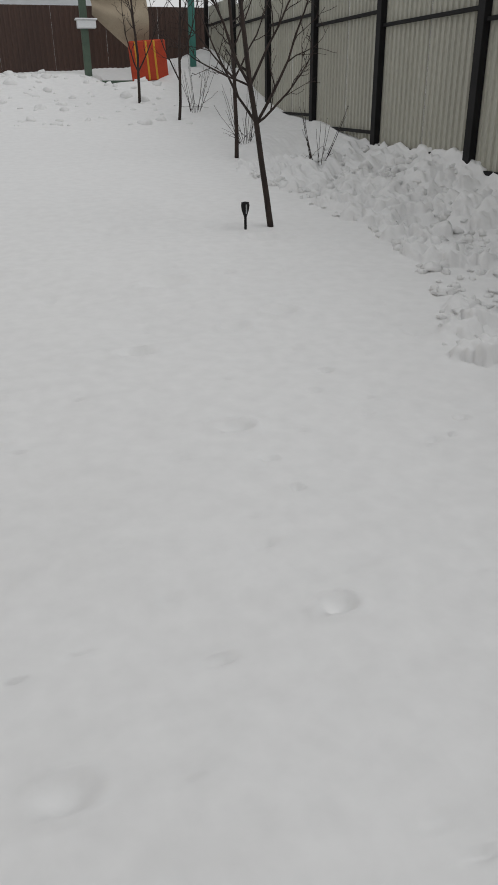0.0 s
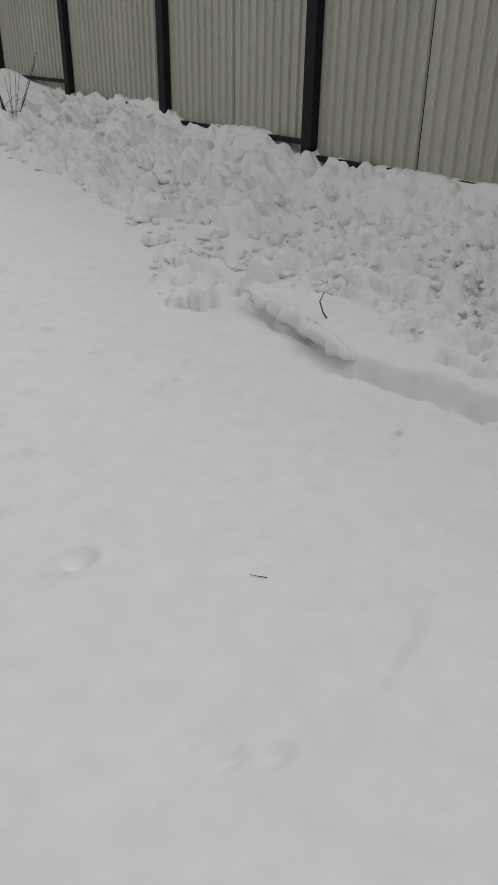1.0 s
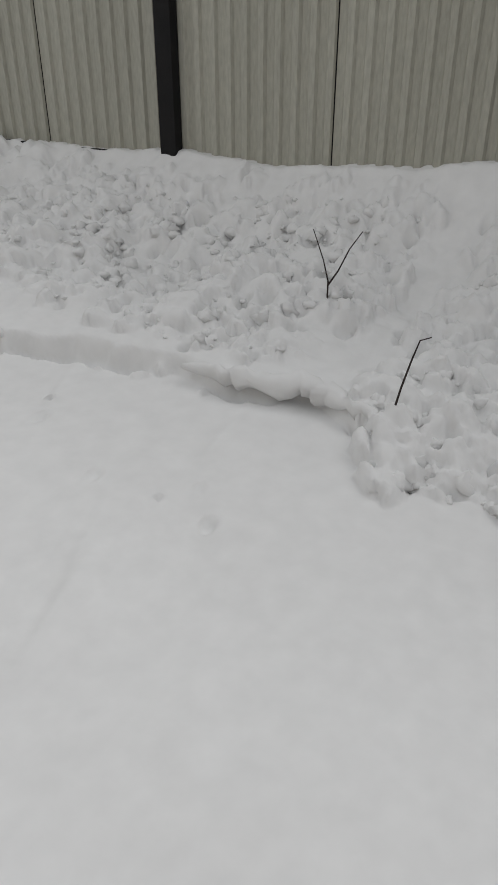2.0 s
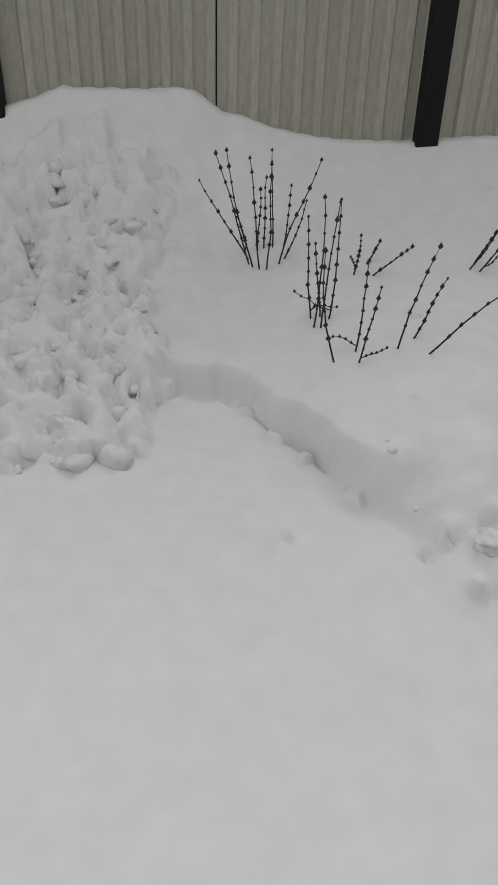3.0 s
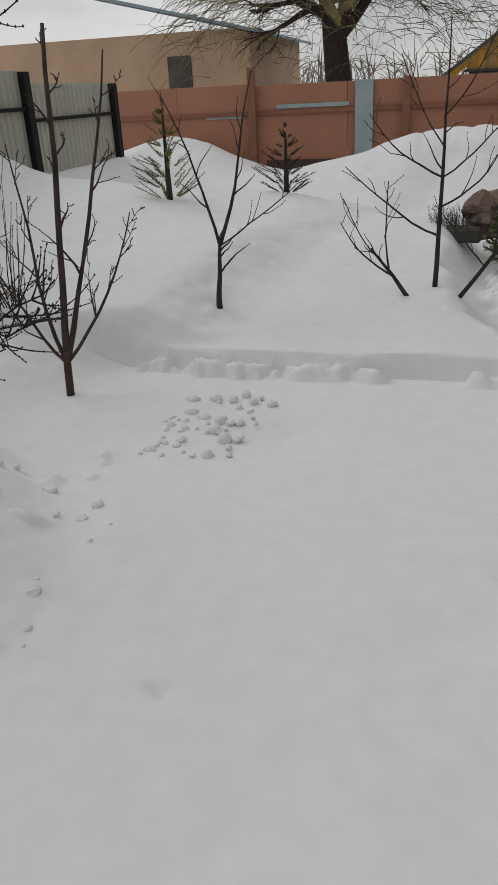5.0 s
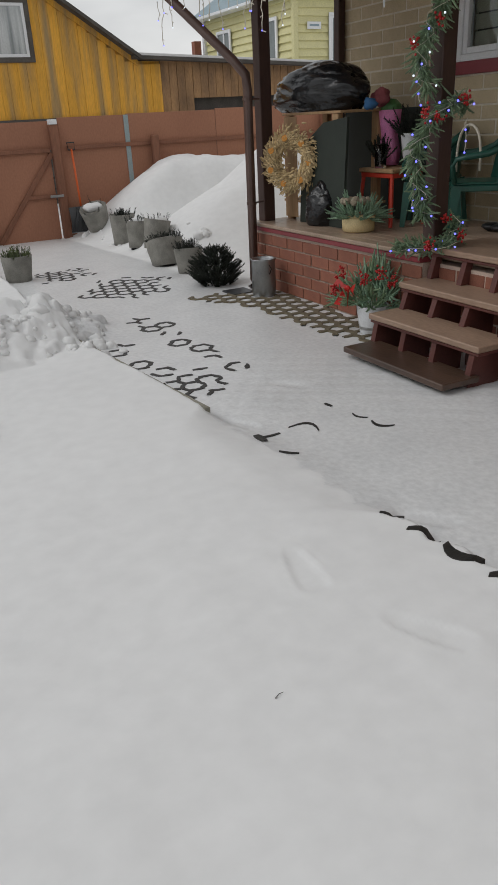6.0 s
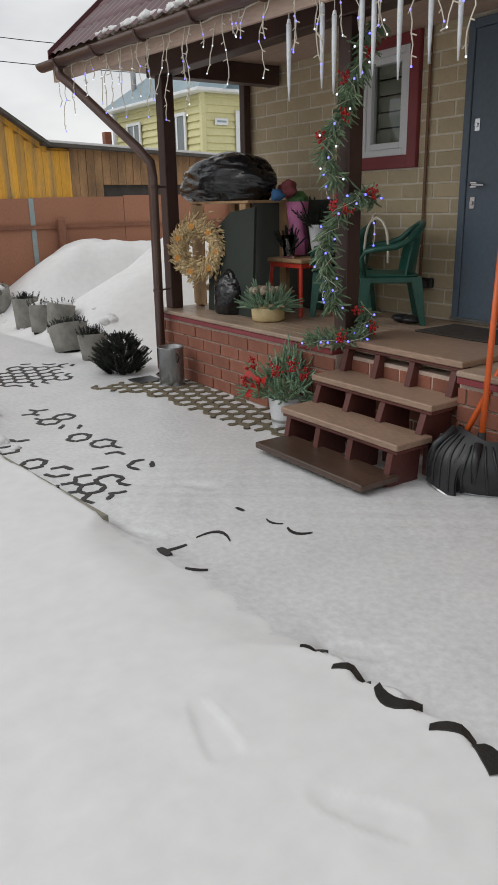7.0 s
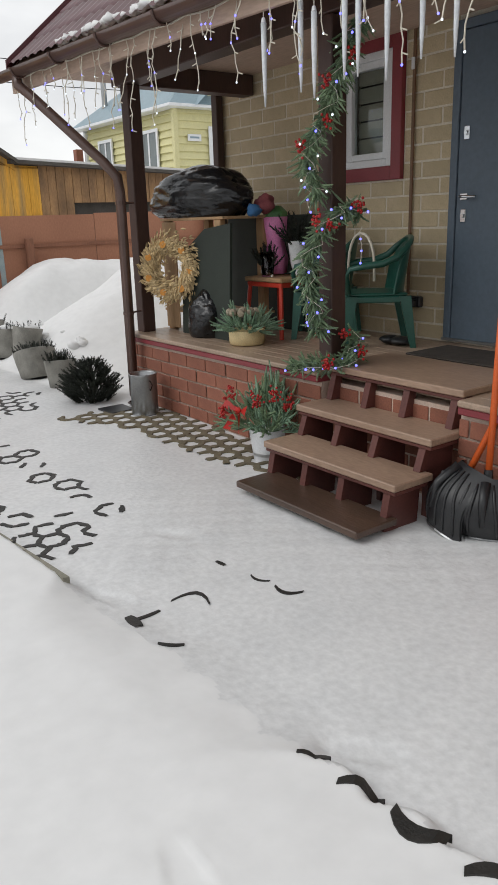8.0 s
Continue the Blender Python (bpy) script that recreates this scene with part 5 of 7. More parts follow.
shrub(-2.72, 4.25, 18, 0.68, 38, 0.6, "dense clump of thin bare stems behind the forked tree", node=0.005)
shrub(-3.35, 5.0, 14, 0.7, 39, 0.7, "dense clump of thin bare stems by the fence", node=0.005)
shrub(-3.3, -11.8, 14, 0.9, 40, 0.8, "clump of bare stems on the bank", node=0.005)
shrub(-3.7, -9.9, 12, 0.7, 41, 0.8, "clump of bare stems on the bank", node=0.005)
shrub(-3.2, -14.6, 14, 1.0, 42, 0.8, "clump of bare stems on the bank", node=0.005)


def lone_twig(x, y, pts, label, thick=0.005):
    t = Shape()
    t.tube([Vector(p) for p in pts], [thick * (1 - 0.55 * k / (len(pts) - 1)) for k in range(len(pts))], 5)
    return solid("twig", t, TWIG, label, "twig", group="loose twigs in the snow", at=pose(x, y, ground_z(x, y) - 0.02))


lone_twig(-2.74, -1.0, [(0, 0, 0), (0.0, 0.03, 0.16), (0.01, 0.06, 0.28), (0, 0.08, 0.36), (0, 0.12, 0.38)], "single dark twig standing in the snow bank")
lone_twig(-3.50, -1.63, [(0, 0, 0), (0, 0.0, 0.10), (0, -0.03, 0.2), (0, -0.09, 0.34)], "forked dark twig standing in the snow bank")
lone_twig(-3.50, -1.63, [(0, 0, 0.08), (0, 0.05, 0.16), (0, 0.10, 0.27), (0, 0.16, 0.36)], "forked dark twig standing in the snow bank")
lone_twig(-2.75, -3.28, [(0, 0, 0), (0.02, -0.03, 0.05), (0.02, -0.06, 0.10), (0.0, -0.05, 0.15)], "short curved twig in the snow bank")
lone_twig(-1.30, -1.96, [(0, 0, 0.022), (0.02, -0.015, 0.026), (0.035, -0.04, 0.024)], "tiny dry grass blade lying on the snow", 0.0016)
lone_twig(0.80, 1.69, [(0, 0, 0.022), (0.015, 0.006, 0.026), (0.03, 0.008, 0.024)], "tiny dry grass blade lying on the snow", 0.0016)

# garden torch lamp
torch = thing("garden_torch", "black plastic solar torch lamp stuck in the snow", "garden lamp", -1.99, -7.25, ground_z(-1.99, -7.25) - 0.03)
part("stem", Shape().tube([(0, 0, -0.1), (0, 0, 0.13)], 0.012, 8), BLACK, torch)
part("head", Shape().lathe([(0.0, 0.12), (0.014, 0.13), (0.034, 0.19), (0.040, 0.23), (0.034, 0.255), (0.0, 0.262)], 12), BLACK, torch, smooth=True)
part("cage_bar", Shape().box(-0.006, 0.006, 0.035, 0.042, 0.16, 0.24, 0.002), ZINC, torch)

# swing seat with canopy at the far end
sw = thing("garden_swing", "green-framed garden swing with beige cover and striped cushion", "swing", -2.2, -17.6, ground_z(-2.2, -17.6))
GREENP = mat("green_paint", rgb("4f6152"), rgb("3e4d42"), rough=0.5, scale=5, var=0.6, bump=0.05)
TEAL = mat("teal_paint", rgb("3c7a70"), rgb("2f6259"), rough=0.5, scale=5, var=0.6, bump=0.05)
CANVAS = mat("beige_canvas", rgb("a79a86"), rgb("8b7f6e"), rough=0.95, scale=2, fine=60, var=0.6, bump=0.2)
part("post", Shape().box(0.44, 0.58, -0.07, 0.07, -0.8, 2.2, 0.008), GREENP, sw)
part("post", Shape().box(-1.72, -1.60, -0.06, 0.06, -0.8, 2.4, 0.008), TEAL, sw, "teal painted post")
part("crossbeam", Shape().box(-1.8, 0.7, -0.05, 0.05, 1.75, 1.87, 0.006), GREENP, sw)
cl = Shape()
N1 = 10
cl.add([(0.35 - 1.1 * u / N1, 0.12 + 0.10 * math.sin(3 * u / N1 + v), 1.75 - 1.45 * (v / N1) ** 1.2 * (0.35 + 0.65 * u / N1)) for u in range(N1 + 1) for v in range(N1 + 1)],
       [(u * (N1 + 1) + v, (u + 1) * (N1 + 1) + v, (u + 1) * (N1 + 1) + v + 1, u * (N1 + 1) + v + 1) for u in range(N1) for v in range(N1)])
part("canopy_cloth", cl, CANVAS, sw, smooth=True)
part("bench", Shape().box(-0.55, 0.5, -0.25, 0.2, 0.02, 0.08, 0.01), GREENP, sw)
CUSHR = mat("red_cushion", rgb("b5442b"), rgb("93341f"), rough=0.9, scale=6, var=0.5, bump=0.2)
CUSHY = mat("yellow_stripe", rgb("cf9a35"), rgb("b28228"), rough=0.9, scale=6, var=0.5, bump=0.2)
cu = part("cushion", Shape().box(-1.08, -0.34, 0.20, 0.34, 0.02, 0.75, 0.03, m=pose(0, 0, 0, 0, 4, 0)), CUSHR, sw, "red cushion with yellow stripes")
for a in (-0.88, -0.72, -0.50):
    part("stripe", Shape().box(a, a + 0.07, 0.195, 0.345, 0.03, 0.74, 0.02, m=pose(0, 0, 0, 0, 4, 0)), CUSHY, cu)
fd = thing("bird_feeder", "white plastic box fixed on a green post", "bird feeder", -1.72, -17.45, ground_z(-2.2, -17.6) + 1.0)
part("box", Shape().box(-0.18, 0.18, -0.1, 0.1, 0.0, 0.14, 0.01), WHITE, fd)
part("rim", Shape().box(-0.21, 0.21, -0.13, 0.13, 0.142, 0.17, 0.006), WHITE, fd)

# ---------- evergreens, rock and pots towards the gate ----------
CONIFER = mat("conifer_green", rgb("3a4a2c"), rgb("28341f"), rough=0.7, scale=10, fine=60, var=0.8, bump=0.0, per_island=0.35)
PINEY = mat("pine_green", rgb("66713f"), rgb("3b4727"), rough=0.7, scale=6, fine=60, var=0.9, bump=0.0, per_island=0.4)
DARKBUSH = mat("dark_evergreen", rgb("2a3026"), rgb("1c211b"), rough=0.75, scale=10, fine=60, var=0.8, bump=0.0, per_island=0.4)
GOLDEN = mat("golden_evergreen", rgb("7d7434"), rgb("4a4c26"), rough=0.7, scale=6, fine=60, var=0.9, bump=0.0, per_island=0.4)


def needles(s, p0, p1, n, ln, w, rnd, open_=0.8):
    """Flat needles round a sprig from p0 to p1."""
    p0, p1 = Vector(p0), Vector(p1)
    d = (p1 - p0).normalized()
    for k in range(n):
        t = (k + rnd.random()) / n
        side = d.cross(Vector((rnd.gauss(0, 1), rnd.gauss(0, 1), rnd.gauss(0, 1)))).normalized()
        p = p0.lerp(p1, t)
        e = p + (d * 0.75 + side * open_).normalized() * ln * (1.1 - 0.45 * t)
        q = side.cross(d).normalized() * w
        s.add([p - q, p + q, e], [(0, 1, 2)])


def conifer(name, x, y, hgt, rad, tiers, per, mat_, label, seed, ln=0.05, top=0.5, rz=0, dense=46, wide=0.08, inner=0.3):
    rnd = random.Random(seed)
    t = thing(name, label, "evergreen", x, y, ground_z(x, y) - 0.03, rz)
    part("trunk", Shape().tube([(0, 0, 0), (0, 0, hgt * 0.9)], [0.03, 0.008], 7), BARK, t)
    s = Shape()
    for k in range(tiers):
        f = k / (tiers - 1)
        z = hgt * (0.06 + 0.9 * f)
        r = rad * ((1 - f) ** top) * (0.55 + 0.45 * min(1, f * 4 + 0.4))
        for j in range(max(3, int(per * (1 - 0.6 * f)))):
            a = rnd.uniform(0, 6.283)
            q = r * rnd.uniform(0.65, 1.1)
            p0 = (inner * q * math.cos(a), inner * q * math.sin(a), z)
            p1 = (q * math.cos(a), q * math.sin(a), z + 0.3 * q + rnd.uniform(-0.02, 0.10) * hgt)
            s.tube([p0, p1], [0.004, 0.002], 3, cap=False)
            needles(s, p0, p1, dense, ln, ln * wide, rnd)
    tagged(part("needles", s, mat_, t), kind="stuff")
    return t


conifer("mountain_pine", 0.62, 6.55, 0.95, 0.40, 20, 24, PINEY, "bushy green mountain pine with pointed leader in crumbled snow", 51, 0.075, 0.75, dense=70, wide=0.09)
conifer("young_spruce", -1.55, 7.35, 0.62, 0.38, 8, 9, DARKBUSH, "small dark spruce standing in the snow", 52, 0.035, 1.0)
conifer("golden_fir", -2.45, 6.6, 0.85, 0.42, 10, 10, GOLDEN, "young fir with yellowish green needles", 53, 0.035, 0.9)
conifer("round_thuja", 3.32, 7.25, 0.40, 0.33, 14, 46, DARKBUSH, "round dark green thuja bush beside the downpipe", 54, 0.028, 0.42, dense=40, wide=0.16, inner=0.55)
ROCKM = mat("brown_stone", rgb("7a6557"), rgb("574a42"), rough=0.9, scale=6, fine=50, var=0.8, bump=0.5, bump_d=0.02)
solid("boulder", Shape().blob((0, 0, 0.1), 0.24, 61, 0.25, 0.8, 12, 9), ROCKM, "brown boulder half covered by snow", "rock", at=pose(0.30, 7.2, 0.38))
lb = thing("low_bush", "low dark evergreen in a planter by the boulder", "bush", 0.02, 6.95, ground_z(0.02, 6.95))
s = Shape()
rnd = random.Random(62)
for k in range(70):
    a, q = rnd.uniform(0, 6.283), rnd.uniform(0.02, 0.30)
    p0 = (q * math.cos(a), 0.5 * q * math.sin(a), 0.08)
    needles(s, p0, (p0[0] * 1.15, p0[1] * 1.15, 0.16 + 0.10 * rnd.random()), 16, 0.04, 0.003, rnd)
tagged(part("needles", s, DARKBUSH, lb), kind="stuff")
part("planter", Shape().box(-0.22, 0.22, -0.10, 0.10, -0.05, 0.075, 0.02), GREYWOOD, lb)

SACK = mat("grey_sacking", rgb("8f8d86"), rgb("706e68"), rough=0.95, scale=8, fine=120, var=0.7, bump=0.5, bump_d=0.008)


def sack_pot(x, y, r, h, lean, seed, label, tuft=60, snowy=False, green=None):
    rnd = random.Random(seed)
    t = thing("plant_pot", label, "plant pot", x, y, ground_z(x, y) - 0.02, rnd.uniform(0, 90), group="wrapped plant pots along the yard")
    m = pose(0, 0, 0, lean[0], lean[1], 0)
    part("wrapping", Shape().lathe([(0.0, 0), (r * 0.82, 0.0), (r * 0.86, h * 0.3), (r * 0.95, h * 0.7), (r, h), (r * 0.96, h * 1.02), (r * 0.88, h * 0.9), (0, h * 0.88)], 18, m=m, wob=0.025), SACK, t, smooth=True)
    part("foot", Shape().lathe([(0, -0.01), (r * 0.6, -0.01), (r * 0.62, 0.05)], 12, m=m @ pose(0, 0, -0.03)), BLACK, t)
    s = Shape()
    for k in range(tuft):
        a, q = rnd.uniform(0, 6.283), rnd.uniform(0, r * 0.95)
        p0 = m @ Vector((q * math.cos(a), q * math.sin(a), h * 0.9))
        p1 = m @ Vector((1.3 * q * math.cos(a), 1.3 * q * math.sin(a), h * 0.95 + rnd.uniform(0.04, 0.12)))
        needles(s, p0, p1, 26, 0.035, 0.004, rnd)
    if s.v:
        tagged(part("plant", s, green or DARKBUSH, t), kind="stuff")
    if snowy:
        part("snow_cap", Shape().blob(m @ Vector((0, 0, h * 0.98)), r * 0.75, seed, 0.2, 0.5), SNOW, t, smooth=True)
    return t


sack_pot(1.66, 8.9, 0.17, 0.30, (0, 0), 71, "grey wrapped pot with low green shoots on the snow", 60, green=PINEY)
sack_pot(3.70, 12.35, 0.22, 0.34, (10, -20), 72, "grey sack-wrapped pot tipped beside the shovel", 8, True)
sack_pot(3.62, 10.95, 0.18, 0.42, (0, 0), 73, "tall grey wrapped pot with evergreen shoots", 60)
sack_pot(3.50, 10.05, 0.15, 0.34, (4, 4), 74, "grey wrapped pot capped with snow", 30, True)
sack_pot(3.52, 9.45, 0.17, 0.36, (6, 10), 75, "grey sack-wrapped pot leaning in the snow", 14, True)
sack_pot(3.35, 8.62, 0.22, 0.30, (-14, 12), 76, "tilted grey pot with dark spreading evergreen", 110)
sack_pot(3.36, 8.02, 0.16, 0.28, (0, 6), 77, "grey wrapped pot with low evergreen", 60)

# snow shovel against the gate-side fence
ORANGE = mat("orange_handle", rgb("d9622a"), rgb("c25422"), rough=0.4, scale=8, var=0.3, bump=0.03)
BLACKPL = mat("black_plastic", rgb("2a2b2d"), rgb("1e1f20"), rough=0.4, scale=12, fine=80, var=0.5, bump=0.06)


def shovel(x, y, rz, lean, label, ln=1.35, bw=0.46, grip=True, z=None, bh=0.40):
    t = thing("snow_shovel", label, "shovel", x, y, ground_z(x, y) if z is None else z, rz, group="snow shovels")
    m = pose(0, 0, 0, lean, 0, 0)
    part("handle", Shape().tube([m @ Vector((0, 0, 0.30)), m @ Vector((0, 0, ln - 0.12))], 0.017, 9), ORANGE, t, "orange shaft", smooth=True)
    part("socket", Shape().tube([m @ Vector((0, 0.0, 0.10)), m @ Vector((0, 0, 0.34))], [0.026, 0.021], 8), BLACKPL, t)
    if grip:
        pts = [(-0.05, 0, ln - 0.13), (-0.06, 0, ln - 0.02), (0.06, 0, ln - 0.02), (0.05, 0, ln - 0.13), (-0.05, 0, ln - 0.13)]
        part("grip", Shape().tube([m @ Vector(p) for p in pts], 0.012, 7), BLACKPL, t)
    def skin(a, v, out=0.0):
        """A place on the blade: a across (-0.5 to 0.5), v up (0 to 1)."""
        belly = 0.10 * math.sin(math.pi * (0.12 + 0.80 * v)) ** 1.2 + 0.02
        return m @ Vector((a * bw * (1 - 0.06 * v), -belly + 0.09 * (2 * a) ** 2 - out, bh * v))

    b = Shape()
    nu, nv = 16, 12
    vs = [skin(u / nu - 0.5, v / nv, 0.0 if side else -0.012) for side in (0, 1) for u in range(nu + 1) for v in range(nv + 1)]
    w = (nu + 1) * (nv + 1)
    fs = []
    for u in range(nu):
        for v in range(nv):
            i = u * (nv + 1) + v
            fs += [(i, i + 1, i + nv + 2, i + nv + 1), (w + i, w + i + nv + 1, w + i + nv + 2, w + i + 1)]
    b.add(vs, fs)
    bl = part("blade", b, BLACKPL, t, "ribbed black plastic blade", smooth=True)
    for k in (-3, -2, -1, 1, 2, 3):
        a0 = k / 7.2
        part("rib", Shape().tube([skin(a0 * (0.55 + 0.45 * min(1, 1.5 * (1 - q / 8))), 0.06 + 0.86 * q / 8, 0.002) for q in range(9)], [0.004] + [0.008] * 7 + [0.004], 6), BLACKPL, bl, smooth=True)
    part("spine", Shape().tube([skin(0, 0.25, 0.004), skin(0, 0.6, 0.012), skin(0, 0.95, 0.016)], [0.012, 0.022, 0.026], 8), BLACKPL, bl, smooth=True)
    part("edge_strip", Shape().tube([skin(-0.5 + q / 8, 0.0, 0.002) for q in range(9)], 0.007, 5), ZINC, bl)
    return t


shovel(3.56, 12.72, 0, -8, "black snow shovel with orange shaft leaning on the fence", 1.40, 0.42)
shovel(3.46, 3.06, -62, -8, "large ribbed black snow scoop with orange shaft by the steps", 1.5, 0.50, False, bh=0.30)
shovel(3.38, 3.27, -118, -26, "second black snow shovel with orange shaft behind the first", 1.2, 0.36, False, bh=0.36)

# the large old tree behind the fence
def crown_limbs(t, s, p, d, ln, r, depth, rnd, droop):
    pts, rad = limb(s, p, d, ln, r, r * 0.45, rnd, 6, 0.13, droop, 5 if depth > 1 else 3)
    if depth == 0:
        return
    for k in range(5 if depth > 1 else 6):
        i = rnd.randint(2, len(pts) - 1)
        dd = (pts[i] - pts[i - 1]).normalized() + Vector((rnd.gauss(0, 0.7), rnd.gauss(0, 0.7), rnd.gauss(0, 0.4)))
        crown_limbs(t, s, pts[i], dd, ln * rnd.uniform(0.5, 0.75), max(rad[i] * 0.6, 0.008), depth - 1, rnd, droop * 1.2 - 0.02)


OLIVETWIG = mat("willow_twig", rgb("857a52"), rgb("4c4330"), rough=0.9, scale=3, fine=60, var=0.9, bump=0.0, per_island=0.3)
big = thing("old_tree", "large old leafless tree with drooping yellowish twigs", "tree", -2.75, 19.2, 0.2)
rnd = random.Random(81)
tr = Shape()
limb(tr, (0, 0, 0), (0.02, 0, 1), 2.9, 0.36, 0.26, rnd, 6, 0.03, 0.03, 12)
part("trunk", tr, BARK, big, smooth=True)
for k, d in enumerate(((-0.9, 0.1, 0.8), (0.8, 0.2, 0.7), (-0.3, -0.4, 1.0), (0.35, -0.3, 1.0), (0.0, 0.5, 1.0), (-1.0, -0.3, 0.45), (1.0, -0.2, 0.4))):
    s = Shape()
    crown_limbs(big, s, (0, 0, 2.3 + 0.09 * k), d, 2.1, 0.15, 3, rnd, 0.03)
    part("limb", s, BARK if k % 2 else OLIVETWIG, big)
s = Shape()
for k in range(1700):
    a, q = rnd.uniform(0, 6.283), rnd.uniform(0.6, 3.8)
    p = Vector((q * math.cos(a), q * math.sin(a) * 0.8, 4.6 - 0.14 * q * q + rnd.gauss(0, 0.6)))
    limb(s, p, (0.5 * math.cos(a) + rnd.gauss(0, 0.3), rnd.gauss(0, 0.3), 0.1), rnd.uniform(0.7, 1.5), 0.009, 0.004, rnd, 5, 0.15, -0.22, 3)
tagged(part("drooping_crown", s, OLIVETWIG, big), kind="stuff")

# far woods
s = Shape()
rnd = random.Random(83)
for k in range(300):
    x, y = rnd.uniform(-45, 60), rnd.uniform(48, 62)
    limb(s, (x, y, 0), (rnd.gauss(0, 0.05), 0, 1), rnd.uniform(2.2, 4.4), 0.12, 0.02, rnd, 4, 0.06, 0.0, 4)
    for j in range(9):
        limb(s, (x, y, rnd.uniform(0.8, 2.8)), (rnd.gauss(0, 1), rnd.gauss(0, 1), 0.8), rnd.uniform(0.8, 1.8), 0.04, 0.012, rnd, 3, 0.15, 0.05, 3)
solid("far_woods", s, mat("woods_grey", rgb("837b73"), rgb("665f59"), rough=0.9, scale=0.3, var=0.7, bump=0.0), "bare grey-brown woods far behind the houses", "woods", kind="stuff")
# overhead cables
for z0, z1 in ((6.6, 7.2), (6.0, 6.5)):
    pts = [(-6 + 30 * t / 12, 23 + 4 * t / 12, z0 + (z1 - z0) * t / 12 - 0.5 * math.sin(math.pi * t / 12)) for t in range(13)]
    solid("overhead_cable", Shape().tube(pts, 0.012, 4), BLACK, "thin dark overhead cable", "cable", group="overhead cables")


# ---------- things on the porch ----------
F = FZ0 + 0.001
RAWWOOD = mat("raw_pine", rgb("b08f6c"), rgb("94754f"), rough=0.75, scale=6, fine=60, var=0.6, bump=0.15, stretch=(1, 1, 0.2))
BAG = mat("black_foil", rgb("17181a"), rgb("222326"), rough=0.22, scale=7, fine=16, var=0.4, bump=0.35, bump_d=0.02, stretch=(1, 0.45, 1.6))
DARKGREEN = mat("dark_green_plastic", rgb("2a5a4e"), rgb("1f483e"), rough=0.35, scale=8, fine=80, var=0.4, bump=0.04)
DARKBOARD = mat("dark_board", rgb("2c342d"), rgb("1e2420"), rough=0.7, scale=4, var=0.5, bump=0.1)
STRAW = mat("dried_leaf", rgb("cdb68c"), rgb("a88f63"), rough=0.85, scale=20, fine=90, var=0.6, bump=0.1, per_island=0.3)
DRIEDORANGE = mat("dried_orange", rgb("c88a3a"), rgb("a86a26"), rough=0.7, scale=30, var=0.5, bump=0.2)
FIR = mat("fir_sprig", rgb("8aa07f"), rgb("5f7657"), rough=0.7, scale=8, fine=60, var=0.8, bump=0.0, per_island=0.35)
FIRBLUE = mat("blue_fir", rgb("8aa68c"), rgb("627c64"), rough=0.7, scale=8, fine=60, var=0.8, bump=0.0, per_island=0.35)
BERRY = mat("red_berry", rgb("b3231f"), rgb("8a1714"), rough=0.3, scale=20, var=0.4, bump=0.0)
RIBBON = mat("red_ribbon", rgb("c4271f"), rgb("9c1b16"), rough=0.45, scale=10, var=0.5, bump=0.1)
PINK = mat("pink_foil", rgb("f59ad0"), rgb("e582bb"), rough=0.35, scale=7, var=0.6, bump=0.4, bump_d=0.01)
REDST = mat("red_paint", rgb("c8402f"), rgb("a93325"), rough=0.4, scale=6, var=0.4, bump=0.03)
LEDW = mat("white_wire", rgb("d8d2c2"), rgb("c0baa9"), rough=0.5, scale=10, var=0.3, bump=0.0)
CONEM = mat("frosted_cone", rgb("a59a86"), rgb("75695a"), rough=0.8, scale=40, var=0.7, bump=0.3)
ICICLE = mat("frosted_tube", rgb("dfe3e6"), rgb("c4cbd0"), rough=0.35, scale=14, fine=60, var=0.4, bump=0.2, bump_d=0.004)


def glow(name, color, strength):
    m = bpy.data.materials.new(name)
    m.use_nodes = True
    b = m.node_tree.nodes["Principled BSDF"]
    b.inputs["Base Color"].default_value = (*color, 1)
    b.inputs["Emission Color"].default_value = (*color, 1)
    b.inputs["Emission Strength"].default_value = strength
    return m


LEDB = glow("blue_led", (0.12, 0.12, 0.9), 2.5)
LEDC = glow("cool_led", (0.8, 0.9, 1.0), 0.7)

# timber rack
rack = thing("timber_rack", "rough pine shelf rack holding bags on the porch", "rack", 3.98, 5.98, F)
for x in (0.0, 0.42):
    for y in (0.03, 0.82):
        part("upright", Shape().box(x, x + 0.05, y, y + 0.09, 0, 0.93, 0.004), RAWWOOD, rack)
part("side_board", Shape().box(-0.012, -0.001, 0.70, 0.92, 0.02, 0.92, 0.003), RAWWOOD, rack)
for z in (0.16, 0.93):
    part("shelf_board", Shape().box(-0.01, 0.49, -0.02, 0.95, z, z + 0.022, 0.003), RAWWOOD, rack)
part("rail", Shape().box(-0.022, -0.013, 0.0, 0.92, 0.32, 0.38, 0.003), RAWWOOD, rack)
bd = solid("leaning_board", Shape().add([(d, y, z) for d in (-0.012, 0.012) for y, z in ((0, 0), (0.70, 0), (0.70, 0.66), (0.36, 0.86), (0, 0.90))],
           [(4, 3, 2, 1, 0), (5, 6, 7, 8, 9), (0, 1, 6, 5), (1, 2, 7, 6), (2, 3, 8, 7), (3, 4, 9, 8), (4, 0, 5, 9)]), DARKBOARD, "dark green board with cut corner leaning on the rack", "board", at=pose(3.92, 5.84, F, 0, 3, 0))
pl = solid("dark_panel_board", Shape().box(0, 0.02, 0, 1.25, 0, 0.95, 0.004), DARKBOARD, "dark board behind the stool", "board", at=pose(4.64, 5.66, F, 0, 3, 0))


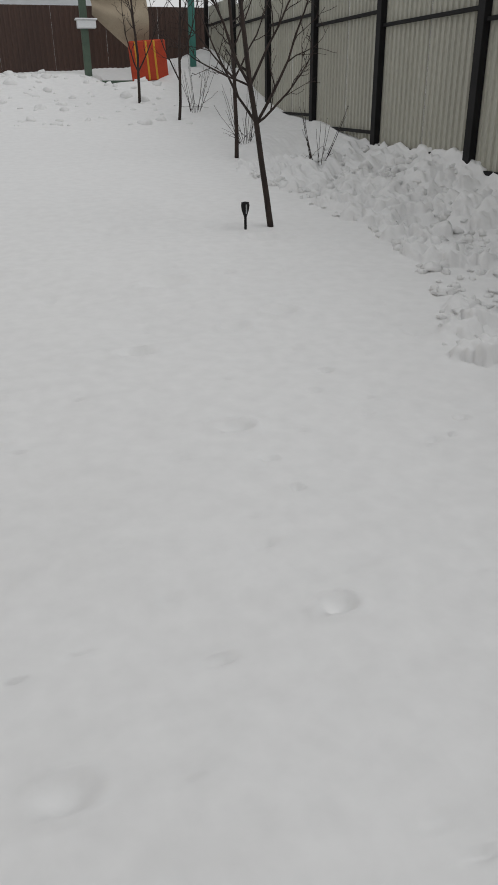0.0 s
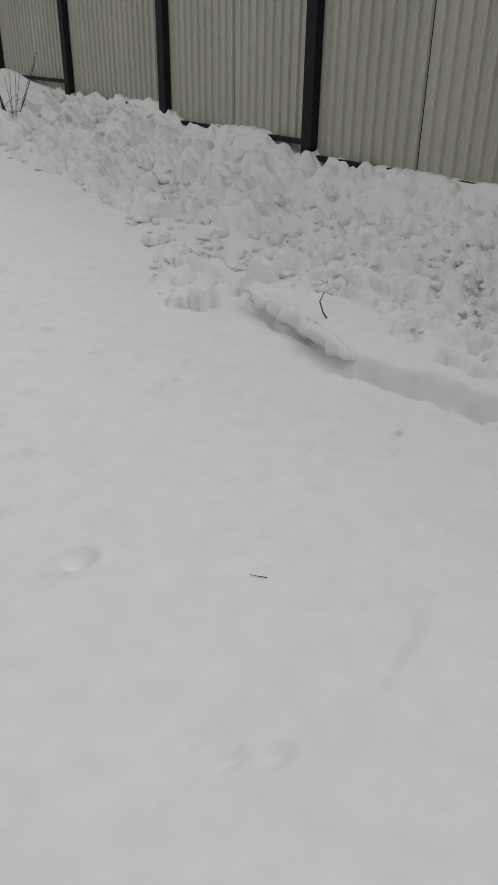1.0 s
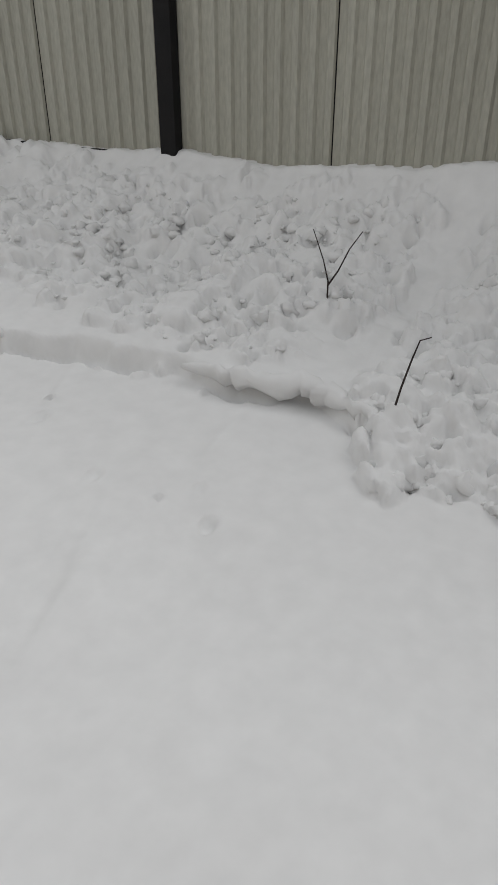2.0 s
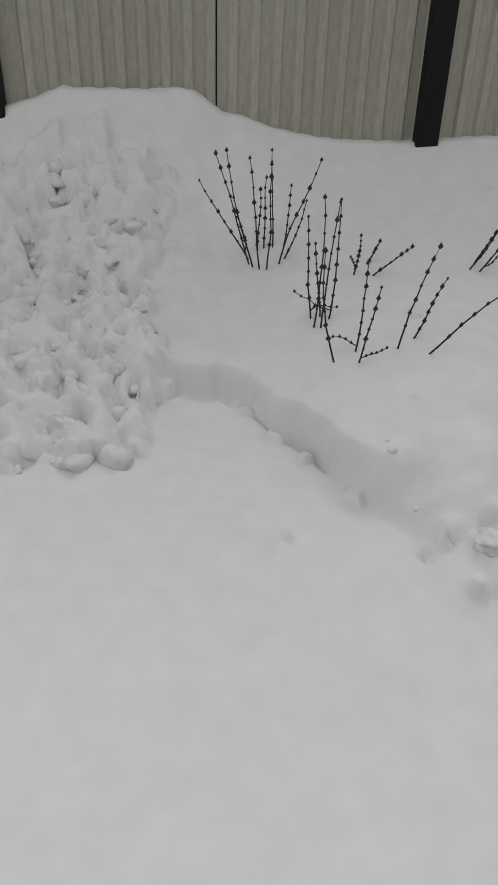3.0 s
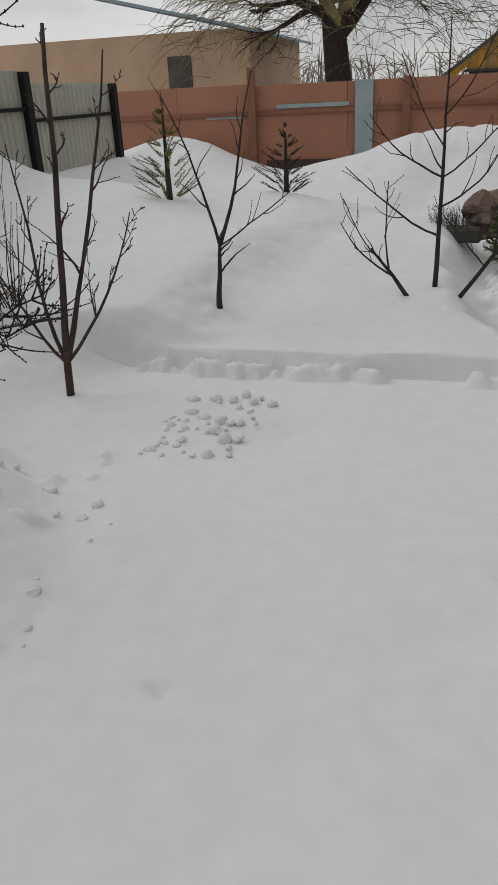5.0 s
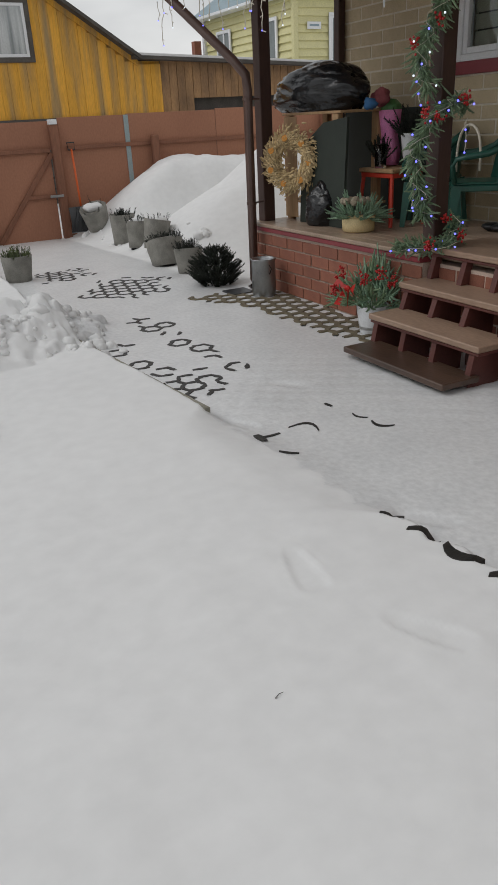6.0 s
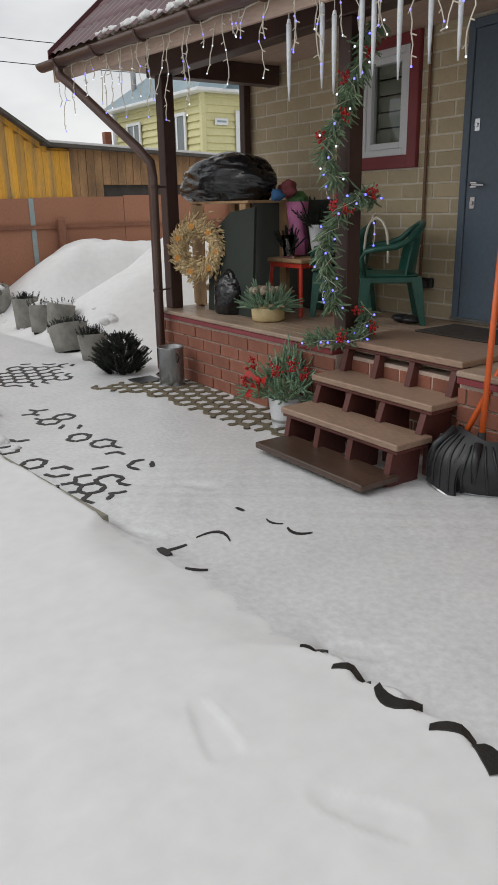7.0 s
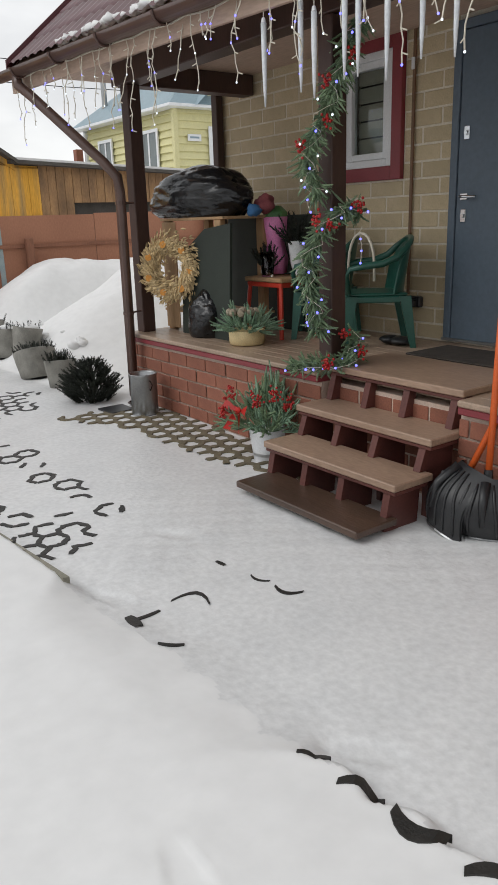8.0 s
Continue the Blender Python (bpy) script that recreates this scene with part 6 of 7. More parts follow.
def bag_shape(lx, ly, lz, seed, folds=7):
    """A filled film sack resting on z = 0, its skin drawn into long creases."""
    s = Shape()
    nu, nv = 72, 40
    off = Vector((seed * 3.1, seed * 1.7, seed))
    for i in range(nv + 1):
        th = math.pi * i / nv
        for k in range(nu):
            w = 2 * math.pi * k / nu
            d = Vector((math.sin(th) * math.cos(w), math.sin(th) * math.sin(w), math.cos(th)))
            bent = d + 0.35 * noise.noise_vector(d * 1.4 + off)
            crease = abs(noise.noise(Vector((bent.x * 2.0, bent.y * 1.3, bent.z * 6.0)) + off))
            fine = abs(noise.noise(Vector((bent.x * 5, bent.y * 3.5, bent.z * 13)) - off))
            q = 1.02 + 0.15 * noise.noise(d * 1.6 + off) - 0.085 * (1 - crease) ** 7 - 0.022 * (1 - fine) ** 5
            s.v.append((d.x * lx * q, d.y * ly * q, max(d.z * lz * q, -lz * 0.55) + lz * 0.55))
    for i in range(nv):
        for k in range(nu):
            q = (k + 1) % nu
            s.f.append((i * nu + k, (i + 1) * nu + k, (i + 1) * nu + q, i * nu + q))
    return s


rb = thing("rubbish_bag", "large crumpled black rubbish bag lying on the rack", "bag", 4.20, 6.60, F + 0.955)
part("sack", bag_shape(0.30, 0.66, 0.27, 3), BAG, rb, smooth=True)
part("knot", Shape().blob((-0.05, 0.66, 0.10), 0.07, 5, 0.4, 0.8, 14, 10), BAG, rb, smooth=True)
rb2 = thing("floor_bag", "filled black bag standing on the porch floor", "bag", 3.96, 6.20, F)
part("sack", bag_shape(0.16, 0.20, 0.24, 9), BAG, rb2, smooth=True)
part("white_bundle", Shape().blob((0.02, 0.0, 0.37), 0.06, 6, 0.3), WHITE, rb2, "pale bundle poking out")
solid("cloth_bundle", Shape().blob((0, 0, 0.08), 0.08, 7, 0.3, 0.9, 16, 12), mat("faded_red_cloth", rgb("8a4a4e"), rgb("6a383c"), rough=0.9, scale=10, var=0.6, bump=0.3), "faded red cloth bundle on the rack", "cloth", smooth=True, at=pose(4.36, 5.93, F + 0.955))
solid("blue_pouch", Shape().blob((0, 0, 0.05), 0.055, 8, 0.3, 0.9, 14, 10), mat("blue_cloth", rgb("3b6c9c"), rgb("2c5278"), rough=0.8, scale=10, var=0.6, bump=0.3), "small blue pouch on the rack edge", "pouch", smooth=True, at=pose(4.24, 5.90, F + 0.94))

# straw wreath
wr = thing("dried_wreath", "round wreath of dried leaves with orange slices hung on the rack", "wreath", 3.84, 6.54, 1.17, 32)
rnd = random.Random(91)
s = Shape()
for k in range(1500):
    a, q = rnd.uniform(0, 6.283), 0.185 + rnd.gauss(0, 0.045)
    p = Vector((-0.055 * math.cos((q - 0.185) * 16) - rnd.uniform(0, 0.03), q * math.cos(a), q * math.sin(a)))
    aa = a + rnd.gauss(0.9, 0.45)
    d = Vector((rnd.uniform(-0.45, 0.05), math.cos(aa), math.sin(aa))).normalized()
    n = d.cross(Vector((1, rnd.gauss(0, 0.5), rnd.gauss(0, 0.5)))).normalized()
    up = n.cross(d)
    ln, w = rnd.uniform(0.035, 0.07), rnd.uniform(0.007, 0.013)
    s.add([p, p + d * ln * 0.45 + n * w, p + d * ln, p + d * ln * 0.45 - n * w, p + d * ln * 0.45 + up * w * 0.9, p + d * ln * 0.45 - up * w * 0.9], [(0, 1, 4), (1, 2, 4), (2, 3, 4), (3, 0, 4), (1, 0, 5), (2, 1, 5), (3, 2, 5), (0, 3, 5)])
tagged(part("leaves", s, STRAW, wr), kind="stuff")
part("ring", Shape().tube([(-0.0, 0.17 * math.cos(k * 0.3142), 0.17 * math.sin(k * 0.3142)) for k in range(21)], 0.05, 7), STRAW, wr)
for k in range(7):
    a = 0.5 + k * 0.9
    part("orange_slice", Shape().lathe([(0, 0), (0.028, 0), (0.03, 0.006), (0, 0.01)], 12, m=pose(-0.085, 0.2 * math.cos(a), 0.2 * math.sin(a), 0, -80, 0)), DRIEDORANGE, wr)

# stool and what stands on it
st = thing("red_stool", "red metal stool with pale wooden top", "stool", 4.40, 5.80, F)
part("seat", Shape().box(-0.18, 0.18, -0.24, 0.24, 0.44, 0.475, 0.008), RAWWOOD, st)
part("apron", Shape().box(-0.165, 0.165, -0.22, 0.22, 0.40, 0.438, 0.004), REDST, st)
for x in (-1, 1):
    for y in (-1, 1):
        part("leg", Shape().tube([(x * 0.15, y * 0.20, 0.41), (x * 0.18, y * 0.235, 0)], 0.018, 8), REDST, st)
SZ = F + 0.476
pk = thing("pink_bag", "half-empty pink plastic soil bag with green top", "bag", 4.50, 5.98, SZ)
part("sack", Shape().lathe([(0.0, 0), (0.10, 0.01), (0.11, 0.12), (0.075, 0.25), (0.095, 0.38), (0.10, 0.46), (0.05, 0.53)], 16, wob=0.08), PINK, pk, smooth=True)
part("top_band", Shape().lathe([(0.101, 0.46), (0.096, 0.50), (0.055, 0.545), (0.0, 0.55)], 16, wob=0.08), mat("green_print", rgb("4f7f4a"), rgb("3f6a3c"), rough=0.4, scale=9, var=0.4), pk)
for k in range(3):
    part("print_bar", Shape().box(-0.116, -0.111, -0.05, 0.05 - 0.02 * k, 0.05 + 0.03 * k, 0.062 + 0.03 * k), WHITE, pk)


def sprigs(parent, n, r, z0, z1, ln, mat_, seed, name="greenery", needle=0.03, per=44, w=0.006, flat=0.5):
    """A bunch of fir sprigs fanning out."""
    rnd = random.Random(seed)
    s = Shape()
    for k in range(n):
        a, q = rnd.uniform(0, 6.283), rnd.uniform(0.1, 1.0)
        p0 = Vector((0.15 * r * math.cos(a), 0.15 * r * math.sin(a), z0))
        p1 = Vector((r * q * math.cos(a), r * q * math.sin(a), z0 + (z1 - z0) * (1 - flat * q) * rnd.uniform(0.6, 1.1)))
        s.tube([p0, p1], [0.004, 0.002], 3, cap=False)
        needles(s, p0.lerp(p1, 0.25), p1, per, needle, w, rnd, 0.75)
    return tagged(part(name, s, mat_, parent), kind="stuff")


def fir_shoot(s, p0, p1, r, rnd, n=26):
    """A plump fir shoot: a tapered core set closely with short needles."""
    p0, p1 = Vector(p0), Vector(p1)
    m = p0.lerp(p1, 0.5) + Vector((rnd.gauss(0, 0.006), rnd.gauss(0, 0.006), rnd.gauss(0, 0.006)))
    s.tube([p0, m, p1], [0.4 * r, 0.62 * r, 0.2 * r], 5)
    needles(s, p0, m, int(0.9 * n), 1.55 * r, 0.17 * r, rnd, 0.95)
    needles(s, m, p1, int(0.9 * n), 1.5 * r, 0.17 * r, rnd, 0.8)


gv = thing("glass_vase", "clear glass vase with conifer sprigs", "vase", 4.30, 5.83, SZ)
part("glass", Shape().lathe([(0.0, 0.0), (0.045, 0.0), (0.05, 0.02), (0.062, 0.19), (0.059, 0.19), (0.046, 0.02), (0, 0.015)], 16), GLASS, gv, smooth=True)
sprigs(gv, 22, 0.16, 0.05, 0.34, 0, DARKBUSH, 92, needle=0.03)
wv = thing("white_vase", "white footed plastic vase with dark greenery", "vase", 4.50, 5.70, SZ)
part("body", Shape().lathe([(0.0, 0.0), (0.05, 0.0), (0.052, 0.012), (0.035, 0.04), (0.05, 0.10), (0.07, 0.26), (0.073, 0.27), (0.06, 0.26), (0.0, 0.24)], 18), WHITE, wv, smooth=True)
sprigs(wv, 30, 0.24, 0.22, 0.56, 0, DARKBUSH, 93, needle=0.035)

bk = thing("fir_basket", "round pale wooden tub with fir sprigs and frosted cones", "flower arrangement", 3.92, 5.62, F)
part("tub", Shape().lathe([(0, 0), (0.12, 0), (0.135, 0.01), (0.14, 0.11), (0.132, 0.115), (0.12, 0.10), (0, 0.095)], 20), mat("pale_tub", rgb("e0cc9c"), rgb("c9b382"), rough=0.6, scale=9, var=0.5, bump=0.05), bk, smooth=True)
rnd = random.Random(94)
s = Shape()
for k in range(90):
    a, q = rnd.uniform(0, 6.283), rnd.uniform(0.12, 0.30)
    p0 = Vector((0.08 * math.cos(a), 0.08 * math.sin(a), 0.11))
    p1 = Vector((q * math.cos(a), q * math.sin(a), 0.34 - 1.0 * (q - 0.08) + rnd.uniform(-0.04, 0.06)))
    fir_shoot(s, p0.lerp(p1, 0.3), p1, 0.015, rnd, 50)
tagged(part("greenery", s, FIRBLUE, bk), kind="stuff")
rnd = random.Random(95)
for k in range(9):
    a, q = k * 0.7, 0.03 + 0.012 * k
    part("cone", Shape().lathe([(0, -0.03), (0.026, -0.015), (0.03, 0.005), (0.02, 0.025), (0, 0.036)], 9, m=pose(-0.06 + q * math.cos(a), q * math.sin(a), 0.24 + 0.02 * rnd.random(), rnd.uniform(-40, 40), rnd.uniform(-40, 40), 0), wob=0.08), CONEM, bk)

# fir pot with a red bow before the porch
fp = thing("fir_pot", "white pot of fir branches with red bow beside steps", "flower pot", 3.45, 4.78, ground_z(3.45, 4.78) - 0.004)
part("pot", Shape().lathe([(0, 0), (0.09, 0), (0.095, 0.01), (0.125, 0.22), (0.12, 0.22), (0.10, 0.04), (0, 0.04)], 18), WHITE, fp, smooth=True)
rnd = random.Random(96)
for k in range(64):
    a, q = rnd.uniform(0, 6.283), 0.36 * rnd.random() ** 0.7
    p1 = Vector((q * math.cos(a), q * math.sin(a), 0.60 - 0.85 * q + rnd.uniform(-0.10, 0.12)))
    p0 = Vector((0.06 * math.cos(a), 0.06 * math.sin(a), 0.2))
    s = Shape().tube([p0, p1], [0.006, 0.004], 5)
    d = p1 - p0
    fir_shoot(s, p0.lerp(p1, 0.45), p1, 0.015, rnd, 60)
    for m in range(4):
        b = p0.lerp(p1, rnd.uniform(0.3, 0.75))
        side = d.cross(Vector((rnd.gauss(0, 1), rnd.gauss(0, 1), rnd.gauss(0, 1)))).normalized()
        fir_shoot(s, b, b + (d.normalized() * 0.8 + side * 0.7) * rnd.uniform(0.05, 0.11), 0.012, rnd, 30)
    part("fir_branch", s, FIRBLUE if k % 2 else FIR, fp)
bow = Shape()
for sx in (-1, 1):
    bow.add([(-0.16, 0, 0.40), (-0.20, sx * 0.13, 0.46), (-0.24, sx * 0.15, 0.40), (-0.20, sx * 0.12, 0.35), (-0.18, sx * 0.02, 0.39)], [(0, 1, 2, 4), (4, 2, 3)])
    bow.add([(-0.17, 0, 0.39), (-0.22, sx * 0.04, 0.37), (-0.26, sx * 0.10, 0.26), (-0.23, sx * 0.05, 0.25)], [(0, 1, 2, 3)])
bow.blob((-0.19, 0, 0.40), 0.025, 3, 0.1)
bow.v = [(0.9 * x - 0.02, 0.9 * y + 0.06, 0.36 + 0.9 * (z - 0.40)) for x, y, z in bow.v]
part("bow", bow, RIBBON, fp)


def berries(parent, c, n, r, seed):
    rnd = random.Random(seed)
    s = Shape()
    for k in range(n):
        s.blob((c[0] + rnd.gauss(0, r), c[1] + rnd.gauss(0, r), c[2] + rnd.gauss(0, r * 1.3)), 0.009, k, 0.05, 1, 6, 4)
    return tagged(part("berry_spray", s, BERRY, parent, smooth=True), kind="stuff")


for k, c in enumerate(((-0.18, -0.14, 0.46), (-0.02, -0.26, 0.42), (-0.22, 0.10, 0.48), (-0.10, -0.22, 0.50), (-0.24, 0.16, 0.34))):
    berries(fp, c, 26, 0.020, 100 + k)

# fir garland wound round the porch post, down to the floor
ga = thing("fir_garland", "fir garland with red berries and blue lights wound on the post", "garland", 3.74, 4.46, F)
rnd = random.Random(97)


def round_post(s, f, z):
    """A place beside (s) and before (f) the post, at height z."""
    return Vector((0.79 * s - 0.67 * f, -0.61 * s - 0.74 * f, z))


def swag(knots, n):
    """A smooth run through a few places round the post."""
    k = np.linspace(0, len(knots) - 1, n)
    cols = [np.interp(k, range(len(knots)), [q[c] for q in knots]) for c in range(3)]
    return [round_post(*q) for q in zip(*cols)]


RUNS = (("upper_garland", swag(((0.14, 0.06, 1.98), (0.08, 0.12, 1.80), (0.0, 0.15, 1.58), (-0.10, 0.13, 1.38), (-0.15, 0.10, 1.22), (-0.09, 0.10, 1.06)), 26), 0.105, 17),
        ("middle_garland", swag(((0.17, -0.02, 0.93), (0.08, 0.11, 0.98), (-0.05, 0.14, 0.88), (-0.14, 0.12, 0.72), (-0.15, 0.11, 0.54), (-0.10, 0.11, 0.38), (-0.08, 0.11, 0.26)), 26), 0.105, 17),
        ("lower_garland", swag(((0.12, 0.04, 0.24), (0.14, 0.08, 0.12), (0.09, 0.16, 0.06), (-0.03, 0.22, 0.05), (-0.13, 0.24, 0.06), (-0.22, 0.22, 0.05)), 18), 0.085, 16))
for name, pts, reach, many in RUNS:
    s = Shape().tube(pts, 0.012, 5)
    for p, q in zip(pts[:-1], pts[1:]):
        run = (q - p).normalized()
        for j in range(many):
            d = (run * 0.7 + Vector((rnd.gauss(0, 0.7) - 0.25, rnd.gauss(0, 0.7) - 0.25, rnd.gauss(0, 0.5) - (0.35 if p.z > 0.3 else -0.35)))).normalized()
            b = p.lerp(q, rnd.random())
            fir_shoot(s, b + d * 0.015, b + d * rnd.uniform(0.7, 1.35) * reach, 0.0115, rnd, 34)
    tagged(part(name, s, FIR, ga), kind="stuff")
for k, (run, at) in enumerate(((0, 6), (0, 9), (0, 14), (0, 18), (1, 3), (1, 8), (1, 9), (2, 1), (2, 4), (2, 9), (2, 12))):
    berries(ga, RUNS[run][1][at] + round_post(0.05 * (-1) ** k, 0.08, 0.02), 18, 0.016, 200 + k)
for run, (name, pts, reach, many) in enumerate(RUNS):
    part("light_wire", Shape().tube([p + round_post(0.05 * math.sin(k * 1.3), 0.075 + 0.02 * math.sin(k), 0.01 * math.cos(k * 2)) for k, p in enumerate(pts)], 0.0016, 4), LEDW, ga)
    for k in range(1, len(pts), 2):
        part("led", Shape().blob(pts[k] + round_post(0.07 * math.sin(k * 2.1), 0.10, 0.0), 0.0075, k, 0, 1, 6, 4), LEDB if run or k % 3 == 0 else LEDC, ga)
for k in range(3):
    top = round_post((-0.14, 0.17, -0.16)[k], 0.12, (1.16, 0.86, 0.5)[k])
    drop = [top + Vector((rnd.gauss(0, 0.01), rnd.gauss(0, 0.012), -0.035 * j)) for j in range(7)]
    loose = part("loose_wire", Shape().tube(drop, 0.003, 4), LEDW, ga)
    for j in (2, 4, 6):
        part("led", Shape().blob(drop[j], 0.007, j, 0, 1, 6, 4), LEDB, loose)

# plastic armchairs
def armchair(x, y, rz, label):
    t = thing("plastic_armchair", label, "chair", x, y, F, rz, group="green plastic armchairs on the porch")
    t.scale = (0.92, 0.92, 0.92)
    seat = Shape().box(-0.24, 0.22, -0.23, 0.23, 0.40, 0.425, 0.01)
    part("seat", seat, DARKGREEN, t)
    b = Shape()
    nb = 14
    for side in (0, 1):
        for i in range(nb + 1):
            a = math.pi * (i / nb)
            cy, zt = -0.27 * math.cos(a), 0.42 + 0.40 * math.sin(a) ** 0.55
            for z in (0.42, zt):
                b.v.append((0.20 + 0.14 * (z - 0.42) - 0.10 * (cy / 0.27) ** 2 + 0.014 * side, cy, z))
    w = 2 * (nb + 1)
    for i in range(nb):
        b.f += [(2 * i, 2 * i + 2, 2 * i + 3, 2 * i + 1), (w + 2 * i + 1, w + 2 * i + 3, w + 2 * i + 2, w + 2 * i), (2 * i + 1, 2 * i + 3, w + 2 * i + 3, w + 2 * i + 1)]
    part("backrest", b, DARKGREEN, t, smooth=True)
    half = [(-0.23, 0.25, 0.42), (-0.255, 0.275, 0.56), (-0.23, 0.285, 0.615), (-0.12, 0.29, 0.635), (0.02, 0.285, 0.65), (0.12, 0.275, 0.69), (0.19, 0.25, 0.755), (0.235, 0.19, 0.80), (0.255, 0.10, 0.825)]
    rim = half + [(0.26, 0.0, 0.832)] + [(x, -y, z) for x, y, z in half[::-1]]
    part("rim", Shape().tube(rim, [0.020] * 3 + [0.027] * 4 + [0.022] * 5 + [0.027] * 4 + [0.020] * 3, 9), DARKGREEN, t, "rolled rim that runs into both armrests", smooth=True)
    part("apron", Shape().box(-0.245, -0.225, -0.22, 0.22, 0.345, 0.40, 0.008).box(-0.22, 0.22, -0.235, -0.215, 0.35, 0.40, 0.008).box(-0.22, 0.22, 0.215, 0.235, 0.35, 0.40, 0.008), DARKGREEN, t)
    for sy in (-1, 1):
        for a, b in ((-0.21, -0.26), (0.20, 0.27)):
            lg = Shape().add([(a + dx * k, sy * (0.225 + dy * k * 0.9), 0.40) for k in (1,) for dx, dy in ((-0.045, -0.04), (0.045, -0.04), (0.045, 0.02), (-0.045, 0.02))]
                             + [(b + dx, sy * (0.245 + dy), 0) for dx, dy in ((-0.022, -0.02), (0.022, -0.02), (0.022, 0.015), (-0.022, 0.015))],
                             [(0, 1, 5, 4), (1, 2, 6, 5), (2, 3, 7, 6), (3, 0, 4, 7), (4, 5, 6, 7), (3, 2, 1, 0)])
            part("leg", lg, DARKGREEN, t)
    return t


ch = armchair(4.60, 4.92, -40, "dark green plastic armchair beside the entrance wall")
armchair(4.64, 5.50, -48, "dark green plastic armchair behind the post")
# white hose loop over the chair back
solid("white_hose", Shape().tube([(4.60 - 0.006 * k, 5.04 + 0.17 * math.cos(0.26 * k), F + 0.44 + 0.36 * math.sin(0.26 * k) ** 0.7) for k in range(13)], 0.011, 6), LEDW, "white hose looped over the chair", "hose", smooth=True)
DOORMAT = mat("rubber_mat", rgb("4a443f"), rgb("36322e"), rough=0.9, scale=20, fine=150, var=0.6, bump=0.5, bump_d=0.006)
solid("door_mat", Shape().box(4.40, 4.85, 3.66, 4.44, F, F + 0.012, 0.004), DOORMAT, "dark rubber mat before the door", "mat")
slip = thing("black_slippers", "pair of black slippers under the chair", "shoes", 4.66, 4.72, F)
for k in (0, 1):
    part("slipper", Shape().blob((0.0, 0.1 * k, 0.035), 0.09, 41 + k, 0.1, 0.35), BLACKPL, slip, smooth=True)
# cable duct and outdoor socket on the wall
BRONZE = mat("brown_duct", rgb("7a5a42"), rgb("63472f"), rough=0.5, scale=6, var=0.5, bump=0.03)
cd = thing("cable_duct", "brown cable duct with white connector on the brick wall", "cable duct", WX - 0.018, 4.97, 0.95)
part("duct", Shape().box(-0.014, 0.0, -0.012, 0.012, 0, 2.2, 0.002), BRONZE, cd)
part("connector", Shape().box(-0.03, -0.015, -0.014, 0.014, 1.58, 1.66, 0.004), WHITE, cd)
so = thing("wall_socket", "black outdoor socket with plugged cables", "socket", WX - 0.016, 4.90, 0.90)
part("housing", Shape().box(-0.05, 0, -0.08, 0.08, -0.04, 0.04, 0.008), BLACKPL, so)
part("plug", Shape().box(-0.09, -0.051, -0.06, -0.01, -0.03, 0.02, 0.006), BLACKPL, so)
part("cable", Shape().tube([(-0.07, -0.03, -0.03), (-0.06, 0.06, 0.06), (-0.03, 0.10, 0.20), (-0.02, 0.07, 0.3)], 0.005, 5), LEDW, so)

# zinc bin and rubber grate by the downpipe
bn = thing("zinc_bin", "dented galvanised bin against the brick base", "bin", 3.42, 6.42, ground_z(3.42, 6.42) - 0.004)
part("body", Shape().lathe([(0, 0.004), (0.105, 0.0), (0.112, 0.02), (0.112, 0.33), (0.118, 0.34), (0.112, 0.35), (0.105, 0.34), (0.104, 0.03), (0, 0.025)], 22, wob=0.006), ZINC, bn, smooth=True)
part("rim", Shape().tube([(0.114 * math.cos(k * 0.3142), 0.114 * math.sin(k * 0.3142), 0.345) for k in range(21)], 0.006, 6), ZINC, bn, smooth=True)
part("handle", Shape().tube([(0.0, -0.115, 0.30), (0.0, -0.15, 0.27), (0.0, -0.115, 0.22)], 0.005, 5), BLACK, bn)
solid("rubber_mat", Shape().box(3.18, 3.42, 6.60, 6.84, ground_z(3.3, 6.7), ground_z(3.3, 6.7) + 0.014, 0.004), BLACKPL, "small black rubber mat under the downpipe", "mat")

# icicle lamps and light strings along the gutter
def eave(y, dx=0.0, dz=0.0):
    p = TURN @ Vector((3.10 + dx, y, 2.72 + dz))
    return p


ict = thing("icicle_lights", "hanging strings of small blue and white lights along the eave", "string lights", kind="")
pts = [eave(7.8 - 0.15 * k, 0.03, 0.05 - 0.02 * abs(math.sin(k * 1.1))) for k in range(48)]
part("cable", Shape().tube(pts, 0.006, 5), LEDW, ict)
rnd = random.Random(111)
for k in range(56):
    y = 7.72 - 0.110 * k + rnd.uniform(-0.04, 0.04)
    ln = rnd.choice((0.18, 0.28, 0.38, 0.5)) * rnd.uniform(0.8, 1.15)
    p = eave(y, rnd.uniform(-0.02, 0.06), 0.03)
    q = [p]
    seg = max(4, int(ln / 0.05))
    for j in range(seg):
        q.append(q[-1] + Vector((rnd.gauss(0, 0.010), rnd.gauss(0, 0.016), -ln / seg)))
    s = Shape().tube(q, 0.0036, 4)
    for j in range(1, seg + 1, 2):
        s.tube([q[j], q[j] + Vector((rnd.gauss(0, 0.01), rnd.choice((-1, 1)) * 0.028, -0.012))], 0.0035, 4)
    dr = part("light_drop", s, LEDW, ict)
    for j in (seg // 2, seg):
        part("led", Shape().blob(q[j], 0.0062, j, 0, 1, 6, 4), LEDB if rnd.random() < 0.6 else LEDC, dr)
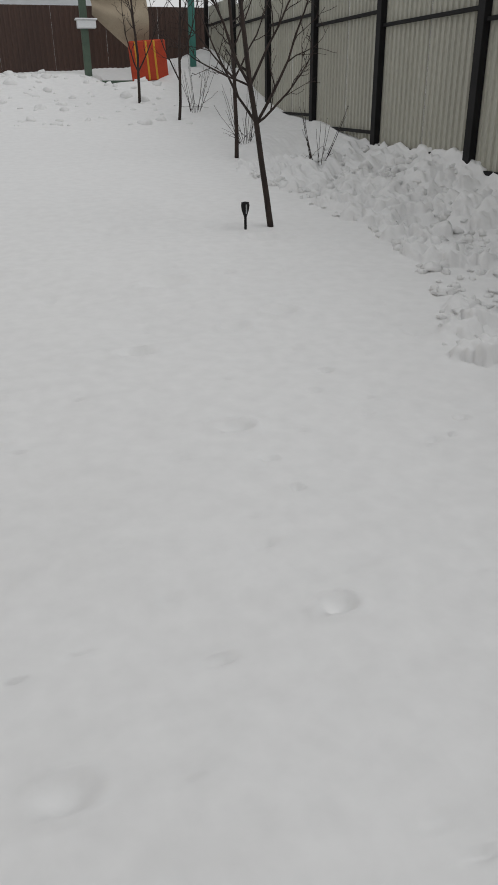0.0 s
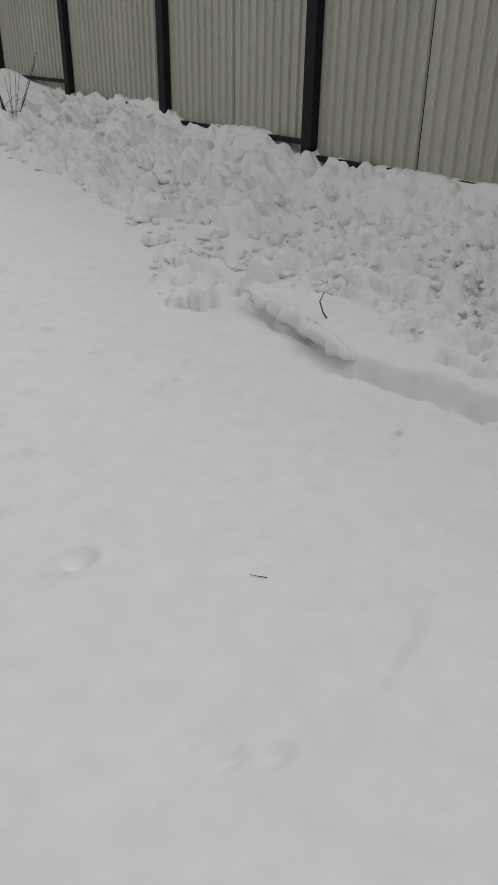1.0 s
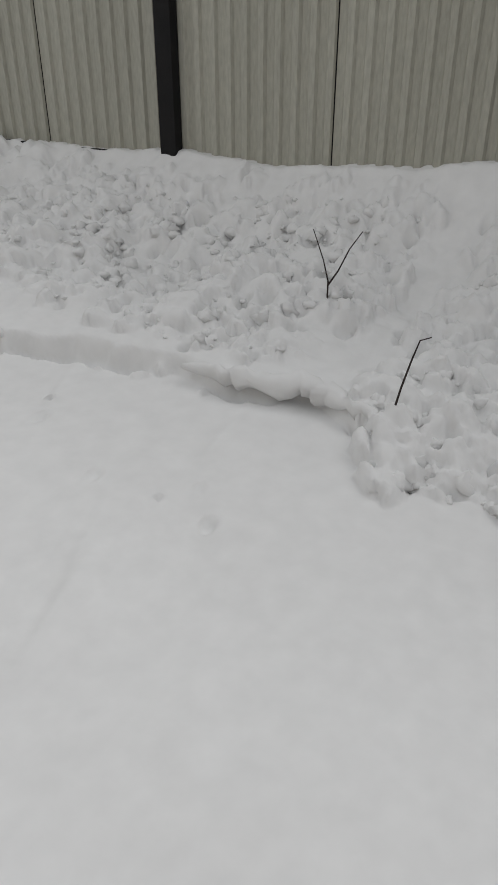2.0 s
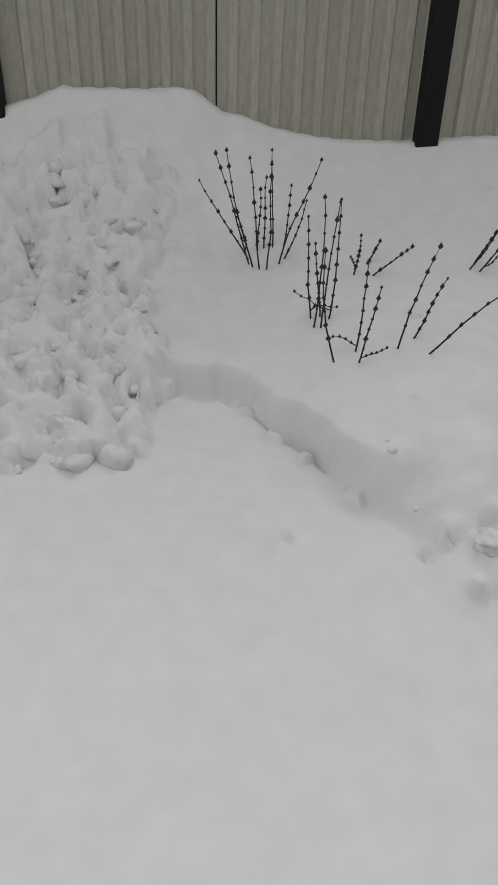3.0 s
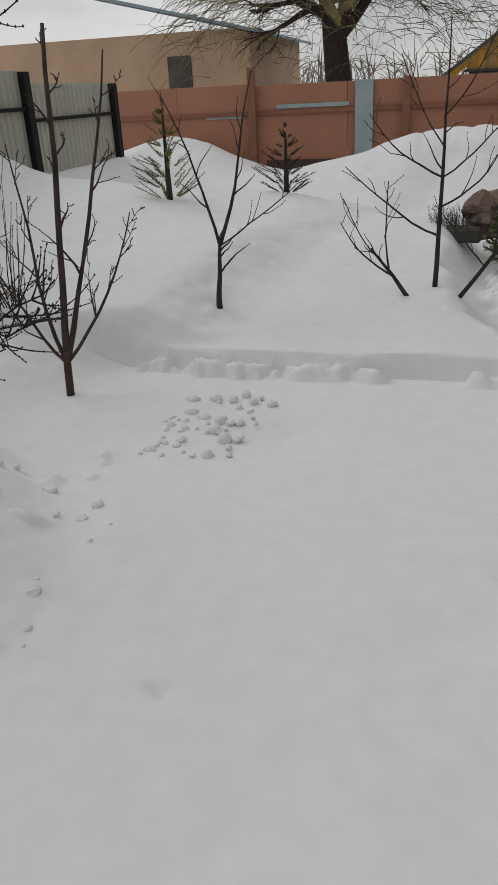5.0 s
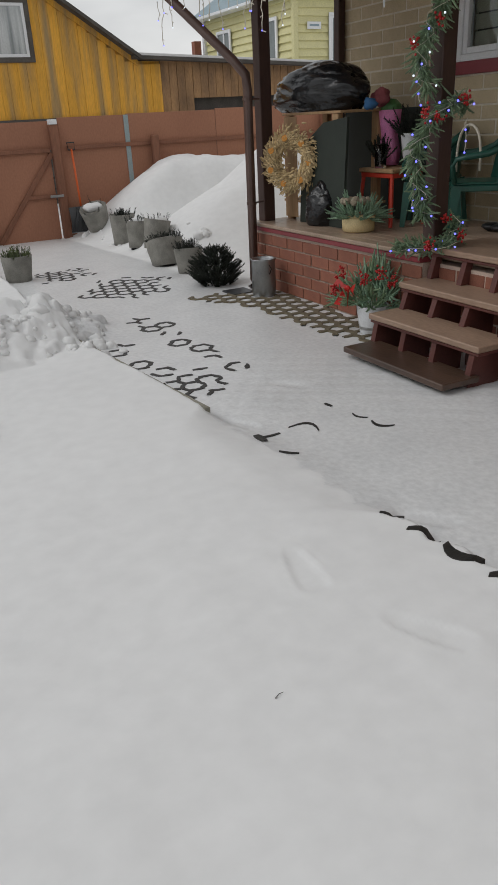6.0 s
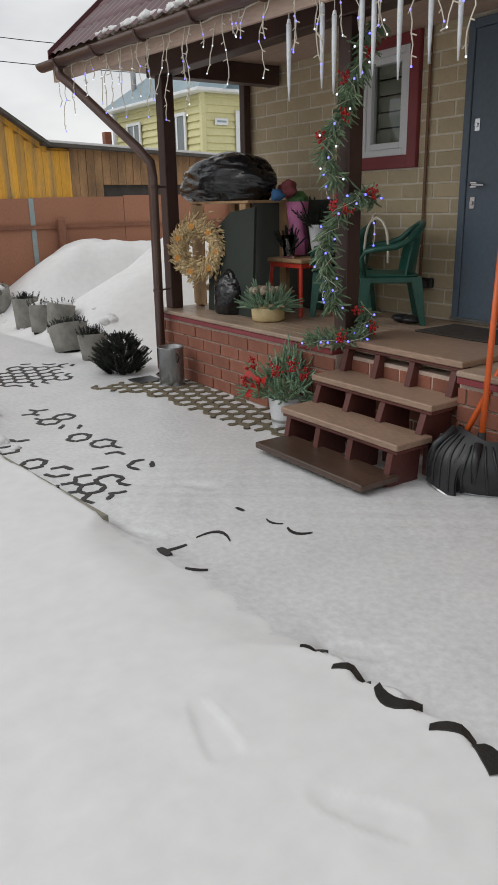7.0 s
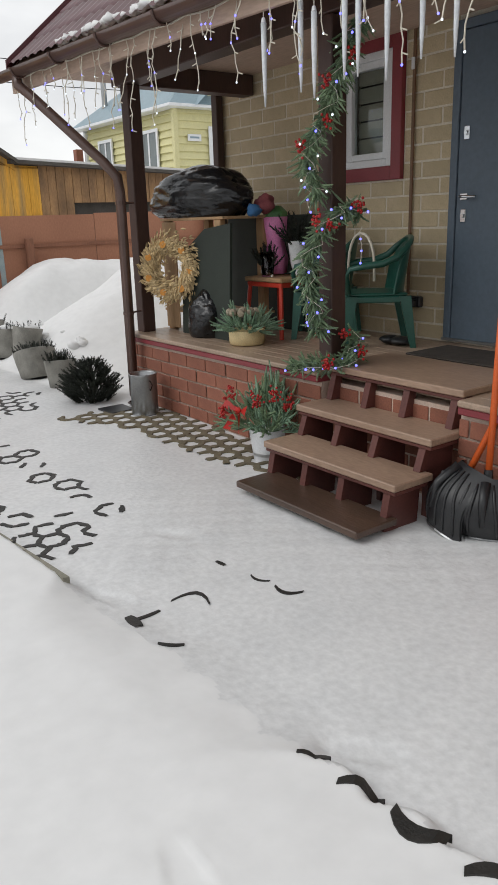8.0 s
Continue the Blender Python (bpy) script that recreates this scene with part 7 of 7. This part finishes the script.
for k, (y, ln, top) in enumerate(((4.55, 0.42, 0.0), (4.26, 0.42, 0.04), (4.16, 0.40, -0.02), (3.95, 0.48, 0.12), (3.86, 0.44, 0.08), (3.68, 0.50, 0.1), (3.48, 0.46, 0.12), (3.30, 0.48, 0.12), (2.98, 0.5, 0.12))):
    p = eave(y, 0.05, -0.02 + top - 0.10)
    t = thing("icicle_lamp", "frosted white icicle tube lamp hanging from the eave", "icicle lamp", p.x, p.y, p.z, group="icicle lamps along the eave")
    part("tube", Shape().lathe([(0.0, 0), (0.016, 0.0), (0.015, -ln * 0.4), (0.010, -ln * 0.8), (0.004, -ln), (0, -ln)], 9), ICICLE, t, smooth=True)
    part("cap", Shape().lathe([(0, 0.03), (0.009, 0.025), (0.014, 0.002), (0, 0.002)], 8), WHITE, t)
    part("cord", Shape().tube([(0, 0, 0.03), (0, 0, 0.22 - top)], 0.0025, 4), LEDW, t)
# snow left on the eave
s = Shape()
rnd = random.Random(112)
for k in range(40):
    y = 7.0 - 0.075 * k
    if rnd.random() < 0.75:
        p = TURN @ Vector((RX0 + 0.03 + rnd.uniform(0, 0.05), y, RZ0 + 0.04))
        s.blob(p, rnd.uniform(0.025, 0.055), k, 0.3, 0.7)
solid("eave_snow", s, SNOW, "patches of melting snow along the roof edge", "snow", kind="stuff", smooth=True)


# ---------- snow clods on the banks ----------
CLODS = SNOW


def clods(name, label, n, area, size, seed, bury=0.35, rough=0.28, keep=None):
    """Broken snow lumps scattered over a stretch of the bank."""
    rnd = random.Random(seed)
    s = Shape()
    pts = []
    for k in range(n):
        x, y = rnd.uniform(area[0], area[1]), rnd.uniform(area[2], area[3])
        if keep is None or keep(x, y):
            pts.append((x, y, size[0] + (size[1] - size[0]) * rnd.random() ** 2.5))
    zs = height(np.array([p[0] for p in pts]), np.array([p[1] for p in pts]))
    for k, ((x, y, r), z) in enumerate(zip(pts, zs)):
        s.blob((x, y, float(z) + r * (0.45 - bury)), r, seed * 1000 + k, rough, rnd.uniform(0.55, 0.95), 9 if r > 0.05 else 7, 6 if r > 0.05 else 5)
    return solid(name, s, CLODS, label, "snow", kind="stuff", smooth=True)


def on_bank(lo, hi):
    return lambda x, y: lo < float(np.interp(y, BY, BX)) - x < hi


def crushed(lo, hi, least):
    return lambda x, y: on_bank(lo, hi)(x, y) and float(rubble(x, y)) * (0.25 + 0.9 * float(vnoise(x, y, 3.3, 92)) + 0.6 * float(vnoise(x, y, 9, 94))) > least


clods("snow_clods", "broken lumps of shovelled snow on the bank", 900, (-4.3, -2.3, -1.4, 0.0), (0.010, 0.05), 1, bury=0.30, rough=0.42, keep=crushed(0.0, 1.7, 0.45))
clods("snow_clods", "broken lumps of snow on the slope of the bank", 900, (-4.4, -2.4, -4.2, -1.2), (0.010, 0.05), 12, bury=0.38, rough=0.42, keep=crushed(0.1, 1.7, 0.36))
clods("snow_clods", "crumbled snow along the foot of the bank", 110, (-2.8, -2.2, -1.0, -0.1), (0.012, 0.06), 2, bury=0.3, rough=0.42, keep=on_bank(-0.10, 0.12))
clods("snow_clods", "broken lumps of shovelled snow on the long bank", 1300, (-4.4, -2.2, -10.5, -4.0), (0.015, 0.07), 3, bury=0.35, rough=0.42, keep=crushed(-0.45, 1.6, 0.45))
clods("snow_clods", "crumbled snow heap at the end of the bed", 260, (0.30, 1.70, 5.40, 6.6), (0.018, 0.08), 5, bury=0.4, rough=0.24)
clods("snow_clods", "trampled snow lumps beside the bed", 60, (-1.35, -0.85, 2.95, 3.75), (0.012, 0.04), 7, bury=0.5, rough=0.24)
clods("snow_clods", "snow lumps beside the pots", 60, (3.45, 3.95, 7.8, 12.6), (0.03, 0.11), 8, bury=0.6, rough=0.24)
clods("snow_clods", "snow lumps on the far heap", 160, (-3.0, 1.5, -18.0, -13.8), (0.04, 0.14), 9, bury=0.7, rough=0.24)

clods("snow_clods", "small lumps of snow along the foot of the drift", 80, (-2.4, -0.9, 0.45, 2.8), (0.008, 0.035), 4, bury=0.4, rough=0.24, keep=on_bank(-0.12, 0.4))
for k, (x, y, r) in enumerate(((-1.97, 0.78, 0.05), (-1.49, 1.20, 0.055), (-1.24, 1.84, 0.028), (-1.57, 1.77, 0.03), (-1.33, 2.35, 0.03))):
    solid("snow_ball", Shape().blob((0, 0, 0), r, 700 + k, 0.34, 0.55, 14, 10), CLODS, "single lump of snow that rolled off the drift", "snow", group="snow balls on the lawn", smooth=True, at=pose(x, y, ground_z(x, y) - 0.30 * r))



def ledge(y0, y1, seed):
    """An overhanging crust along the foot of the bank."""
    rnd = random.Random(seed)
    n = int((y1 - y0) / 0.035)
    pts, rad = [], []
    for k in range(n + 1):
        y = y0 + (y1 - y0) * k / n
        x = float(np.interp(y, BY, BX))
        pts.append((x - 0.03 + rnd.gauss(0, 0.010), y, ground_z(x + 0.12, y) + 0.078 + rnd.gauss(0, 0.006)))
        rad.append(0.044 * (0.35 + 0.65 * min(1, 4 * min(k, n - k) / n)) * rnd.uniform(0.85, 1.15))
    crust = Shape().tube(pts, rad, 12)
    crust.v = [tuple(Vector(p) + 0.030 * noise.noise_vector(Vector(p) * 9.0) + 0.012 * noise.noise_vector(Vector(p) * 26.0)) for p in crust.v]
    solid("snow_ledge", crust, CLODS, "overhanging snow crust along the foot of the bank", "snow", group="snow crusts along the bank", smooth=True)


ledge(-3.9, -2.85, 1)
ledge(-1.95, -1.02, 2)

# ---------- cellular paving under the ice ----------
WETSTONE = mat("wet_paver", rgb("2b2926"), rgb("1b1a17"), rough=0.5, scale=12, fine=90, var=0.7, bump=0.4, bump_d=0.006)
DRYSTONE = mat("dry_paver", rgb("756c57"), rgb("5a5242"), rough=0.85, scale=12, fine=90, var=0.7, bump=0.4, bump_d=0.006)


def cell_edges(x0, x1, y0, y1, kink=0.022):
    """Edges of the paver lattice: six-sided cells in staggered rows, laid across the yard."""
    def node(i, j):
        u, n = i * PITCH / 2, j * PITCH + kink * (1 if (i + j) % 2 == 0 else -1)
        return (round(1.691 + 0.79 * u + 0.615 * n, 4), round(4.427 - 0.615 * u + 0.79 * n, 4))
    for i in range(-110, 110):
        for j in range(-60, 60):
            a = node(i, j)
            if x0 < a[0] < x1 and y0 < a[1] < y1:
                yield a, node(i + 1, j)
                if (i + j) % 2 == 0:
                    yield a, node(i, j + 1)


def lattice_part(edges, width, material, parent, name, lift=0.004, ragged=0.0, seed=1):
    """Strips along cell edges; ragged ones have worn ends and uneven width."""
    edges = list(edges)
    if not edges:
        return
    rnd = random.Random(seed)
    s, runs = Shape(), []
    for a, b in edges:
        t0, t1 = (rnd.uniform(-0.12, 0.02), rnd.uniform(0.98, 1.12)) if ragged else (0.0, 1.0)
        for k in range(5):
            t = t0 + (t1 - t0) * k / 4
            wk = width * (1 if not ragged else (0.7 if k in (0, 4) else 1.0) * rnd.uniform(0.75, 1.25))
            j = ragged * rnd.gauss(0, 0.004)
            runs.append((a[0] + (b[0] - a[0]) * t + j, a[1] + (b[1] - a[1]) * t - j, wk))
    zs = height(np.array([r[0] for r in runs]), np.array([r[1] for r in runs]))
    for i, (a, b) in enumerate(edges):
        d = Vector((b[0] - a[0], b[1] - a[1], 0))
        n = Vector((-d.y, d.x, 0)).normalized()
        v = []
        for k in range(5):
            x, y, wk = runs[5 * i + k]
            z = float(zs[5 * i + k]) + lift
            v += [(x - n.x * wk / 2, y - n.y * wk / 2, z), (x + n.x * wk / 2, y + n.y * wk / 2, z), (x - n.x * wk * 0.7, y - n.y * wk * 0.7, z - 0.02), (x + n.x * wk * 0.7, y + n.y * wk * 0.7, z - 0.02)]
        f = []
        for k in range(4):
            o = 4 * k
            f += [(o, o + 4, o + 5, o + 1), (o + 2, o + 6, o + 4, o), (o + 1, o + 5, o + 7, o + 3)]
        s.add(v, f)
    return tagged(part(name, s, material, parent), kind="stuff")


paving = thing("paving", "honeycomb paving showing through trodden ice", "paving", kind="structure")


def bare(x, y):
    """How far the ice has worn off the paving."""
    spots = ((1.74, 4.43, 0.24, 0.20, 1.8), (2.12, 5.42, 0.12, 0.06, 1.4), (2.18, 5.18, 0.06, 0.10, 1.4), (2.18, 4.92, 0.06, 0.14, 1.3), (2.17, 4.6, 0.05, 0.10, 1.2),
             (1.66, 5.5, 0.12, 0.12, 1.5), (1.68, 5.09, 0.12, 0.10, 1.4), (1.71, 4.80, 0.10, 0.07, 1.2), (1.88, 4.80, 0.06, 0.05, 1.2), (1.88, 4.65, 0.07, 0.05, 1.3),
             (2.09, 6.3, 0.14, 0.08, 1.2), (2.23, 6.04, 0.16, 0.07, 1.2), (2.06, 5.97, 0.12, 0.10, 1.3), (2.13, 5.72, 0.06, 0.06, 1.2), (2.62, 6.12, 0.24, 0.03, 1.0),
             (2.10, 6.88, 0.10, 0.05, 1.0), (2.45, 7.55, 0.42, 0.30, 1.7), (2.62, 7.95, 0.40, 0.28, 1.4), (2.2, 8.9, 0.5, 0.9, 0.75))
    g = max(k * math.exp(-(((x - a) / c) ** 2 + ((y - b) / d) ** 2)) for a, b, c, d, k in spots)
    return g + 0.5 * (float(vnoise(x, y, 9.0, 71)) - 0.5)


hexes = []
for a, b in cell_edges(1.3, 3.6, 3.0, 10.6):
    mx, my = (a[0] + b[0]) / 2, (a[1] + b[1]) / 2
    across = abs(0.615 * (b[0] - a[0]) + 0.79 * (b[1] - a[1])) > 0.06
    nx, ny = (0.79, -0.615) if across else (0.615, 0.79)
    worn = max(bare(mx + k * nx * PITCH / 2, my + k * ny * PITCH / 2) for k in (-1, 1))
    if worn > 0.66 + 0.55 * (float(lattice(round(mx * 1000), round(my * 1000), 5)) > 0.78):
        hexes.append((a, b))
wet = [e for e in hexes if (e[0][0] + e[1][0]) / 2 > float(lawn_edge((e[0][1] + e[1][1]) / 2)) + 0.02]
lattice_part(wet, 0.030, WETSTONE, paving, "wet_cells", 0.004, 1.0)
dry = [e for e in cell_edges(2.7, 3.62, 4.2, 6.75) if 3.16 + 0.12 * max(0, 5.2 - e[0][1]) - 0.36 * max(0, e[0][1] - 5.7) + 0.10 * (float(vnoise(e[0][0], e[0][1], 3.0, 77)) - 0.5) < (e[0][0] + e[1][0]) / 2 < 3.60]
lattice_part(dry, 0.040, DRYSTONE, paving, "dry_cells", 0.010, 0.5, 2)
# open joints where the ice has melted off single cells
def open_joint(xa, ya, xb, yb, bow, width):
    s, n = Shape(), 7
    d = Vector((xb - xa, yb - ya, 0))
    nr = Vector((-d.y, d.x, 0))
    for k in range(n):
        t = k / (n - 1)
        p = Vector((xa, ya, 0)) + d * t + nr * bow * 4 * t * (1 - t)
        w = width * (0.45 + 0.55 * math.sin(math.pi * (0.12 + 0.76 * t))) / 2
        u = nr.normalized() * w
        z = max(ground_z(p.x + u.x, p.y + u.y), ground_z(p.x - u.x, p.y - u.y), ground_z(p.x, p.y)) + 0.005
        s.v += [(p.x - u.x, p.y - u.y, z), (p.x + u.x, p.y + u.y, z), (p.x - 1.1 * u.x, p.y - 1.1 * u.y, z - 0.03), (p.x + 1.1 * u.x, p.y + 1.1 * u.y, z - 0.03)]
    for k in range(n - 1):
        o = 4 * k
        s.f += [(o, o + 4, o + 5, o + 1), (o + 2, o + 6, o + 4, o), (o + 1, o + 5, o + 7, o + 3)]
    part("open_joint", s, WETSTONE, paving)


open_joint(1.71, 2.24, 1.78, 2.13, 0.2, 0.034)
open_joint(1.76, 2.08, 1.80, 1.93, -0.3, 0.055)
open_joint(1.74, 1.84, 1.82, 1.73, 0.15, 0.04)
open_joint(1.80, 1.71, 1.74, 1.60, 0.1, 0.06)
open_joint(1.70, 2.40, 1.76, 2.32, 0.15, 0.015)
open_joint(1.69, 3.43, 1.85, 3.46, 0.0, 0.02)
open_joint(1.71, 3.47, 1.71, 3.37, 0.0, 0.045)
open_joint(1.93, 3.5, 2.04, 3.37, 0.5, 0.022)
open_joint(1.7, 3.21, 1.78, 3.15, -0.15, 0.018)
open_joint(2.33, 3.47, 2.36, 3.37, -0.2, 0.012)
open_joint(2.35, 3.32, 2.41, 3.2, -0.3, 0.022)
open_joint(2.29, 3.69, 2.3, 3.63, 0, 0.02)
# kerb strip between lawn and yard
KERB = mat("kerb_strip", rgb("9a978a"), rgb("7d7a6d"), rough=0.85, scale=9, fine=80, var=0.7, bump=0.3)
for k in range(5):
    ya, yb = 3.86 + 0.40 * k, 3.86 + 0.40 * (k + 1) - 0.01
    xa, xb = float(lawn_edge(ya)) + 0.0, float(lawn_edge(yb)) + 0.0
    s = Shape().add([(xa - 0.012, ya, -0.1), (xa + 0.018, ya, -0.1), (xb + 0.018, yb, -0.1), (xb - 0.012, yb, -0.1), (xa - 0.012, ya, 0.075), (xa + 0.018, ya, 0.072), (xb + 0.018, yb, 0.072), (xb - 0.012, yb, 0.075)],
                    [(3, 2, 1, 0), (4, 5, 6, 7), (0, 1, 5, 4), (1, 2, 6, 5), (2, 3, 7, 6), (3, 0, 4, 7)])
    part("kerb_piece", s, KERB, paving)

# ---------- brick courses ----------
brick_wall(porch, 3.70, 3.36, 4.44, 0.01, FZ0 - 0.08, 0.262, 0.092, 0.012, 0.006, BRICKRED, near=4, limit=40)
brick_wall(porch, PX, PORCH_S, PORCH_N, 0.01, FZ0 - 0.08, 0.262, 0.092, 0.012, 0.006, BRICKRED, holes=((3.36, 4.44, -1, 2),), near=5.4, limit=190)
brick_wall(wall, WX, -2.0, WALL_N, FZ0 + 0.01, 3.4, 0.331, 0.103, 0.014, 0.006, BRICKOLIVE, holes=(DOOR, WIN), near=5.2, limit=300)
